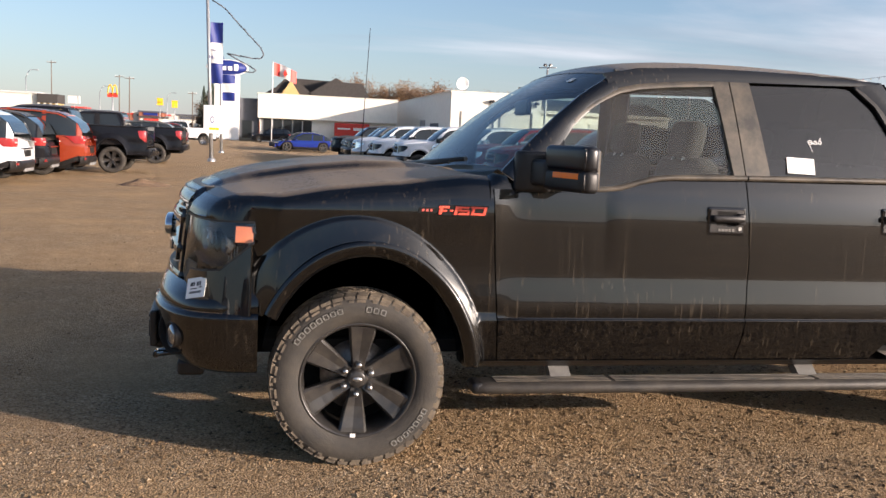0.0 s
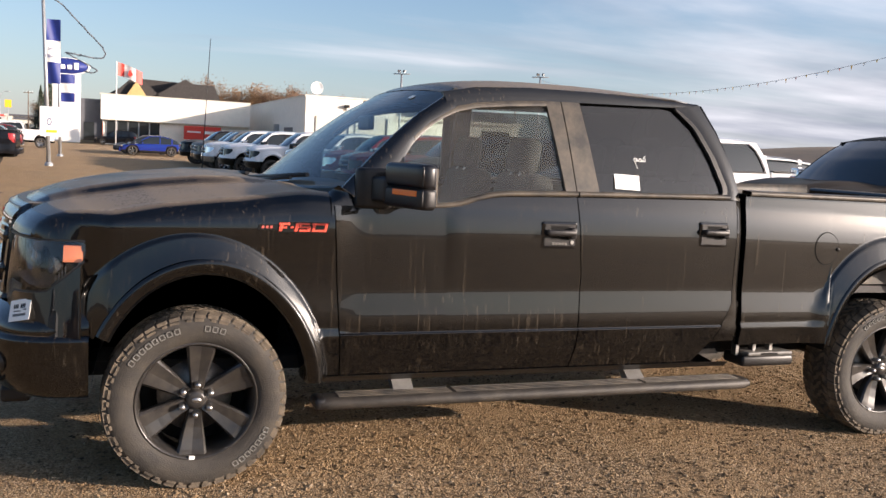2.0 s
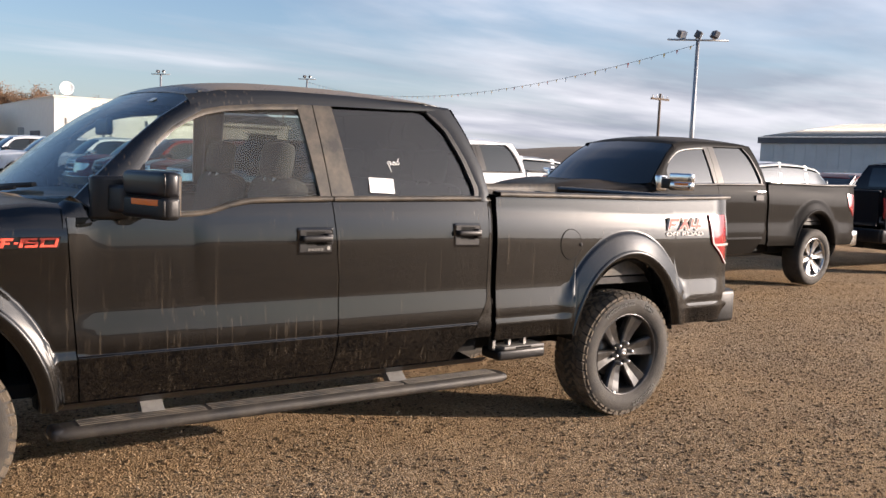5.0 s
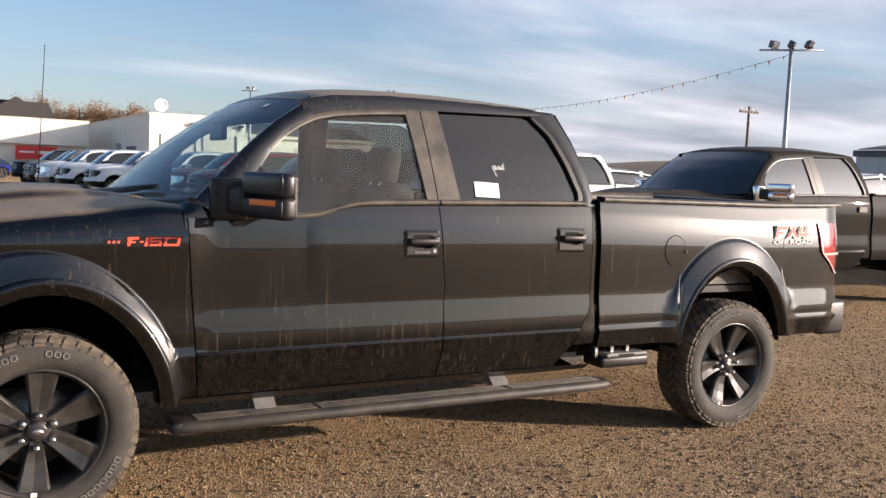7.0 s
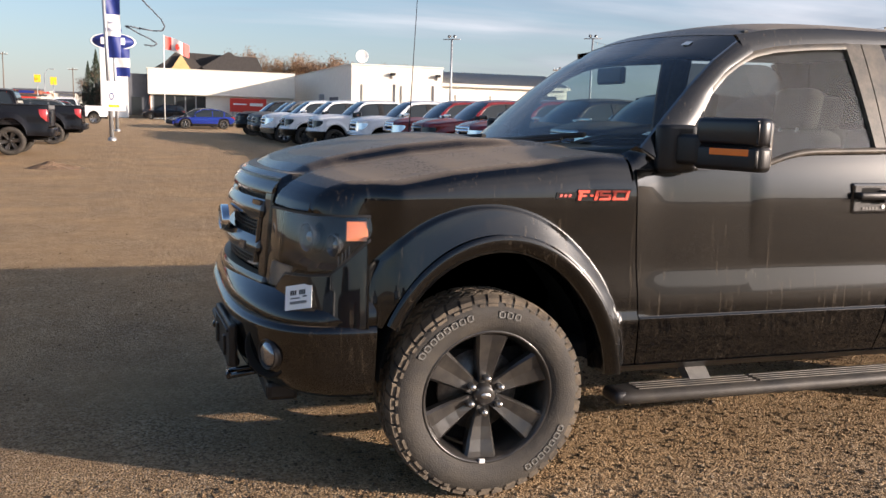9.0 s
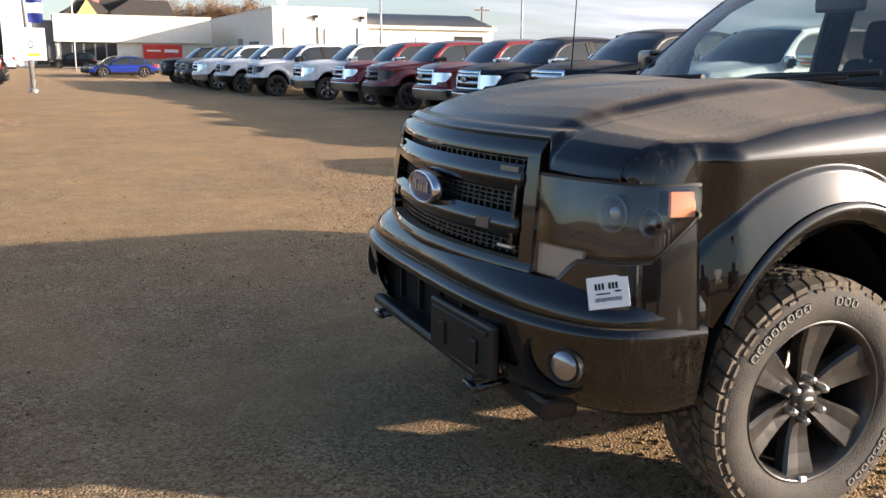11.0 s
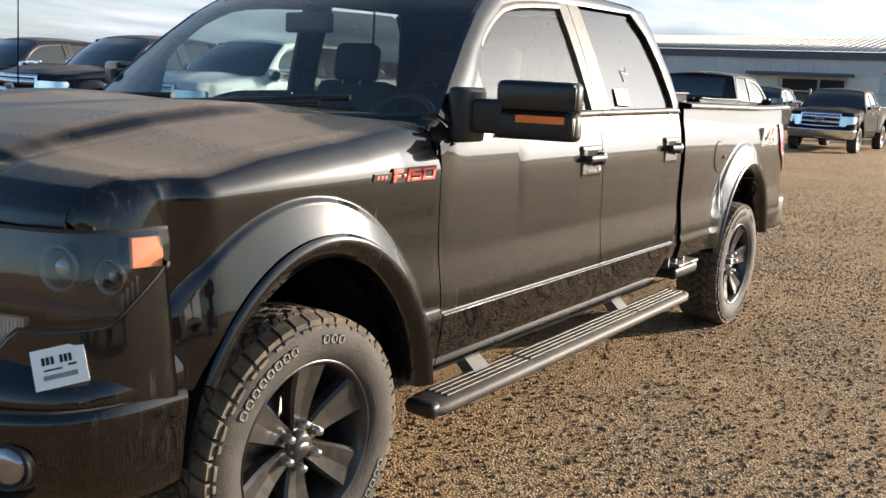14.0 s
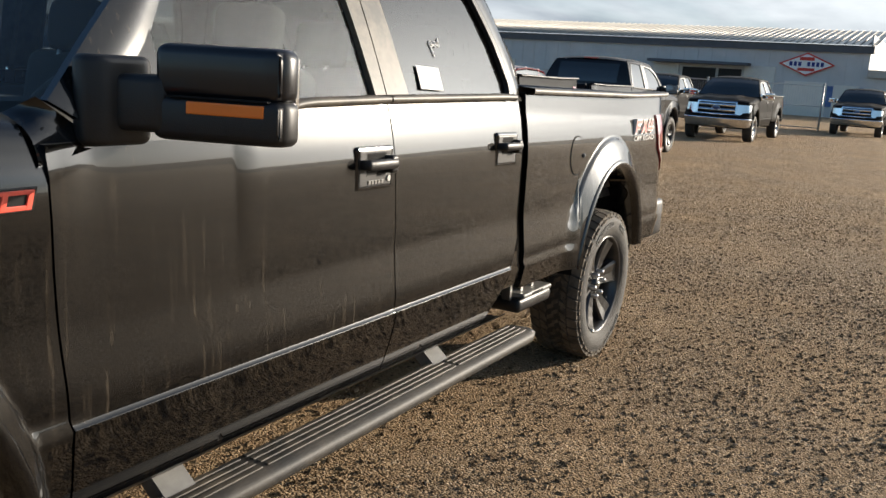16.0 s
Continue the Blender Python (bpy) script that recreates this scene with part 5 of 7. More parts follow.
        part("small_backing", slab(0.235, 0.318, 1.130, 1.153, fy - 0.003, fy + 0.006), BADGEBLK, bd)
        zz = 1.125
        for x0, w, kind in ((0.325, 0.045, 'E'), (0.372, 0.014, '-'), (0.388, 0.014, 'I'), (0.408, 0.045, 'S'), (0.460, 0.062, 'O')):
            b = bmesh.new()
            y0, y1 = fy - 0.007, fy - 0.002
            if kind == 'E':
                for q0, q1, ww in ((0.026, 0.037, 1.0), (0.012, 0.020, 0.75)):
                    slab(x0, x0 + w * ww, zz + q0, zz + q1, y0, y1, bm=b)
                slab(x0, x0 + 0.013, zz, zz + 0.037, y0 - 0.0005, y1, bm=b)
            elif kind == '-':
                slab(x0, x0 + w, zz + 0.013, zz + 0.021, y0, y1, bm=b)
            elif kind == 'I':
                slab(x0, x0 + w, zz, zz + 0.037, y0, y1, bm=b)
            else:
                for q0, q1 in ((0, 0.009), (0.028, 0.037)) + (((0.014, 0.022),) if kind == 'S' else ()):
                    slab(x0, x0 + w, zz + q0, zz + q1, y0, y1, bm=b)
                slab(x0, x0 + 0.012, zz + (0.016 if kind == 'S' else 0), zz + 0.037, y0 - 0.0005, y1, bm=b)
                slab(x0 + w - 0.012, x0 + w, zz, zz + (0.020 if kind == 'S' else 0.037), y0 - 0.0005, y1, bm=b)
            part("badge_mark", b, BADGERED, bd)
        b = bmesh.new()
        for k in range(3):
            slab(0.250 + 0.018 * k, 0.262 + 0.018 * k, 1.136, 1.147, fy - 0.005, fy, bm=b)
        part("small_mark", b, DECALR, bd)

        dc = new("bed_decal")
        dc.parent = t
        dc["label"] = "red and white block decal above small white lettering"
        fy = min(flank(x, z) for x in (4.33, 4.45, 4.6, 4.72) for z in (1.15, 1.2, 1.28)) - 0.002 - HALF
        for x0, w, kind in ((4.345, 0.11, 0), (4.46, 0.12, 1), (4.585, 0.11, 2)):
            for col, grow, yy in ((DECALW, 0.006, 0.0), (DECALR, 0.0, -0.0008)):
                b = bmesh.new()
                y0, y1 = fy - 0.002 + yy, fy + 0.02
                z0 = 1.196
                if kind == 0:
                    slab(x0 - grow, x0 + 0.022 + grow, z0 - grow, z0 + 0.072 + grow, y0, y1, bm=b)
                    slab(x0 - grow + 0.012, x0 + w + grow, z0 + 0.052 - grow, z0 + 0.072 + grow, y0 - 0.0003, y1, bm=b)
                    slab(x0 - grow + 0.008, x0 + w * 0.7 + grow, z0 + 0.024 - grow, z0 + 0.040 + grow, y0 - 0.0003, y1, bm=b)
                elif kind == 1:
                    slab(x0 - grow, x0 + 0.028 + grow, z0 - grow, z0 + 0.072 + grow, y0, y1, 0.95, bm=b)
                    slab(x0 + 0.085 - grow, x0 + 0.115 + grow, z0 - grow, z0 + 0.072 + grow, y0 - 0.0003, y1, -0.7, bm=b)
                else:
                    slab(x0 + 0.055 - grow, x0 + 0.075 + grow, z0 - grow, z0 + 0.072 + grow, y0, y1, bm=b)
                    slab(x0 - grow, x0 + w + grow, z0 + 0.014 - grow, z0 + 0.030 + grow, y0 - 0.0003, y1, bm=b)
                    slab(x0 - grow, x0 + 0.020 + grow, z0 + 0.014 - grow, z0 + 0.072 + grow, y0 - 0.0006, y1, bm=b)
                part("decal_block", b, col, dc)
        b = text("OFF ROAD", 0.052, 0.0006)
        part("decal_text", join(None, b, Matrix.Translation((4.53, fy - 0.003, 1.166)) @ Matrix.Rotation(math.pi / 2, 4, 'X') @ Matrix.Diagonal((1.6, 0.75, 1, 1))), DECALW, dc, "small white lettering")

        def filler(r0, r1, proud):
            def fn(u, v):
                a, r = 2 * math.pi * u, lerp(r0, r1, v)
                x, z = 3.425 + r * math.cos(a), 1.10 + r * math.sin(a)
                return x, flank(x, z) - proud, z
            return fn
        part("fuel_door", sheet(filler(0.0, 0.086, 0.0035), 40, 8, 0.004, side=0), body, t)
        part("fuel_door_gap", sheet(filler(0.085, 0.091, 0.0015), 40, 1, side=0), DARK, t)
        fy = flank(3.505, 1.098) - HALF
        part("fuel_latch", lathe([(0.010, 0), (0.010, -0.010), (0, -0.012)], 14, m=Matrix.Translation((3.505, fy, 1.098))), PLASTIC, t)

        ex = Vector((0.081, -0.074, 0.025)).normalized()
        ez = (Vector((0.013, 0.034, 0.086)) - ex * ex.dot(Vector((0.013, 0.034, 0.086)))).normalized()
        ey = ez.cross(ex)
        sm = Matrix.Translation((-0.717, -0.886, 0.797)) @ Matrix((ex, ey, ez)).transposed().to_4x4()
        stk = part("stock_sticker", box(-0.057, 0.057, -0.0008, 0.0008, -0.046, 0.046), PAPER, t, "white paper label with unreadable print")
        stk.matrix_local = sm
        b = bmesh.new()
        for k in range(7):
            if k != 3:
                box(-0.036 + 0.0095 * k, -0.029 + 0.0095 * k, -0.0016, 0, 0.008, 0.026, 0, b)
        box(-0.034, 0.005, -0.0016, 0, -0.006, -0.002, 0, b)
        box(0.018, 0.036, -0.0016, 0, -0.002, 0.003, 0, b)
        for k in range(22):
            box(-0.036 + 0.0033 * k, -0.0345 + 0.0033 * k, -0.0016, 0, -0.026, -0.015, 0, b)
        part("label_print", b, INK, stk)
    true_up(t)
    t.matrix_world = at
    return t


# ---- ground ----
def ground_material():
    m = bpy.data.materials.new("gravel_ground")
    m.use_nodes = True
    n, l = m.node_tree.nodes, m.node_tree.links
    p = n["Principled BSDF"]
    p.inputs["Roughness"].default_value = 0.95
    p.inputs["Specular IOR Level"].default_value = 0.15
    tc = n.new("ShaderNodeTexCoord")

    def noise_(scale, detail=6, rough=0.6):
        t = n.new("ShaderNodeTexNoise")
        t.inputs["Scale"].default_value, t.inputs["Detail"].default_value, t.inputs["Roughness"].default_value = scale, detail, rough
        l.new(tc.outputs["Object"], t.inputs["Vector"])
        return t.outputs["Fac"]

    def ramp(fac, *stops):
        r = n.new("ShaderNodeValToRGB")
        while len(r.color_ramp.elements) < len(stops):
            r.color_ramp.elements.new(0.5)
        for e, (pos, col) in zip(r.color_ramp.elements, stops):
            e.position, e.color = pos, (*col, 1)
        l.new(fac, r.inputs[0])
        return r.outputs[0]

    def mix(fac, a, b, mode='MIX'):
        k = n.new("ShaderNodeMix")
        k.data_type, k.blend_type = 'RGBA', mode
        if isinstance(fac, float):
            k.inputs[0].default_value = fac
        else:
            l.new(fac, k.inputs[0])
        l.new(a, k.inputs[6])
        l.new(b, k.inputs[7])
        return k.outputs[2]
    vor = n.new("ShaderNodeTexVoronoi")
    vor.inputs["Scale"].default_value = 95
    l.new(tc.outputs["Object"], vor.inputs["Vector"])
    earth = ramp(noise_(0.45, 10, 0.65), (0.35, (0.60, 0.405, 0.215)), (0.62, (0.46, 0.31, 0.17)))
    sep = n.new("ShaderNodeSeparateColor")
    l.new(vor.outputs["Color"], sep.inputs[0])
    stones = ramp(sep.outputs[0], (0.0, (0.11, 0.082, 0.056)), (0.45, (0.37, 0.262, 0.155)), (0.8, (0.52, 0.385, 0.245)), (1.0, (0.62, 0.50, 0.36)))
    loose = ramp(noise_(0.8, 8, 0.7), (0.38, (0.30, 0.30, 0.30)), (0.60, (0.85, 0.85, 0.85)))
    col = mix(loose, earth, stones)
    grime = ramp(noise_(3.2, 8, 0.7), (0.3, (0.72, 0.70, 0.68)), (0.7, (1.12, 1.1, 1.06)))
    l.new(mix(1.0, col, grime, 'MULTIPLY'), p.inputs["Base Color"])
    b1, b2, b3 = n.new("ShaderNodeBump"), n.new("ShaderNodeBump"), n.new("ShaderNodeBump")
    for b, s, d in ((b1, 0.9, 0.025), (b2, 0.9, 0.018), (b3, 0.4, 0.05)):
        b.inputs["Strength"].default_value, b.inputs["Distance"].default_value = s, d
    b2.invert = True
    l.new(noise_(38, 5, 0.7), b1.inputs["Height"])
    l.new(vor.outputs["Distance"], b2.inputs["Height"])
    l.new(noise_(2.5, 8), b3.inputs["Height"])
    l.new(b3.outputs[0], b1.inputs["Normal"])
    l.new(b1.outputs[0], b2.inputs["Normal"])
    l.new(b2.outputs[0], p.inputs["Normal"])
    return m


def graded(n, inner, outer):
    return [math.copysign(inner * abs(k) / n + (outer - inner) * (abs(k) / n) ** 6, k) for k in range(-n, n + 1)]


def lie(x, y):
    """Height of the ground: level round the pickup, gently uneven further off."""
    return 0.03 * noise.noise(Vector((x * 0.11, y * 0.11, 0))) * smooth((math.hypot(x - 1.5, y - 1) - 5) / 8)


b = bmesh.new()
gx = graded(60, 90, 3000)
vs = [[b.verts.new((x, y, lie(x, y))) for y in gx] for x in gx]
for i in range(len(gx) - 1):
    for j in range(len(gx) - 1):
        b.faces.new((vs[i][j], vs[i + 1][j], vs[i + 1][j + 1], vs[i][j + 1])).smooth = True
tagged(part("ground", b, ground_material(), None), "tan gravel lot with packed earth and loose stones", "ground", kind="structure")


def stone_material():
    m = mat("loose_stones", (0.3, 0.24, 0.17), 0.9, bump=0.3, bump_scale=200)
    n, l = m.node_tree.nodes, m.node_tree.links
    g = n.new("ShaderNodeNewGeometry")
    r = n.new("ShaderNodeValToRGB")
    stops = ((0.0, (0.07, 0.049, 0.031)), (0.5, (0.22, 0.15, 0.086)), (0.85, (0.30, 0.215, 0.13)), (1.0, (0.38, 0.30, 0.205)))
    for k in (0.5, 0.85):
        r.color_ramp.elements.new(k)
    for k, (pos, col) in enumerate(stops):
        r.color_ramp.elements[k].position, r.color_ramp.elements[k].color = pos, (*col, 1)
    l.new(g.outputs["Random Per Island"], r.inputs[0])
    l.new(r.outputs[0], n["Principled BSDF"].inputs["Base Color"])
    n["Principled BSDF"].inputs["Specular IOR Level"].default_value = 0.05
    return m


def scatter_stones():
    rng = np.random.default_rng(5)
    n = 150000
    pts = []
    x = -3.5 + rng.uniform(0, 1, n * 2) ** 1.3 * 19
    y = -3.0 + rng.uniform(0, 1, n * 2) ** 1.7 * 17
    fade = np.clip((15.5 - x) / 9, 0, 1) * np.clip((14 - y) / 8, 0, 1) * np.clip((x + 3.5) / 1.5, 0, 1) * np.clip((y + 3.0) / 1.6, 0, 1)
    dens = np.array([noise.noise(Vector((a * 0.55, c * 0.55, 3.0))) + 0.5 * noise.noise(Vector((a * 2.1, c * 2.1, 7.0))) for a, c in zip(x, y)])
    keep = dens + 0.45 * (x > 0) - 0.45 * ((x < -0.6) & (y > 0.5)) > rng.uniform(-0.55, 0.55, n * 2)
    fade *= np.where((x < 0.4) & (y > 2.0), 0.35, 1.0)
    keep &= fade > rng.uniform(0, 1, n * 2)
    x, y = x[keep][:n], y[keep][:n]
    n = len(x)
    size = 0.0038 + 0.0100 * rng.power(0.45, n)
    base = np.array([(1, 0, 0), (0.1, 1, 0), (-1, 0.1, 0), (0, -1, 0), (0.1, 0.1, 0.46), (0, 0, -0.5)])
    tri = np.array([(0, 1, 4), (1, 2, 4), (2, 3, 4), (3, 0, 4), (1, 0, 5), (2, 1, 5), (3, 2, 5), (0, 3, 5)])
    a = rng.uniform(0, 2 * math.pi, n)
    jit = rng.uniform(0.65, 1.35, (n, 6, 1)) * rng.uniform(0.7, 1.3, (n, 1, 3))
    v = base[None] * jit * size[:, None, None]
    ca, sa = np.cos(a)[:, None], np.sin(a)[:, None]
    vx, vy = v[:, :, 0] * ca - v[:, :, 1] * sa, v[:, :, 0] * sa + v[:, :, 1] * ca
    verts = np.stack([vx + x[:, None], vy + y[:, None], v[:, :, 2] + size[:, None] * 0.25], -1).reshape(-1, 3)
    faces = (tri[None] + 6 * np.arange(n)[:, None, None]).reshape(-1, 3)
    me = bpy.data.meshes.new("loose_gravel")
    me.from_pydata(verts.tolist(), [], faces.tolist())
    me.materials.append(stone_material())
    tagged(new("loose_gravel", me), "scattered small tan and grey stones on the lot", "gravel", kind="stuff")


scatter_stones()

# ---- the parked pickup and its neighbours ----
pickup("dusty black four-door pickup with black rims on gravel", BLACK, Matrix.Translation((0, HALF, 0)), near=True)


def parked(proto, x, y_left, label="", scale=1.0):
    ob = copy_thing(proto, Matrix.Translation((x, y_left + HALF * scale, 0)) @ Matrix.Scale(scale, 4))
    ob.scale = (scale,) * 3
    if label:
        ob["label"] = label
    return ob


ROW = "parked pickups in the row"
p_navy = pickup("dark blue heavy pickup with chrome grille and bumper", NAVY, Matrix.Translation((7.3, 12.1 + HALF, 0)) @ Matrix.Scale(1.05, 4), grille="chrome", group=ROW)
p_redc = pickup("dark red pickup with chrome grille parked in a row", RED, Matrix.Translation((7.3, 18.4 + HALF, 0)), grille="chrome", group=ROW)
p_redx = pickup("dark red pickup with black grille and black rims", RED, Matrix.Translation((6.95, 21.5 + HALF, 0)), grille="black", group=ROW)
p_whc = pickup("white pickup with chrome grille parked in a row", WHITE, Matrix.Translation((6.4, 27.9 + HALF, 0)), grille="chrome", group=ROW)
p_whx = pickup("white pickup with black grille and black rims", WHITE, Matrix.Translation((5.4, 31.2 + HALF, 0)), grille="black", group=ROW)
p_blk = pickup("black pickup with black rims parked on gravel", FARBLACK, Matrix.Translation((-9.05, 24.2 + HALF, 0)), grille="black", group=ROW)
p_brn = pickup("dusty brown heavy pickup with chrome grille facing the lot", BROWN, Matrix.Translation((26.5, 3.5 + HALF * 0.96, 0)) @ Matrix.Scale(0.96, 4), grille="chrome", group=ROW)
p_gry = pickup("grey pickup parked in the row", GREY, Matrix.Translation((4.3, 44.0 + HALF, 0)), grille="black", group=ROW)
parked(p_navy, 7.1, 15.3, "dark blue pickup with chrome grille in the row", 1.0)
parked(p_redc, 6.9, 24.7)
parked(p_whx, 4.75, 34.4)
parked(p_whc, 4.3, 37.6)
parked(p_gry, 4.2, 40.8)
parked(p_blk, 3.9, 47.2)
parked(p_whc, 7.6, 8.9, "white heavy pickup with chrome grille", 1.05)
parked(p_brn, 7.5, 3.6, "dark brown heavy pickup with chrome mirrors and wheels", 1.05)
parked(p_brn, 38.0, 0.85, "", 0.94)
parked(p_brn, 28.6, 6.5, "", 0.96)
away = copy_thing(p_blk, Matrix.Translation((19.2, 4.9, 0)) @ Matrix.Rotation(math.pi, 4, 'Z'))
away["label"] = "black pickup seen from behind across the lot"
parked(p_blk, -8.75, 31.9)
parked(p_whc, -9.7, 70.4, "white pickup parked far back on the lot")


# vehicles behind the path of the camera, seen in the paint and lamps alone
parked(p_whx, -13.5, -14.5, "white pickup parked across the lane")
parked(p_redc, -6.0, -15.5, "dark red pickup parked across the lane")


# ---- a small heap of dirt on the lot ----
heap = bmesh.new()
hv = [[heap.verts.new((-3.43 + 0.62 * math.cos(a) * r * (1 + 0.3 * noise.noise(Vector((math.cos(a) * 2, math.sin(a) * 2, 0.4)))), 18.8 + 0.42 * math.sin(a) * r, 0.17 * (1 - r) * (0.7 + 0.7 * noise.noise(Vector((3 * r * math.cos(a), 3 * r * math.sin(a), 2.2))) + 0.3) - 0.01)) for a in [2 * math.pi * k / 24 for k in range(24)]] for r in (1.0, 0.8, 0.6, 0.4, 0.2, 0.05)]
for ra, rb in zip(hv, hv[1:]):
    for k in range(24):
        heap.faces.new((ra[k], ra[(k + 1) % 24], rb[(k + 1) % 24], rb[k]))
heap.faces.new(hv[-1])
tagged(part("dirt_mound", heap, mat("damp_dirt", (0.20, 0.13, 0.08), 0.95, var=0.5, scale=9, bump=0.8, bump_scale=25), None), "low brown mound of loose dirt on the gravel", "dirt mound")


# ---- estate cars and SUVs ----
GALVC = mat("silver_plastic", (0.42, 0.42, 0.42), 0.4, 0.5, var=0.2)

def suv(label, body, at, length=4.6, height=1.72, low=False, group="parked cars"):
    """A closed car; x runs from its nose to its tail."""
    t = thing("parked_car", label, "car", group)
    L, H = length, height
    hw = 0.92
    xs = [0, 0.03, 0.10, 0.2, 0.29, 0.36, 0.46, 0.6, 0.75, 0.88, 0.96, 1.0]
    belt_ = [0.40, 0.44, 0.50, 0.54, 0.57, 0.58, 0.585, 0.59, 0.60, 0.61, 0.60, 0.56]
    roof_ = [0.40, 0.44, 0.50, 0.54, 0.60, 0.80, 0.97, 1.0, 0.99, 0.95, 0.80, 0.58]
    if low:
        roof_ = [0.40, 0.44, 0.50, 0.54, 0.60, 0.82, 0.98, 1.0, 0.93, 0.76, 0.62, 0.58]
    wid = [0.72, 0.88, 0.97, 1.0, 1.0, 1.0, 1.0, 1.0, 1.0, 0.98, 0.95, 0.86]
    fax, rax = 0.19 * L, 0.78 * L

    def body_fn(sgn):
        def fn(u, v):
            x = u * L
            zb = tab(u, xs, belt_) * H
            w = tab(u, xs, wid) * hw
            lo = 0.24 + 0.18 * smooth((u - 0.86) / 0.12)
            for ax in (fax, rax):
                k = 1 - ((x - ax) / 0.39) ** 2
                if k > 0:
                    lo = max(lo, 0.33 + 0.39 * math.sqrt(k))
            d, z = ((0.03, lo), (0.0, lerp(lo, zb, 0.3)), (-0.01, lerp(lo, zb, 0.6)), (0.0, lerp(lo, zb, 0.9)), (0.05, zb), (w, zb + 0.03 + 0.06 * smooth(1 - abs(u - 0.14) / 0.15)))[v]
            return x, sgn * (w - d), z
        return fn
    n = 48
    for sgn in (-1, 1):
        part("body_side", sheet(body_fn(sgn), n, 0, vs=range(6), side=None), body, t)

        def clad(u, v):
            x, y, z = body_fn(sgn)(u, 0)
            return x, y + sgn * (0.034 if v else 0.012), z + 0.13 * v
        part("sill_cladding", sheet(clad, n, 0, vs=(0, 0.5, 1), side=None), PLASTIC, t)
    part("front_bumper", box(-0.03, 0.05, -hw * 0.84, hw * 0.84, 0.26, H * 0.41, 0.03), body, t)

    def gate(u, v):
        k = lerp(-1, 1, v)
        z = lerp(0.30, 0.575 * H, u)
        x = L + 0.05 * math.sin(math.pi * min(1.0, u * 1.15)) ** 0.7 - 0.13 * abs(k) ** 3.5 - 0.07 * u ** 4
        return x, k * hw * 0.875, z
    part("tailgate", sheet(gate, 12, 16, side=None), body, t)

    def rear_bar(u, v):
        k = lerp(-1, 1, v)
        dx, z = ((0.0, 0.56), (0.075, 0.545), (0.095, 0.50), (0.09, 0.38), (0.05, 0.31), (-0.10, 0.28))[u]
        return L + dx - 0.20 * abs(k) ** 4, k * hw * 0.97, z
    part("rear_bumper", sheet(rear_bar, 0, 16, us=range(6), side=None), PLASTIC, t, "grey plastic rear bumper")
    part("skid_plate", box(L + 0.02, L + 0.085, -0.38, 0.38, 0.29, 0.37, 0.015), GALVC, t)
    part("plate_recess", box(L - 0.02, L + 0.048, -0.27, 0.27, 0.62, 0.78, 0.012), DARK, t)
    part("rear_emblem_bar", box(L - 0.02, L + 0.056, -0.42, 0.42, 0.80, 0.835, 0.008), CHROME, t)
    for sgn in (-1, 1):
        ya, yb = sorted((sgn * hw * 0.62, sgn * hw * 0.86))
        part("rear_reflector", box(L - 0.08, L + 0.03, ya, yb, 0.45, 0.51, 0.008), TAILRED, t)

    def cab_fn(a, c, inset):
        def fn(u, v):
            uu = lerp(a, c, u)
            zb, zr = tab(uu, xs, belt_) * H, tab(uu, xs, roof_) * H
            w = tab(uu, xs, wid) * hw
            k = lerp(-1, 1, v)
            s = min(1.0, (1 - abs(k)) / 0.28)
            z = lerp(zb, zr, smooth(s) ** 0.7)
            y = (w - 0.06 - 0.17 * s * (zr - zb) / (0.42 * H)) if abs(k) > 0.72 else (w - 0.06 - 0.17 * (zr - zb) / (0.42 * H)) * abs(k) / 0.72
            return uu * L, math.copysign(max(0.0, y - inset), k), z - inset
        return fn
    part("window_glass", sheet(cab_fn(0.27, 0.985, 0.012), 30, 20, side=None), FARGLASS, t)

    def roof_fn(u, v):
        uu = lerp(0.43 if not low else 0.45, 0.90 if not low else 0.74, u)
        zr = tab(uu, xs, roof_) * H
        w = (tab(uu, xs, wid) * hw - 0.20)
        k = lerp(-1, 1, v)
        return uu * L, w * k * 1.05, zr + 0.012 - 0.05 * abs(k) ** 4
    part("roof", sheet(roof_fn, 12, 10, side=None, rimvec=(0, 0, -0.03)), body, t)
    for sgn in (-1, 1):
        for ua, ub, sl in ((0.285, 0.44, 1), (0.60, 0.615, 0), (0.78, 0.80, 0), (0.955, 0.985, 2)):
            def pil(u, v):
                zb_a = tab(ua, xs, belt_) * H
                uu = lerp(ua, ub, u) if sl != 1 else lerp(lerp(ua, ua + 0.03, v), lerp(0.43, 0.46, v), u)
                zb, zr = tab(uu, xs, belt_) * H, tab(uu, xs, roof_) * H
                w = tab(uu, xs, wid) * hw
                s = v if sl != 1 else 0.5 + 0.5 * v
                z = lerp(zb, zr, (v if sl != 1 else 0.86 + 0.14 * v))
                return uu * L, sgn * (w - 0.055 - 0.17 * (z - zb) / (0.42 * H)), z
            part("pillar", sheet(pil, 6, 6, side=None), body, t)
        ya, yb = sorted((sgn * hw * 0.70, sgn * (hw * 0.95 + 0.012)))
        part("headlight", box(0.0, 0.23, ya, yb, H * 0.40, H * 0.47, 0.02), REFLECT, t)

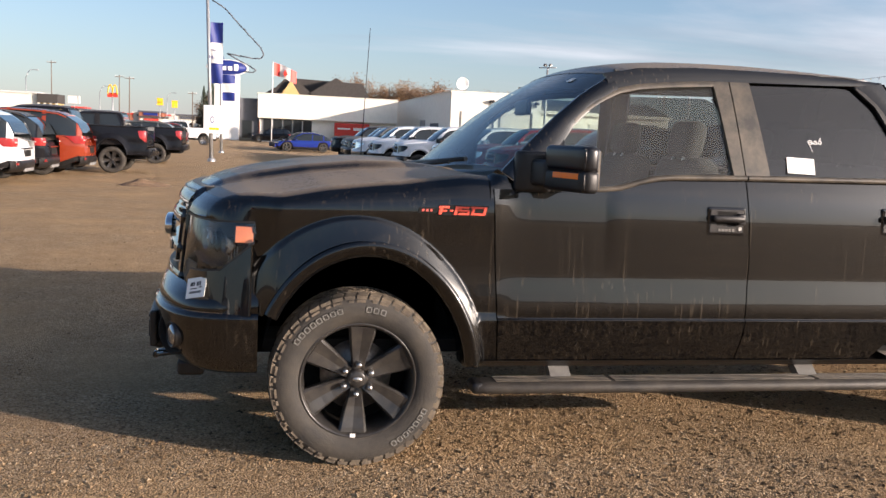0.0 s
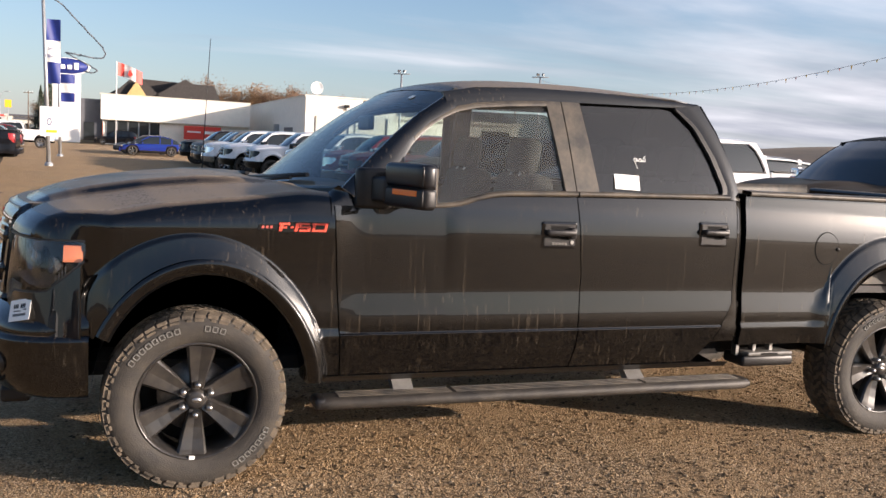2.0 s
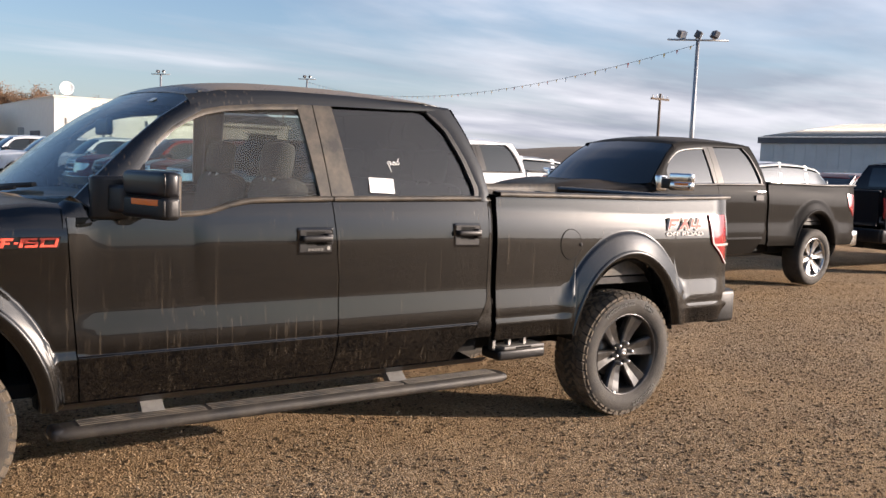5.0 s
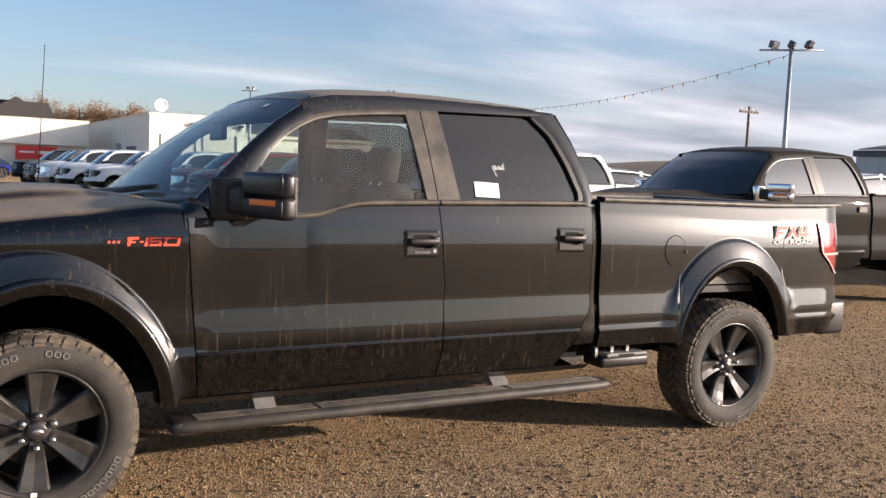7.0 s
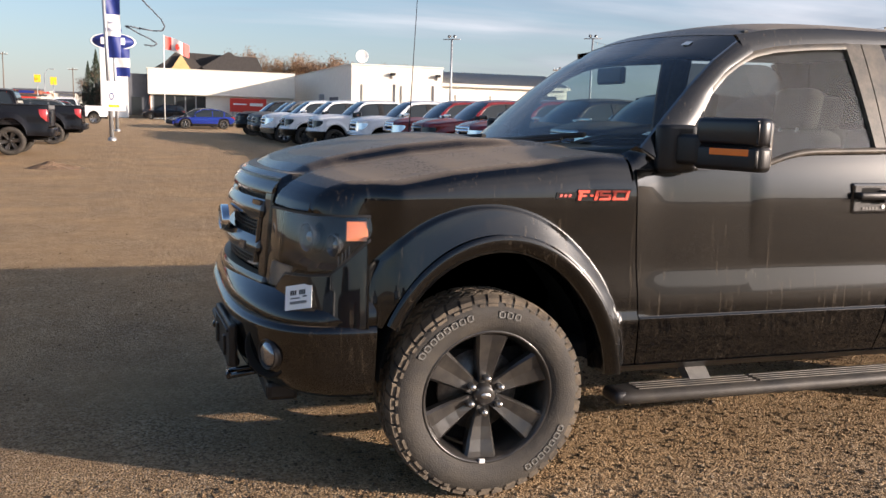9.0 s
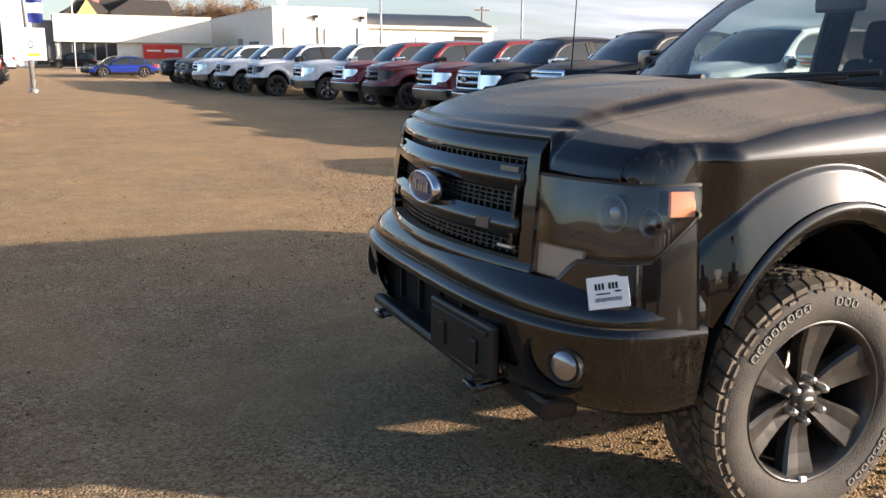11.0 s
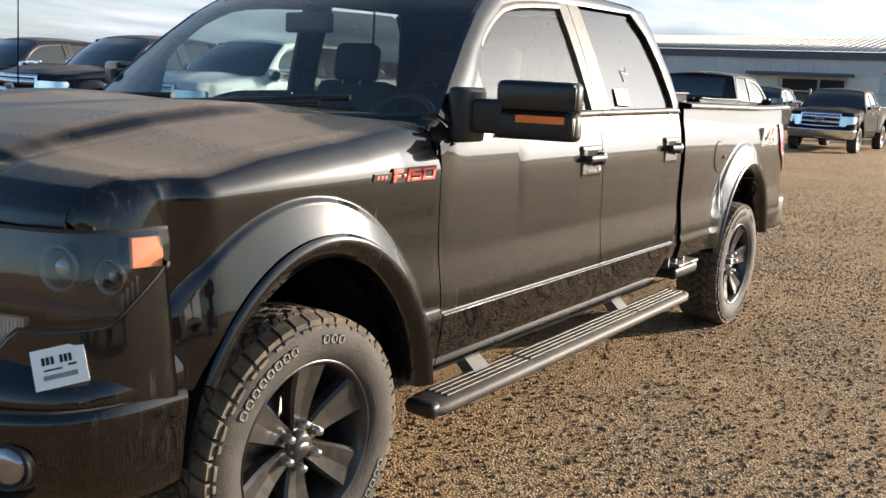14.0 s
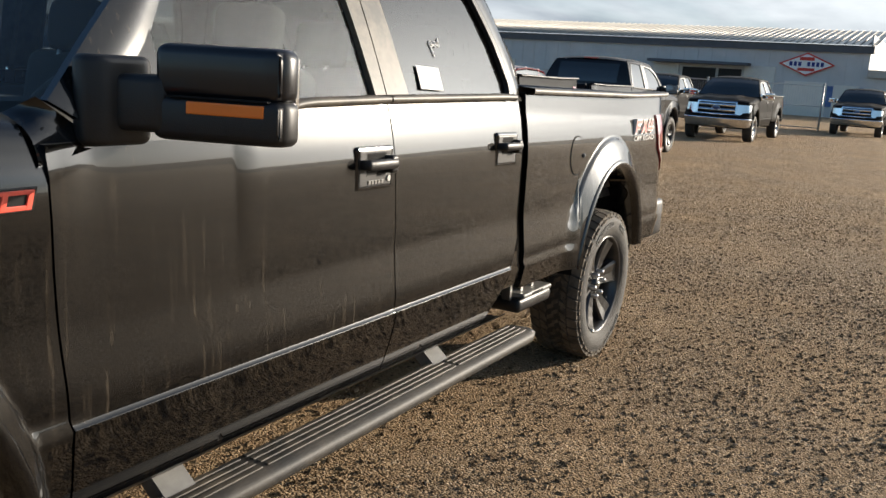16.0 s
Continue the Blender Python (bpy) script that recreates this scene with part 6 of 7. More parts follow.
        def lamp(u, v):
            # wraps from the flank round the corner on to the tailgate
            a = radians(lerp(-5, 95, u))
            z = lerp(H * 0.495, H * 0.605, v)
            stretch = lerp(0.10, 0.34, v) if u < 0.2 else 0.10
            x = L - 0.13 + 0.135 * math.sin(a) - (stretch * (1 - u / 0.4) if u < 0.4 else 0) + 0.012 * math.sin(math.pi * v)
            return x, sgn * (hw * 0.80 + (hw * 0.18) * math.cos(a) if u < 0.9 else hw * 0.80 + hw * 0.18 * math.cos(a) - 0.02), z
        tl = part("tail_lamp", sheet(lamp, 12, 5, side=None), TAILRED, t, "red wrap-round tail lamp")
        part("clear_band", box(L - 0.04, L + 0.02, min(sgn * hw * 0.80, sgn * hw * 0.92), max(sgn * hw * 0.80, sgn * hw * 0.92), H * 0.54, H * 0.56, 0.006), TAILCLR, tl)
        ya, yb = sorted((sgn * hw, sgn * (hw + 0.16)))
        part("door_mirror", box(L * 0.33, L * 0.33 + 0.10, ya, yb, H * 0.58, H * 0.66, 0.03), body, t)
        for ax in (fax, rax):
            w = new("wheel")
            w.parent = t
            w.matrix_local = Matrix.Translation((ax, sgn * (hw - 0.11), 0.34)) @ Matrix.Rotation(0 if sgn < 0 else math.pi, 4, 'Z') @ Matrix.Scale(0.86, 4)
            part("tyre", lathe([(0.25, -0.11), (0.33, -0.13), (0.385, -0.11), (0.395, 0), (0.385, 0.11), (0.25, 0.11)], 32), RUBBER, w)
            part("rim", lathe([(0.0, -0.085), (0.06, -0.09), (0.07, -0.06), (0.20, -0.05), (0.25, -0.10), (0.262, -0.118)], 30), DARK, w)
            for k in range(5):
                part("spoke", join(None, box(-0.028, 0.028, -0.105, -0.06, 0.04, 0.25, 0.006), Matrix.Rotation(k * 2 * math.pi / 5, 4, 'Y')), RIMSILVER, w)
    part("underbody", box(0.3, L - 0.3, -hw * 0.8, hw * 0.8, 0.2, 0.34), DARK, t)
    part("wheel_well", box(fax - 0.42, rax + 0.42, -hw * 0.86, hw * 0.86, 0.3, 0.78), DARK, t)
    t.matrix_world = at
    return t


suv("white closed car with red tail lamps on the lot", WHITE, Matrix.Translation((-10.6, 18.35, 0)), 4.6, 1.74)
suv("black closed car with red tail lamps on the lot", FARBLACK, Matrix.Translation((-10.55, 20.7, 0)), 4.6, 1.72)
suv("orange-red closed car with red tail lamps on the lot", ORANGE, Matrix.Translation((-10.4, 22.75, 0)), 5.0, 1.80)
suv("white closed car parked beyond the brown pickup", WHITE, Matrix.Translation((8.9, 11.2, 0)), 4.7, 1.78)
suv("black closed car parked beyond the white one", FARBLACK, Matrix.Translation((11.2, 15.5, 0)), 4.8, 1.80)
suv("white canopy vehicle parked behind the brown pickup", WHITE, Matrix.Translation((13.3, 8.2, 0)), 5.0, 1.88)
suv("red closed car parked far behind the pickups", RED, Matrix.Translation((20.2, 10.0, 0)), 4.7, 1.75)
suv("bright blue small car parked by the showroom", BLUE, Matrix.Translation((-0.1, 62.6, 0)), 4.4, 1.42, True)
suv("grey small car parked by the showroom", GREY, Matrix.Translation((-0.5, 66.2, 0)), 4.4, 1.42, True)
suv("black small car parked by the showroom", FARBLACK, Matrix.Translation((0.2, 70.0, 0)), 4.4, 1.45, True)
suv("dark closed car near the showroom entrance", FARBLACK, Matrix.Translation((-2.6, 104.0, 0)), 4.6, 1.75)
suv("grey closed car far back on the lot", GREY, Matrix.Translation((-10.0, 47.0, 0)), 4.6, 1.7)
suv("dark red closed car far back on the lot", RED, Matrix.Translation((-11.0, 64.0, 0)), 4.6, 1.7)
suv("white closed car far back on the lot", WHITE, Matrix.Translation((-15.5, 42.0, 0)), 4.6, 1.7)
suv("black closed car in the second line on the lot", FARBLACK, Matrix.Translation((-16.0, 33.0, 0)), 4.6, 1.8)

# ---- buildings ----
WALLW = mat("white_wall", (0.80, 0.78, 0.70), 0.8, var=0.08, scale=1.5, bump=0.1, bump_scale=30)
WALLC = mat("cream_wall", (0.74, 0.71, 0.62), 0.8, var=0.08, scale=1.5)
WALLG = mat("warehouse_panel", (0.55, 0.55, 0.54), 0.6, var=0.12, scale=0.8)
TRIMD = mat("dark_trim", (0.10, 0.105, 0.12), 0.6, var=0.2, scale=2)
ROOFT = mat("metal_roof", (0.42, 0.40, 0.36), 0.45, 0.3, var=0.15, scale=2)
ROOFD = mat("dark_shingle", (0.055, 0.05, 0.048), 0.9, var=0.3, scale=3)
DOORW = mat("overhead_door", (0.70, 0.67, 0.60), 0.7, var=0.1, scale=2)
# solid panel for an open bay; the unlit inside is put into the colour
DOORD = mat("opening_painted_dark", (0.02, 0.02, 0.02), 0.8)
YELLOWW = mat("yellow_stucco", (0.60, 0.42, 0.18), 0.85, var=0.15, scale=2)
BRICKR = mat("brick_red_wall", (0.33, 0.12, 0.07), 0.85, var=0.25, scale=3)
SIGNRED = mat("sign_red", (0.60, 0.045, 0.03), 0.5, var=0.1)
SIGNBLUE = mat("sign_blue", (0.015, 0.03, 0.19), 0.5, var=0.1)
SIGNWHITE = mat("sign_white", (0.82, 0.82, 0.80), 0.6, var=0.05)
SIGNYEL = mat("sign_yellow", (0.85, 0.52, 0.02), 0.5, var=0.1)
GALV = mat("galvanised_steel", (0.42, 0.43, 0.44), 0.5, 0.6, var=0.2, scale=4)
WOODP = mat("weathered_pole", (0.16, 0.12, 0.09), 0.9, var=0.3, scale=4)
GRASSD = mat("dry_grass", (0.30, 0.22, 0.10), 0.95, var=0.35, scale=0.2)


def showroom():
    t = thing("showroom", "long low white showroom with a deep fascia", "building", at=Matrix.Translation((-3.4, 0, 0.35)))
    part("wall", box(1.6, 19.0, 112, 128, -0.6, 3.0), WALLW, t)
    part("fascia", box(1.3, 19.0, 111.3, 128.2, 2.6, 5.62, 0.04), WALLW, t)
    part("fascia_cap", box(1.2, 19.05, 111.2, 128.3, 5.62, 5.72), WALLC, t)
    for k in range(5):
        w = part("window", box(2.0 + 1.25 * k, 3.1 + 1.25 * k, 111.93, 112.02, 0.5, 2.5), FARGLASS, t)
        part("window_frame", box(1.93 + 1.25 * k, 2.0 + 1.25 * k, 111.9, 112.02, 0.45, 2.55), GALV, w)
    part("entrance", box(-1.2, 1.4, 112.5, 120, 0, 5.0), TRIMD, t)
    part("door", box(-0.6, 0.6, 112.42, 112.52, 0, 2.2), FARGLASS, t)
    s = part("red_panel", box(10.9, 15.35, 110.4, 110.6, 0.75, 2.4, 0.03), SIGNRED, t, "plain red sign panel with a white bar")
    part("panel_bar", box(11.3, 12.9, 110.36, 110.4, 1.6, 1.78), SIGNWHITE, s)
    part("panel_bar", box(13.3, 14.9, 110.36, 110.4, 1.5, 1.85), SIGNWHITE, s)
    for x in (11.8, 15.8):
        part("panel_post", box(x - 0.6, x - 0.48, 110.45, 110.57, -0.35, 0.8), GALV, t)


def workshop():
    t = thing("workshop", "tall white workshop with cream overhead doors", "building", at=Matrix.Translation((-0.4, 0, -0.48)))
    part("wall", box(18.8, 28.8, 90, 140, 0, 6.85), WALLW, t)
    part("parapet", box(18.7, 28.9, 89.9, 140.1, 6.85, 7.0), WALLC, t)
    for x in (19.9, 24.2):
        d = part("overhead_door", box(x, x + 3.4, 89.88, 90.02, 0, 4.9), DOORW, t)
        for k in range(6):
            part("door_panel", box(x + 0.05, x + 3.35, 89.85, 89.9, 0.05 + 0.8 * k, 0.8 + 0.8 * k, 0.01), DOORW, d)
        part("door_jamb", box(x + 3.4, x + 3.62, 89.8, 90.02, 0, 5.0), TRIMD, t)
    d = part("side_door", box(18.70, 18.82, 97, 102, 0, 3.6), TRIMD, t)
    part("ladder_box", box(18.3, 18.8, 106, 107, 3, 4), GALV, t)
    for x in (23.2, 28.2):
        w = part("wall_lamp", box(x - 0.25, x + 0.25, 89.5, 89.95, 5.9, 6.2, 0.04), PLASTIC, t)
        part("lamp_bracket", box(x - 0.05, x + 0.05, 89.8, 90.0, 5.6, 6.0), GALV, w)
    t2 = thing("workshop_wing", "low white wing with a ribbed metal roof", "building", at=Matrix.Translation((-0.4, 0, -0.2)))
    part("wall", box(28.8, 43.9, 90.5, 104, 0, 5.0), WALLW, t2)
    b = bmesh.new()
    for k in range(31):
        x = 28.7 + 0.5 * k
        vs = [b.verts.new(p) for p in ((x, 90.0, 5.05), (x + 0.5, 90.0, 5.05), (x + 0.5, 97, 6.6), (x, 97, 6.6))]
        b.faces.new(vs)
        part("roof_rib", rod((x, 90.0, 5.1), (x, 97, 6.65), 0.06, 4), ROOFT, t2)
    bmesh.ops.remove_doubles(b, verts=b.verts, dist=1e-4)
    part("metal_roof", b, ROOFT, t2)
    part("fascia", box(28.7, 44.1, 89.95, 90.1, 4.75, 5.08), WALLC, t2)
    part("gable", box(43.8, 43.9, 90.5, 104, 5.0, 5.4), WALLW, t2)
    for x in (30.5, 34.6):
        part("overhead_door", box(x, x + 3.3, 90.4, 90.52, 0, 3.9), DOORW, t2)
    part("dark_bay", box(39.2, 42.6, 90.38, 90.52, 0, 4.1), DOORD, t2)


def warehouse():
    t = thing("warehouse", "long pale metal warehouse with dark eave band and loading bays", "building", at=Matrix.Translation((0, 1.95, -0.38)))
    part("wall", box(66, 90, 2.0, 41.7, 0, 5.0), WALLG, t)
    for k in range(39):
        part("wall_rib", box(65.96, 66.01, 2.4 + k, 2.46 + k, 0, 4.9), WALLG, t)
    part("eave_band", box(65.8, 66.1, 1.8, 41.9, 4.75, 5.25), TRIMD, t)
    b = bmesh.new()
    for k in range(80):
        y = 1.7 + 0.5 * k
        vs = [b.verts.new(p) for p in ((65.6, y, 5.28), (65.6, y + 0.5, 5.28), (78, y + 0.5, 7.0), (78, y, 7.0))]
        b.faces.new(vs)
        part("roof_rib", rod((65.6, y, 5.32), (78, y, 7.04), 0.05, 4), ROOFT, t)
    bmesh.ops.remove_doubles(b, verts=b.verts, dist=1e-4)
    part("metal_roof", b, ROOFT, t)
    part("gable_wall", box(66.2, 89.8, 1.95, 2.05, 4.9, 6.0), WALLG, t)
    # DOORD rows are open bays, drawn as flat panels painted dark
    for y0, y1, z0, z1, m_ in ((28.0, 31.0, 0, 3.2, DOORW), (21.0, 23.4, 0, 2.6, DOORW), (14.7, 16.6, 0.9, 3.5, DOORW), (12.0, 14.4, 0.9, 3.3, DOORD), (10.2, 11.8, 0.9, 3.3, DOORD), (7.9, 10.0, 0.8, 3.6, DOORW), (4.4, 7.2, 0, 2.7, DOORW), (2.4, 4.0, 0, 2.6, DOORW)):
        part("overhead_door", box(65.9, 66.02, y0, y1, z0, z1, 0.02), m_, t)
    part("canopy", box(64.8, 66.0, 9.6, 16.8, 3.55, 3.75), TRIMD, t)
    part("loading_dock", box(64.5, 66.0, 8.6, 16.8, 0, 0.95), TRIMD, t)
    part("blue_mural", box(65.92, 66.0, 2.1, 6.9, 1.1, 2.5), mat("mural_blue", (0.05, 0.10, 0.27), 0.7, color2=(0.25, 0.33, 0.45), scale=0.6), t)
    sg = new("diamond_sign")
    sg.parent = t
    sg["label"] = "red and white diamond sign with plain bars"

    def diamond(w, h, x0, x1):
        b = bmesh.new()
        for x in (x0, x1):
            b.faces.new([b.verts.new((x, 5.9 + y, 3.87 + z)) for y, z in ((-w, 0), (0, -h), (w, 0), (0, h))])
        b.verts.ensure_lookup_table()
        for k in range(4):
            b.faces.new((b.verts[k], b.verts[(k + 1) % 4], b.verts[4 + (k + 1) % 4], b.verts[4 + k]))
        bmesh.ops.recalc_face_normals(b, faces=b.faces[:])
        return b
    part("border", diamond(1.85, 0.80, 65.84, 65.95), SIGNRED, sg)
    part("field", diamond(1.62, 0.69, 65.82, 65.94), SIGNWHITE, sg)
    part("top_field", box(65.815, 65.84, 5.42, 6.38, 4.13, 4.36), SIGNRED, sg)
    part("lower_field", box(65.815, 65.84, 5.35, 6.45, 3.42, 3.62), SIGNRED, sg)
    for k in range(8):
        if k != 3:
            part("sign_bar", box(65.81, 65.84, 7.02 - 0.29 * k - 0.20, 7.02 - 0.29 * k, 3.74, 4.03), SIGNBLUE, sg)
    part("wing", box(66, 88, -6.5, 2.0, 0, 3.2), WALLG, t)
    part("wing_roof", box(65.7, 88, -6.6, 2.0, 3.2, 3.7), ROOFT, t)
    for k in range(9):
        y = 3.4 + 2.4 * k
        f = thing("fence_post", "thin galvanised chain-link fence post", "fence post", "fence posts", at=Matrix.Translation((40, y, 0)))
        part("post", rod((0, 0, 0), (0, 0, 1.9), 0.04, 8), GALV, f)
        part("post_cap", rod((0, 0, 1.9), (0, 0, 1.96), 0.05, 8), GALV, f)
    b = bmesh.new()
    for z in (0.1, 1.0, 1.85):
        rod((40, 3.4, z), (40, 22.6, z), 0.018, 6, b)
    for k in range(192):
        y = 3.4 + 0.1 * k
        rod((40, y, 0.1), (40, y, 1.85), 0.004, 3, b)
    tagged(part("fence_mesh", b, GALV, None), "chain-link fence wire across the lot", "fence", kind="structure")


showroom()
workshop()
warehouse()

d = thing("satellite_dish", "round white satellite dish on the workshop roof", "dish", at=Matrix.Translation((20.6, 95, 6.75)))
part("dish_bowl", lathe([(0.0, 0.18), (0.3, 0.14), (0.55, 0.04), (0.68, -0.06), (0.70, -0.06), (0.56, 0.08), (0.3, 0.19), (0.0, 0.23)], 28, m=Matrix.Translation((0, 0, 0.85))), SIGNWHITE, d)
part("dish_mast", rod((0, 0.2, -0.1), (0, 0.2, 0.85), 0.06, 10), GALV, d)

h = thing("gabled_house", "large yellow house with dark gabled roofs", "house", at=Matrix.Translation((-4.3, 0, 0)))
for x0, x1, zt in ((4.0, 9.5, 8.6), (9.5, 17.5, 8.2)):
    part("wall", box(x0, x1, 135, 145, 0, 7.2), YELLOWW, h)
    part("roof", prism([(x0 - 0.5, 7.0), (x1 + 0.5, 7.0), ((x0 + x1) / 2, zt + 1.6)], 134.4, 146, 0), ROOFD, h)
part("gable", prism([(5.0, 6.4), (8.4, 6.4), (6.7, 9.0)], 133.6, 134.3), YELLOWW, h)
part("roof_ridge", prism([(3, 7.2), (19, 7.2), (18, 9.3), (7, 9.6)], 138, 143), ROOFD, h)
for x in (5.6, 7.0, 11.0, 13.0, 15.0):
    part("window", box(x, x + 0.8, 134.93, 135.0, 5.2, 6.3), FARGLASS, h)

# ---- signs, poles, flags ----
p = thing("pylon_sign", "white pylon with a blue oval sign on top", "sign", at=Matrix.Translation((-6.05, 112, 0)) @ Matrix.Scale(1.47, 4))
part("column", box(-0.95, 1.15, -0.3, 0.3, 0, 5.5, 0.05), SIGNWHITE, p)
part("oval_rim", join(None, lathe([(1.75, 0.16), (1.75, -0.16), (1.62, -0.2), (1.6, -0.1)], 48), Matrix.Translation((0.1, 0, 6.1)) @ Matrix.Diagonal((1, 1, 0.38, 1))), SIGNWHITE, p)
part("oval_panel", join(None, lathe([(1.66, 0.12), (1.66, -0.17), (0.0, -0.18)], 48), Matrix.Translation((0.1, 0, 6.1)) @ Matrix.Diagonal((1, 1, 0.38, 1))), SIGNBLUE, p)
for k in range(4):
    part("oval_bar", box(-0.85 + 0.5 * k, -0.5 + 0.5 * k, -0.24, -0.17, 5.85, 6.2 + (0.2 if k in (0, 3) else 0), 0.03), SIGNWHITE, p)


def banner(parent, x0, z0, z1, w, words):
    hgt = (z1 - z0) / 3
    for k, m_ in enumerate((SIGNBLUE, SIGNWHITE, SIGNBLUE)):
        def fn(u, v):
            zz = lerp(z0 + hgt * k, z0 + hgt * (k + 1), v)
            return x0 + w * u, 0.05 * math.sin(5 * u + 2.2 * zz), zz
        part("banner_panel", sheet(fn, 8, 8, side=None, rimvec=(0, 0.004, 0)), m_, parent)
    if words:
        for k, wd in enumerate(words):
            b = text(wd, w * 0.34, 0.002)
            part("banner_text", join(None, b, Matrix.Translation((x0 + w / 2, -0.075, z0 + hgt * (1.62 - 0.34 * k))) @ Matrix.Rotation(math.pi / 2, 4, 'X')), SIGNBLUE, parent)


def tinsel(parent, pts):
    b = bmesh.new()
    rng = random.Random(3)
    for (xa, za), (xb, zb) in zip(pts, pts[1:]):
        rod((xa, 0, za), (xb, 0, zb), 0.025, 5, b)
        n = max(2, int(math.hypot(xb - xa, zb - za) / 0.05))
        for i in range(n):
            q = i / n
            c = Vector((lerp(xa, xb, q), 0, lerp(za, zb, q)))
            dv = Vector((rng.uniform(-1, 1), rng.uniform(-1, 1), rng.uniform(-1, 1))).normalized() * 0.09
            vs = [b.verts.new(c + dv), b.verts.new(c + Vector((0.02, 0, 0.02))), b.verts.new(c - Vector((0.02, 0, 0.02)))]
            b.faces.new(vs)
    part("tinsel_garland", b, TRIMD, parent, "dark tinsel garland hanging in a loop")


pl = thing("banner_pole", "tall grey lamp pole with blue and white banners", "lamp pole", "lot poles", at=Matrix.Translation((-2.95, 36.5, 0)) @ Matrix.Scale(1.06, 4))
part("pole", rod((0, 0, 0), (-0.25, 0, 7.1), 0.085, 14, r2=0.06), GALV, pl)
part("lamp_head", box(-0.45, 0.0, -0.2, 0.2, 7.05, 7.25, 0.04), GALV, pl)
part("base", lathe([(0.16, 0), (0.15, 0.12), (0.09, 0.14)], 16, 'Z'), GALV, pl)
banner(pl, -0.10, 3.2, 5.65, 0.50, ("NEW", "TRUCKS"))
part("sign_board", box(-0.33, 0.52, -0.14, -0.10, 1.15, 2.3, 0.02), SIGNWHITE, pl, "white sign board with a dark mark")
part("sign_mark", join(None, lathe([(0.13, -0.15), (0.09, -0.15)], 24), Matrix.Translation((0.02, 0, 1.72)) @ Matrix.Diagonal((0.65, 1, 1.1, 1))), SIGNBLUE, pl)
part("sign_mark", box(-0.1, 0.3, -0.15, -0.14, 1.3, 1.4), SIGNYEL, pl)


def pic(px, py):
    return (px - 375) / 43.5, (285 - py) / 43.5


tinsel(pl, [pic(*q) for q in ((372, 0), (395, 14), (420, 40), (445, 65), (458, 78), (464, 90), (460, 97), (445, 98), (422, 95), (400, 92))])
tinsel(pl, [pic(*q) for q in ((400, 92), (420, 103), (440, 112), (451, 119), (445, 123), (430, 122))])
p2 = thing("banner_pole", "grey lamp pole with a short blue banner", "lamp pole", "lot poles", at=Matrix.Translation((-3.3, 51.0, 0)) @ Matrix.Scale(1.1, 4))
part("pole", rod((0, 0, 0), (-0.1, 0, 5.6), 0.08, 12, r2=0.06), GALV, p2)
part("base", lathe([(0.16, 0), (0.15, 0.1), (0.09, 0.12)], 14, 'Z'), GALV, p2)
banner(p2, 0.0, 2.8, 4.2, 0.68, ())

fl = thing("flagpole", "white flagpole with a red and white flag", "flagpole", at=Matrix.Translation((-0.35, 90, 0)))
part("pole", rod((0, 0, 0), (0, 0, 8.4), 0.05, 10), SIGNWHITE, fl)
for k, (a, c, m_) in enumerate(((0, 0.27, SIGNRED), (0.27, 0.73, SIGNWHITE), (0.73, 1.0, SIGNRED))):
    def flag(u, v):
        q = lerp(a, c, u)
        return 0.1 + 2.3 * q, 0.18 * math.sin(7 * q), 8.3 - 1.25 * (1 - v) - 0.7 * q + 0.08 * math.sin(5 * q)
    part("flag_band", sheet(flag, 8, 6, side=None, rimvec=(0, 0.01, 0)), m_, fl)
part("flag_leaf", prism([(1.05, 7.2), (1.25, 6.95), (1.5, 7.2), (1.38, 7.45), (1.25, 7.65), (1.12, 7.45)], -0.25, 0.25), SIGNRED, fl)


def flood_pole(x, y, h, heads, label, sz=1.0):
    t = thing("light_pole", label, "light pole", "lot poles", at=Matrix.Translation((x, y, 0)))
    part("pole", rod((0, 0, 0), (0, 0, h), 0.10, 14, r2=0.065), GALV, t)
    part("cross_arm", rod((-0.3 * heads + 0.1, 0.25 * heads, h), (0.3 * heads - 0.1, -0.25 * heads, h), 0.035, 8), GALV, t)
    part("base", lathe([(0.3, 0), (0.28, 0.5), (0.12, 0.55)], 14, 'Z'), GALV, t)
    for k in range(heads):
        o = k - (heads - 1) / 2
        fx, fy = 0.42 * o * sz, -0.42 * o * sz
        f = new("floodlight")
        f.parent = t
        f.matrix_local = Matrix.Translation((fx, fy, h + 0.2)) @ Matrix.Rotation(radians(30 + 40 * o), 4, 'Z') @ Matrix.Rotation(radians(25), 4, 'X') @ Matrix.Scale(sz, 4)
        part("housing", box(-0.16, 0.16, -0.12, 0.10, -0.13, 0.13, 0.03), TRIMD, f)
        part("lens", box(-0.13, 0.13, -0.13, -0.115, -0.10, 0.10, 0.005), SIGNWHITE, f)
        part("yoke", box(-0.02, 0.02, -0.02, 0.02, -0.22, -0.1), GALV, f)


flood_pole(26.3, 18.17, 6.45, 3, "tall steel pole with three floodlights")
flood_pole(19.5, 60, 6.95, 2, "distant steel pole with two floodlights", 0.7)
flood_pole(30.9, 60, 7.6, 2, "distant steel pole with two floodlights", 0.7)

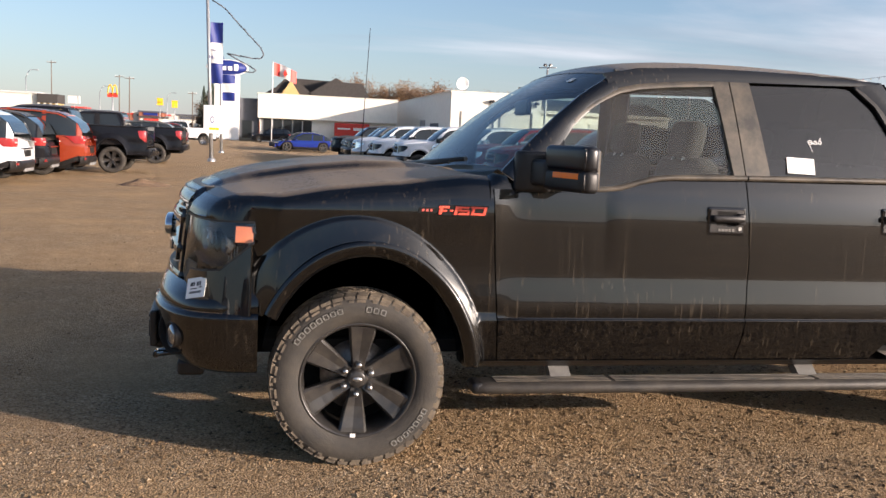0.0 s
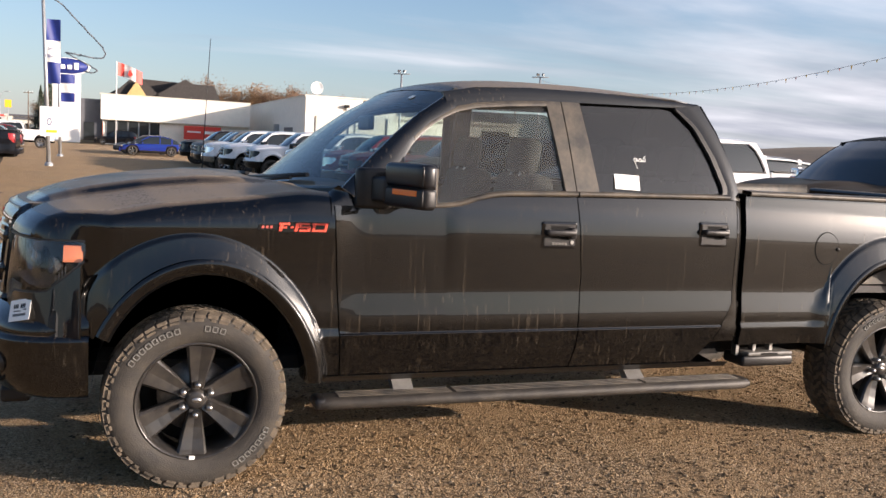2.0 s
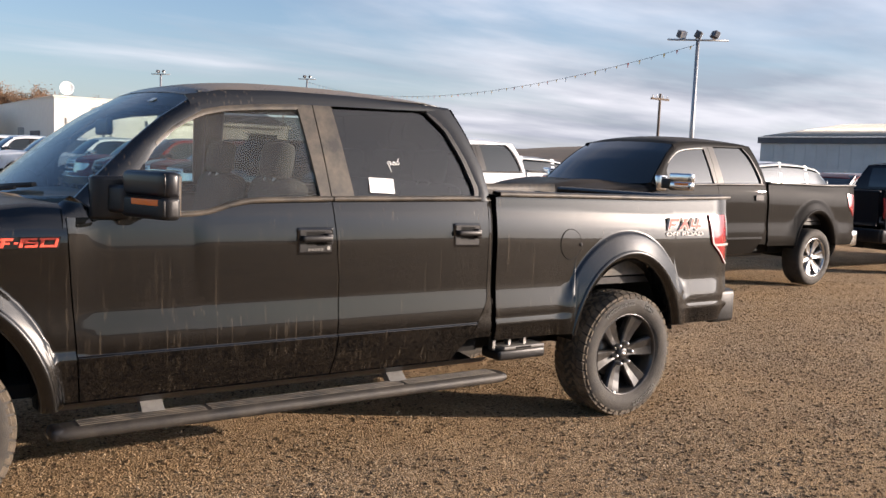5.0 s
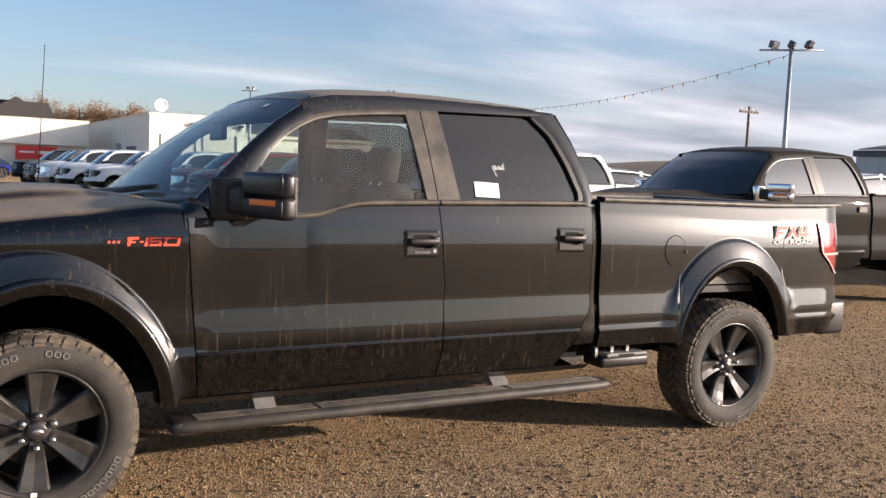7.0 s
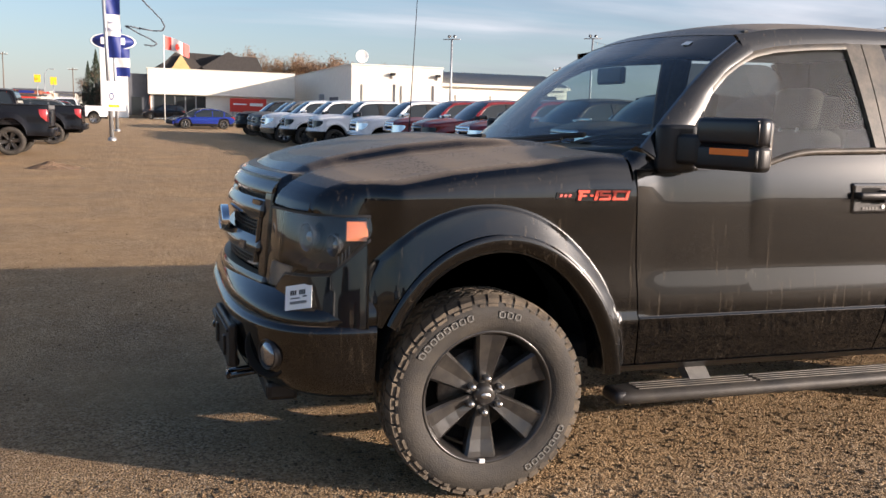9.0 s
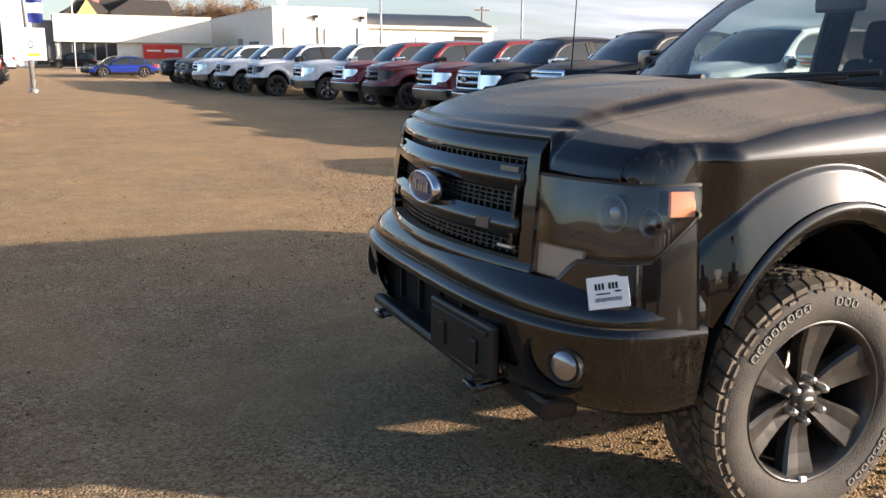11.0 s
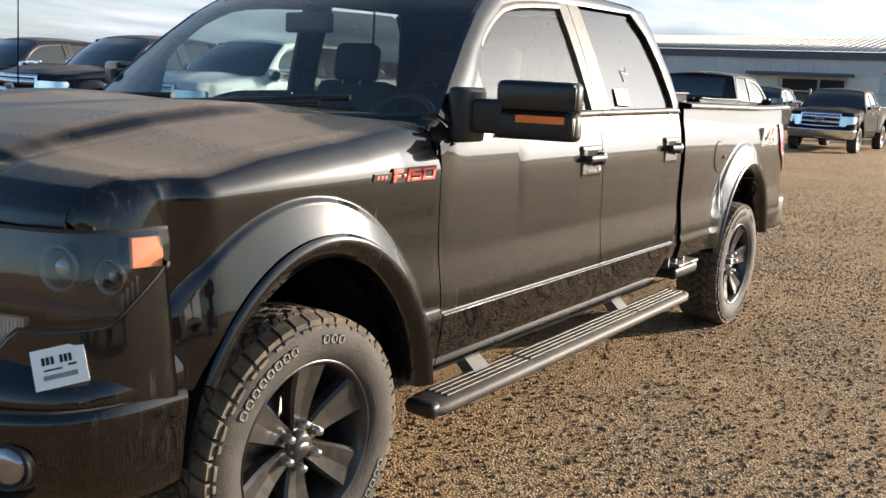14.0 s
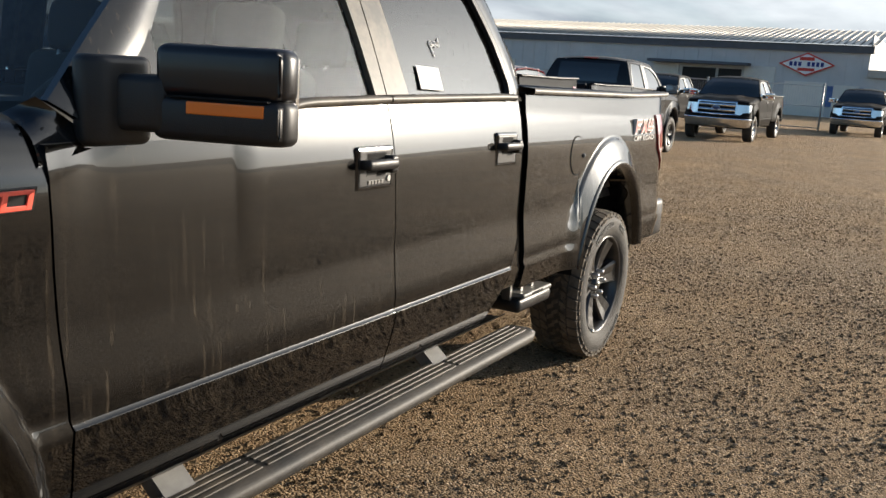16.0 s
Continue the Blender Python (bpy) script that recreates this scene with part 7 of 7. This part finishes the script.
# pennant string from the near flood pole to the next
b = bmesh.new()
A, B = Vector((26.3, 18.17, 6.3)), Vector((30.9, 60, 7.4))
pts = [A.lerp(B, k / 60) - Vector((0, 0, 4 * 1.5 * (k / 60) * (1 - k / 60))) for k in range(61)]
for q, r in zip(pts, pts[1:]):
    rod(q, r, 0.008, 4, b)
st = thing("pennant_string", "sagging string of small orange and white pennants", "pennants")
part("string", b, TRIMD, st)
for k in range(60):
    q = pts[k].lerp(pts[k + 1], 0.5)
    b = bmesh.new()
    b.faces.new([b.verts.new(q + Vector(o)) for o in ((-0.02, -0.07, 0), (0.02, 0.07, 0), (0.02, 0.03, -0.13 - 0.04 * ((k * 7) % 3)))])
    part("pennant", b, (SIGNYEL, SIGNRED, SIGNYEL, SIGNWHITE)[k % 4], st)


def utility_pole(x, y, h, label="weathered wooden utility pole with a crossarm"):
    t = thing("utility_pole", label, "utility pole", "utility poles", at=Matrix.Translation((x, y, 0)))
    part("pole", rod((0, 0, 0), (0, 0, h), 0.16, 10, r2=0.11), WOODP, t)
    part("crossarm", box(-1.2, 1.2, -0.08, 0.08, h - 0.6, h - 0.42), WOODP, t)
    for k in (-1.0, -0.4, 0.4, 1.0):
        part("insulator", rod((k, 0, h - 0.42), (k, 0, h - 0.15), 0.05, 8), SIGNWHITE, t)


for x, y, hh in ((64, 53.5, 8.8), (-60.4, 262, 17.8), (-40.6, 250, 14.3), (-38.3, 252, 14.1), (60, 128, 9.5), (-22, 255, 11)):
    utility_pole(x, y, hh)


def street_lamp(x, y, h):
    t = thing("street_lamp", "tall curved grey street lamp", "street lamp", "street lamps", at=Matrix.Translation((x, y, 0)))
    b = rod((0, 0, 0), (0, 0, h * 0.85), 0.12, 8)
    q = [Vector((0, 0, h * 0.85)), Vector((0.5, 0, h * 0.95)), Vector((1.4, 0, h)), Vector((2.6, 0, h))]
    for a_, c_ in zip(q, q[1:]):
        rod(a_, c_, 0.08, 8, b)
    part("pole", b, GALV, t)
    part("lamp_head", box(2.2, 3.2, -0.2, 0.2, h - 0.15, h + 0.1, 0.05), GALV, t)


for x, y, hh in ((-66, 258, 14.8), (-54.5, 300, 13), (-37, 330, 13)):
    street_lamp(x, y, hh)

# ---- the town along the far road ----
rng = random.Random(11)
tints = (WALLC, WALLC, BRICKR, YELLOWW, WALLG, TRIMD, WALLC, BRICKR)


def shop(x, y, w, hgt, dep_, m_, roof_m, sign_m):
    t = thing("shop_building", "small far shop building beside the road", "building", "far shops", at=Matrix.Translation((x, y, 0)))
    part("wall", box(0, w, 0, dep_, -0.3, hgt), m_, t)
    part("roof", box(-0.3, w + 0.3, -0.5, dep_ + 0.3, hgt, hgt + 0.6), roof_m, t)
    part("sign_band", box(w * 0.2, w * 0.8, -0.35, 0.02, hgt - 1.1, hgt - 0.2), sign_m, t)
    for q in range(int(w / 2.2)):
        part("window", box(0.5 + 2.2 * q, 1.9 + 2.2 * q, -0.06, 0.02, 0.6, 2.7), FARGLASS, t)


for k in range(40):
    shop(-143.5 + 3.4 * k + rng.uniform(-1, 1), rng.uniform(285, 400), rng.uniform(4, 10), rng.uniform(3.4, 6.2), rng.uniform(8, 14), tints[rng.randrange(8)], (TRIMD, SIGNRED, ROOFD, WALLC)[k % 4], (SIGNRED, SIGNYEL, TRIMD, SIGNBLUE, WALLG)[k % 5])
t = thing("shop_building", "long cream store with a dark entrance block", "building", "far shops", at=Matrix.Translation((-90.3, 255, 0)))
part("wall", box(0, 28, 0, 20, -0.3, 8.3), WALLC, t)
part("roof", box(-0.3, 28.3, -0.3, 20, 8.3, 8.8), WALLG, t)
part("entrance_block", box(28, 33.2, -1, 8, 6.0, 8.4), ROOFD, t)
for k in range(4):
    part("entrance_column", box(28.1 + 1.5 * k, 28.6 + 1.5 * k, -0.9, -0.4, -0.3, 6.0), WALLC, t)
part("entrance_wall", box(28.3, 33.0, 0.4, 7.6, -0.3, 6.0), YELLOWW, t)
s = thing("arch_sign", "yellow double-arch sign over a red panel", "sign", at=Matrix.Translation((-44.3, 262, 0.4)))
part("post", rod((0, 0, 0), (0, 0, 8.5), 0.2, 8), GALV, s)
part("panel", box(-1.4, 1.4, -0.15, 0.15, 8.2, 9.4), SIGNRED, s)
for o in (-0.62, 0.62):
    b = bmesh.new()
    pp = [(o + 0.62 * math.cos(a), 9.0 + 2.6 * math.sin(a)) for a in [math.pi * q / 12 for q in range(13)]]
    for a_, c_ in zip(pp, pp[1:]):
        rod((a_[0], -0.25, a_[1]), (c_[0], -0.25, c_[1]), 0.16, 6, b)
    part("arch", b, SIGNYEL, s)
for x, z, w in ((-54.5, 7.4, 3.2), (-31.5, 8, 1.6), (-27.5, 7.5, 1.6)):
    s = thing("road_sign", "small roadside sign board on posts", "sign", "road signs", at=Matrix.Translation((x, 262, 0)))
    part("board", box(-w / 2, w / 2, -0.1, 0.1, z - 1, z + 1), SIGNWHITE if w > 2 else SIGNYEL, s)
    part("post", rod((0, 0, 0), (0, 0, z), 0.12, 6), GALV, s)

for k in range(16):
    x, y = -98 + 5.2 * k + rng.uniform(-2, 2), rng.uniform(276, 283)
    s = thing("far_car", "small far car parked before the shops", "car", "far cars", at=Matrix.Translation((x, y, 0)))
    part("body", prism([(0, 0.35), (4.4, 0.35), (4.4, 0.95), (3.7, 1.0), (3.2, 1.55), (1.6, 1.55), (1.0, 1.0), (0, 0.9)], -0.9, 0.9, 0.05), (WHITE, GREY, RED, FARBLACK, BLUE)[rng.randrange(5)], s)
    for xx in (0.8, 3.5):
        part("wheel", rod((xx, -0.93, 0.33), (xx, 0.93, 0.33), 0.33, 12), RUBBER, s)

# grassy verge beyond the lot and the road
b = box(-200, -3.0, 140, 255, -0.2, 0.06)
tagged(part("grass_verge", b, GRASSD, None), "dry yellow-brown grass verge beyond the lot", "grass", kind="structure")
ASPHALT = mat("asphalt", (0.06, 0.06, 0.06), 0.9, var=0.3, scale=0.5)
tagged(part("road", box(-300, 200, 258, 275, -0.2, 0.08), ASPHALT, None), "grey asphalt road behind the lot", "road", kind="structure")

# ---- distance: low ridge all round, and autumn trees ----
RIDGE = mat("far_ridge", (0.17, 0.125, 0.085), 0.95, color2=(0.10, 0.085, 0.07), scale=0.02)
b = bmesh.new()
rows = []
for k in range(181):
    a = radians(2 * k)
    hgt = 13 + 9 * noise.noise(Vector((math.cos(a) * 3, math.sin(a) * 3, 1.7))) + 3 * noise.noise(Vector((math.cos(a) * 14, math.sin(a) * 14, 4.2))) + 1.2 * noise.noise(Vector((math.cos(a) * 60, math.sin(a) * 60, 9.2)))
    hgt += 14 * math.exp(-((2 * k - 46) / 9) ** 2)
    rows.append([b.verts.new((math.cos(a) * r, math.sin(a) * r, z)) for r, z in ((640, -1), (760, hgt * 0.7), (900, hgt), (1300, hgt * 0.6 - 4))])
for p_, q_ in zip(rows, rows[1:]):
    for i in range(3):
        b.faces.new((p_[i], q_[i], q_[i + 1], p_[i + 1])).smooth = True
tagged(part("far_hills", b, RIDGE, None), "low brown hills along the horizon", "hills", kind="structure")

BARK = mat("bark", (0.12, 0.09, 0.065), 0.95, var=0.4, scale=6)
LEAFS = [mat("autumn_leaf", (0.21, 0.115, 0.05), 0.85, var=0.5, scale=0.8), mat("dry_leaf", (0.175, 0.105, 0.06), 0.85, var=0.5, scale=0.8), mat("spruce_needle", (0.03, 0.045, 0.025), 0.9, var=0.4, scale=0.8)]


def tree(x, y, h, leaf, seed, conifer=False, z=0.0):
    rg = random.Random(seed)
    t = thing("tree", "dark green evergreen tree by the sign" if conifer else "bare-branched autumn tree with rust-brown leaves", "tree", "trees", at=Matrix.Translation((x, y, z)))
    b = rod((0, 0, 0), (0.1 * h * rg.uniform(-0.3, 0.3), 0, h * 0.9), 0.03 * h, 8, r2=0.006 * h)
    tips = []
    for k in range(14):
        z0 = h * rg.uniform(0.15, 0.75)
        a = rg.uniform(0, 2 * math.pi)
        ln = h * (0.22 * (1 - z0 / h) + 0.02 if conifer else rg.uniform(0.2, 0.38))
        e = Vector((math.cos(a) * ln, math.sin(a) * ln, z0 + (0 if conifer else ln * rg.uniform(0.3, 0.9))))
        rod((0, 0, z0), e, 0.008 * h, 5, b, r2=0.003 * h)
        tips.append((Vector((0, 0, z0)), e))
    part("trunk", b, BARK, t)
    vs, fs = [], []
    for k in range(3400 if not conifer else 1600):
        if conifer:
            zz = h * rg.uniform(0.08, 1.0)
            r = h * 0.24 * (1 - zz / h) * rg.uniform(0.4, 1.0)
            a = rg.uniform(0, 2 * math.pi)
            c = Vector((r * math.cos(a), r * math.sin(a), zz))
        else:
            s_, e = tips[rg.randrange(len(tips))]
            c = s_.lerp(e, rg.uniform(0.45, 1.15)) + Vector((rg.gauss(0, 1), rg.gauss(0, 1), rg.gauss(0, 1))) * h * 0.05
        u_ = Vector((rg.gauss(0, 1), rg.gauss(0, 1), rg.gauss(0, 1))).normalized() * h * 0.013
        w_ = u_.orthogonal().normalized() * h * 0.009
        i = len(vs)
        vs += [c - u_, c + w_, c + u_, c - w_]
        fs.append((i, i + 1, i + 2, i + 3))
    me = bpy.data.meshes.new("crown")
    me.from_pydata([tuple(v) for v in vs], [], fs)
    me.materials.append(leaf)
    c = new("crown", me)
    c.parent = t


for k in range(26):
    tree(11.5 + 1.2 * k + rng.uniform(-0.6, 0.6), 150 + rng.uniform(-6, 10), rng.uniform(8.0, 11.0), LEAFS[k % 2], k)
tree(-8.6, 124, 8.6, LEAFS[2], 100, True)
tree(-9.8, 127, 7.2, LEAFS[2], 101, True)
for k in range(5):
    tree(-9.5 + 0.9 * k, 130 + k, rng.uniform(5, 7), LEAFS[1], 110 + k)
for k in range(12):
    tree(47 + 3 * k, 150 + 4 * k, rng.uniform(6, 9), LEAFS[1], 130 + k)
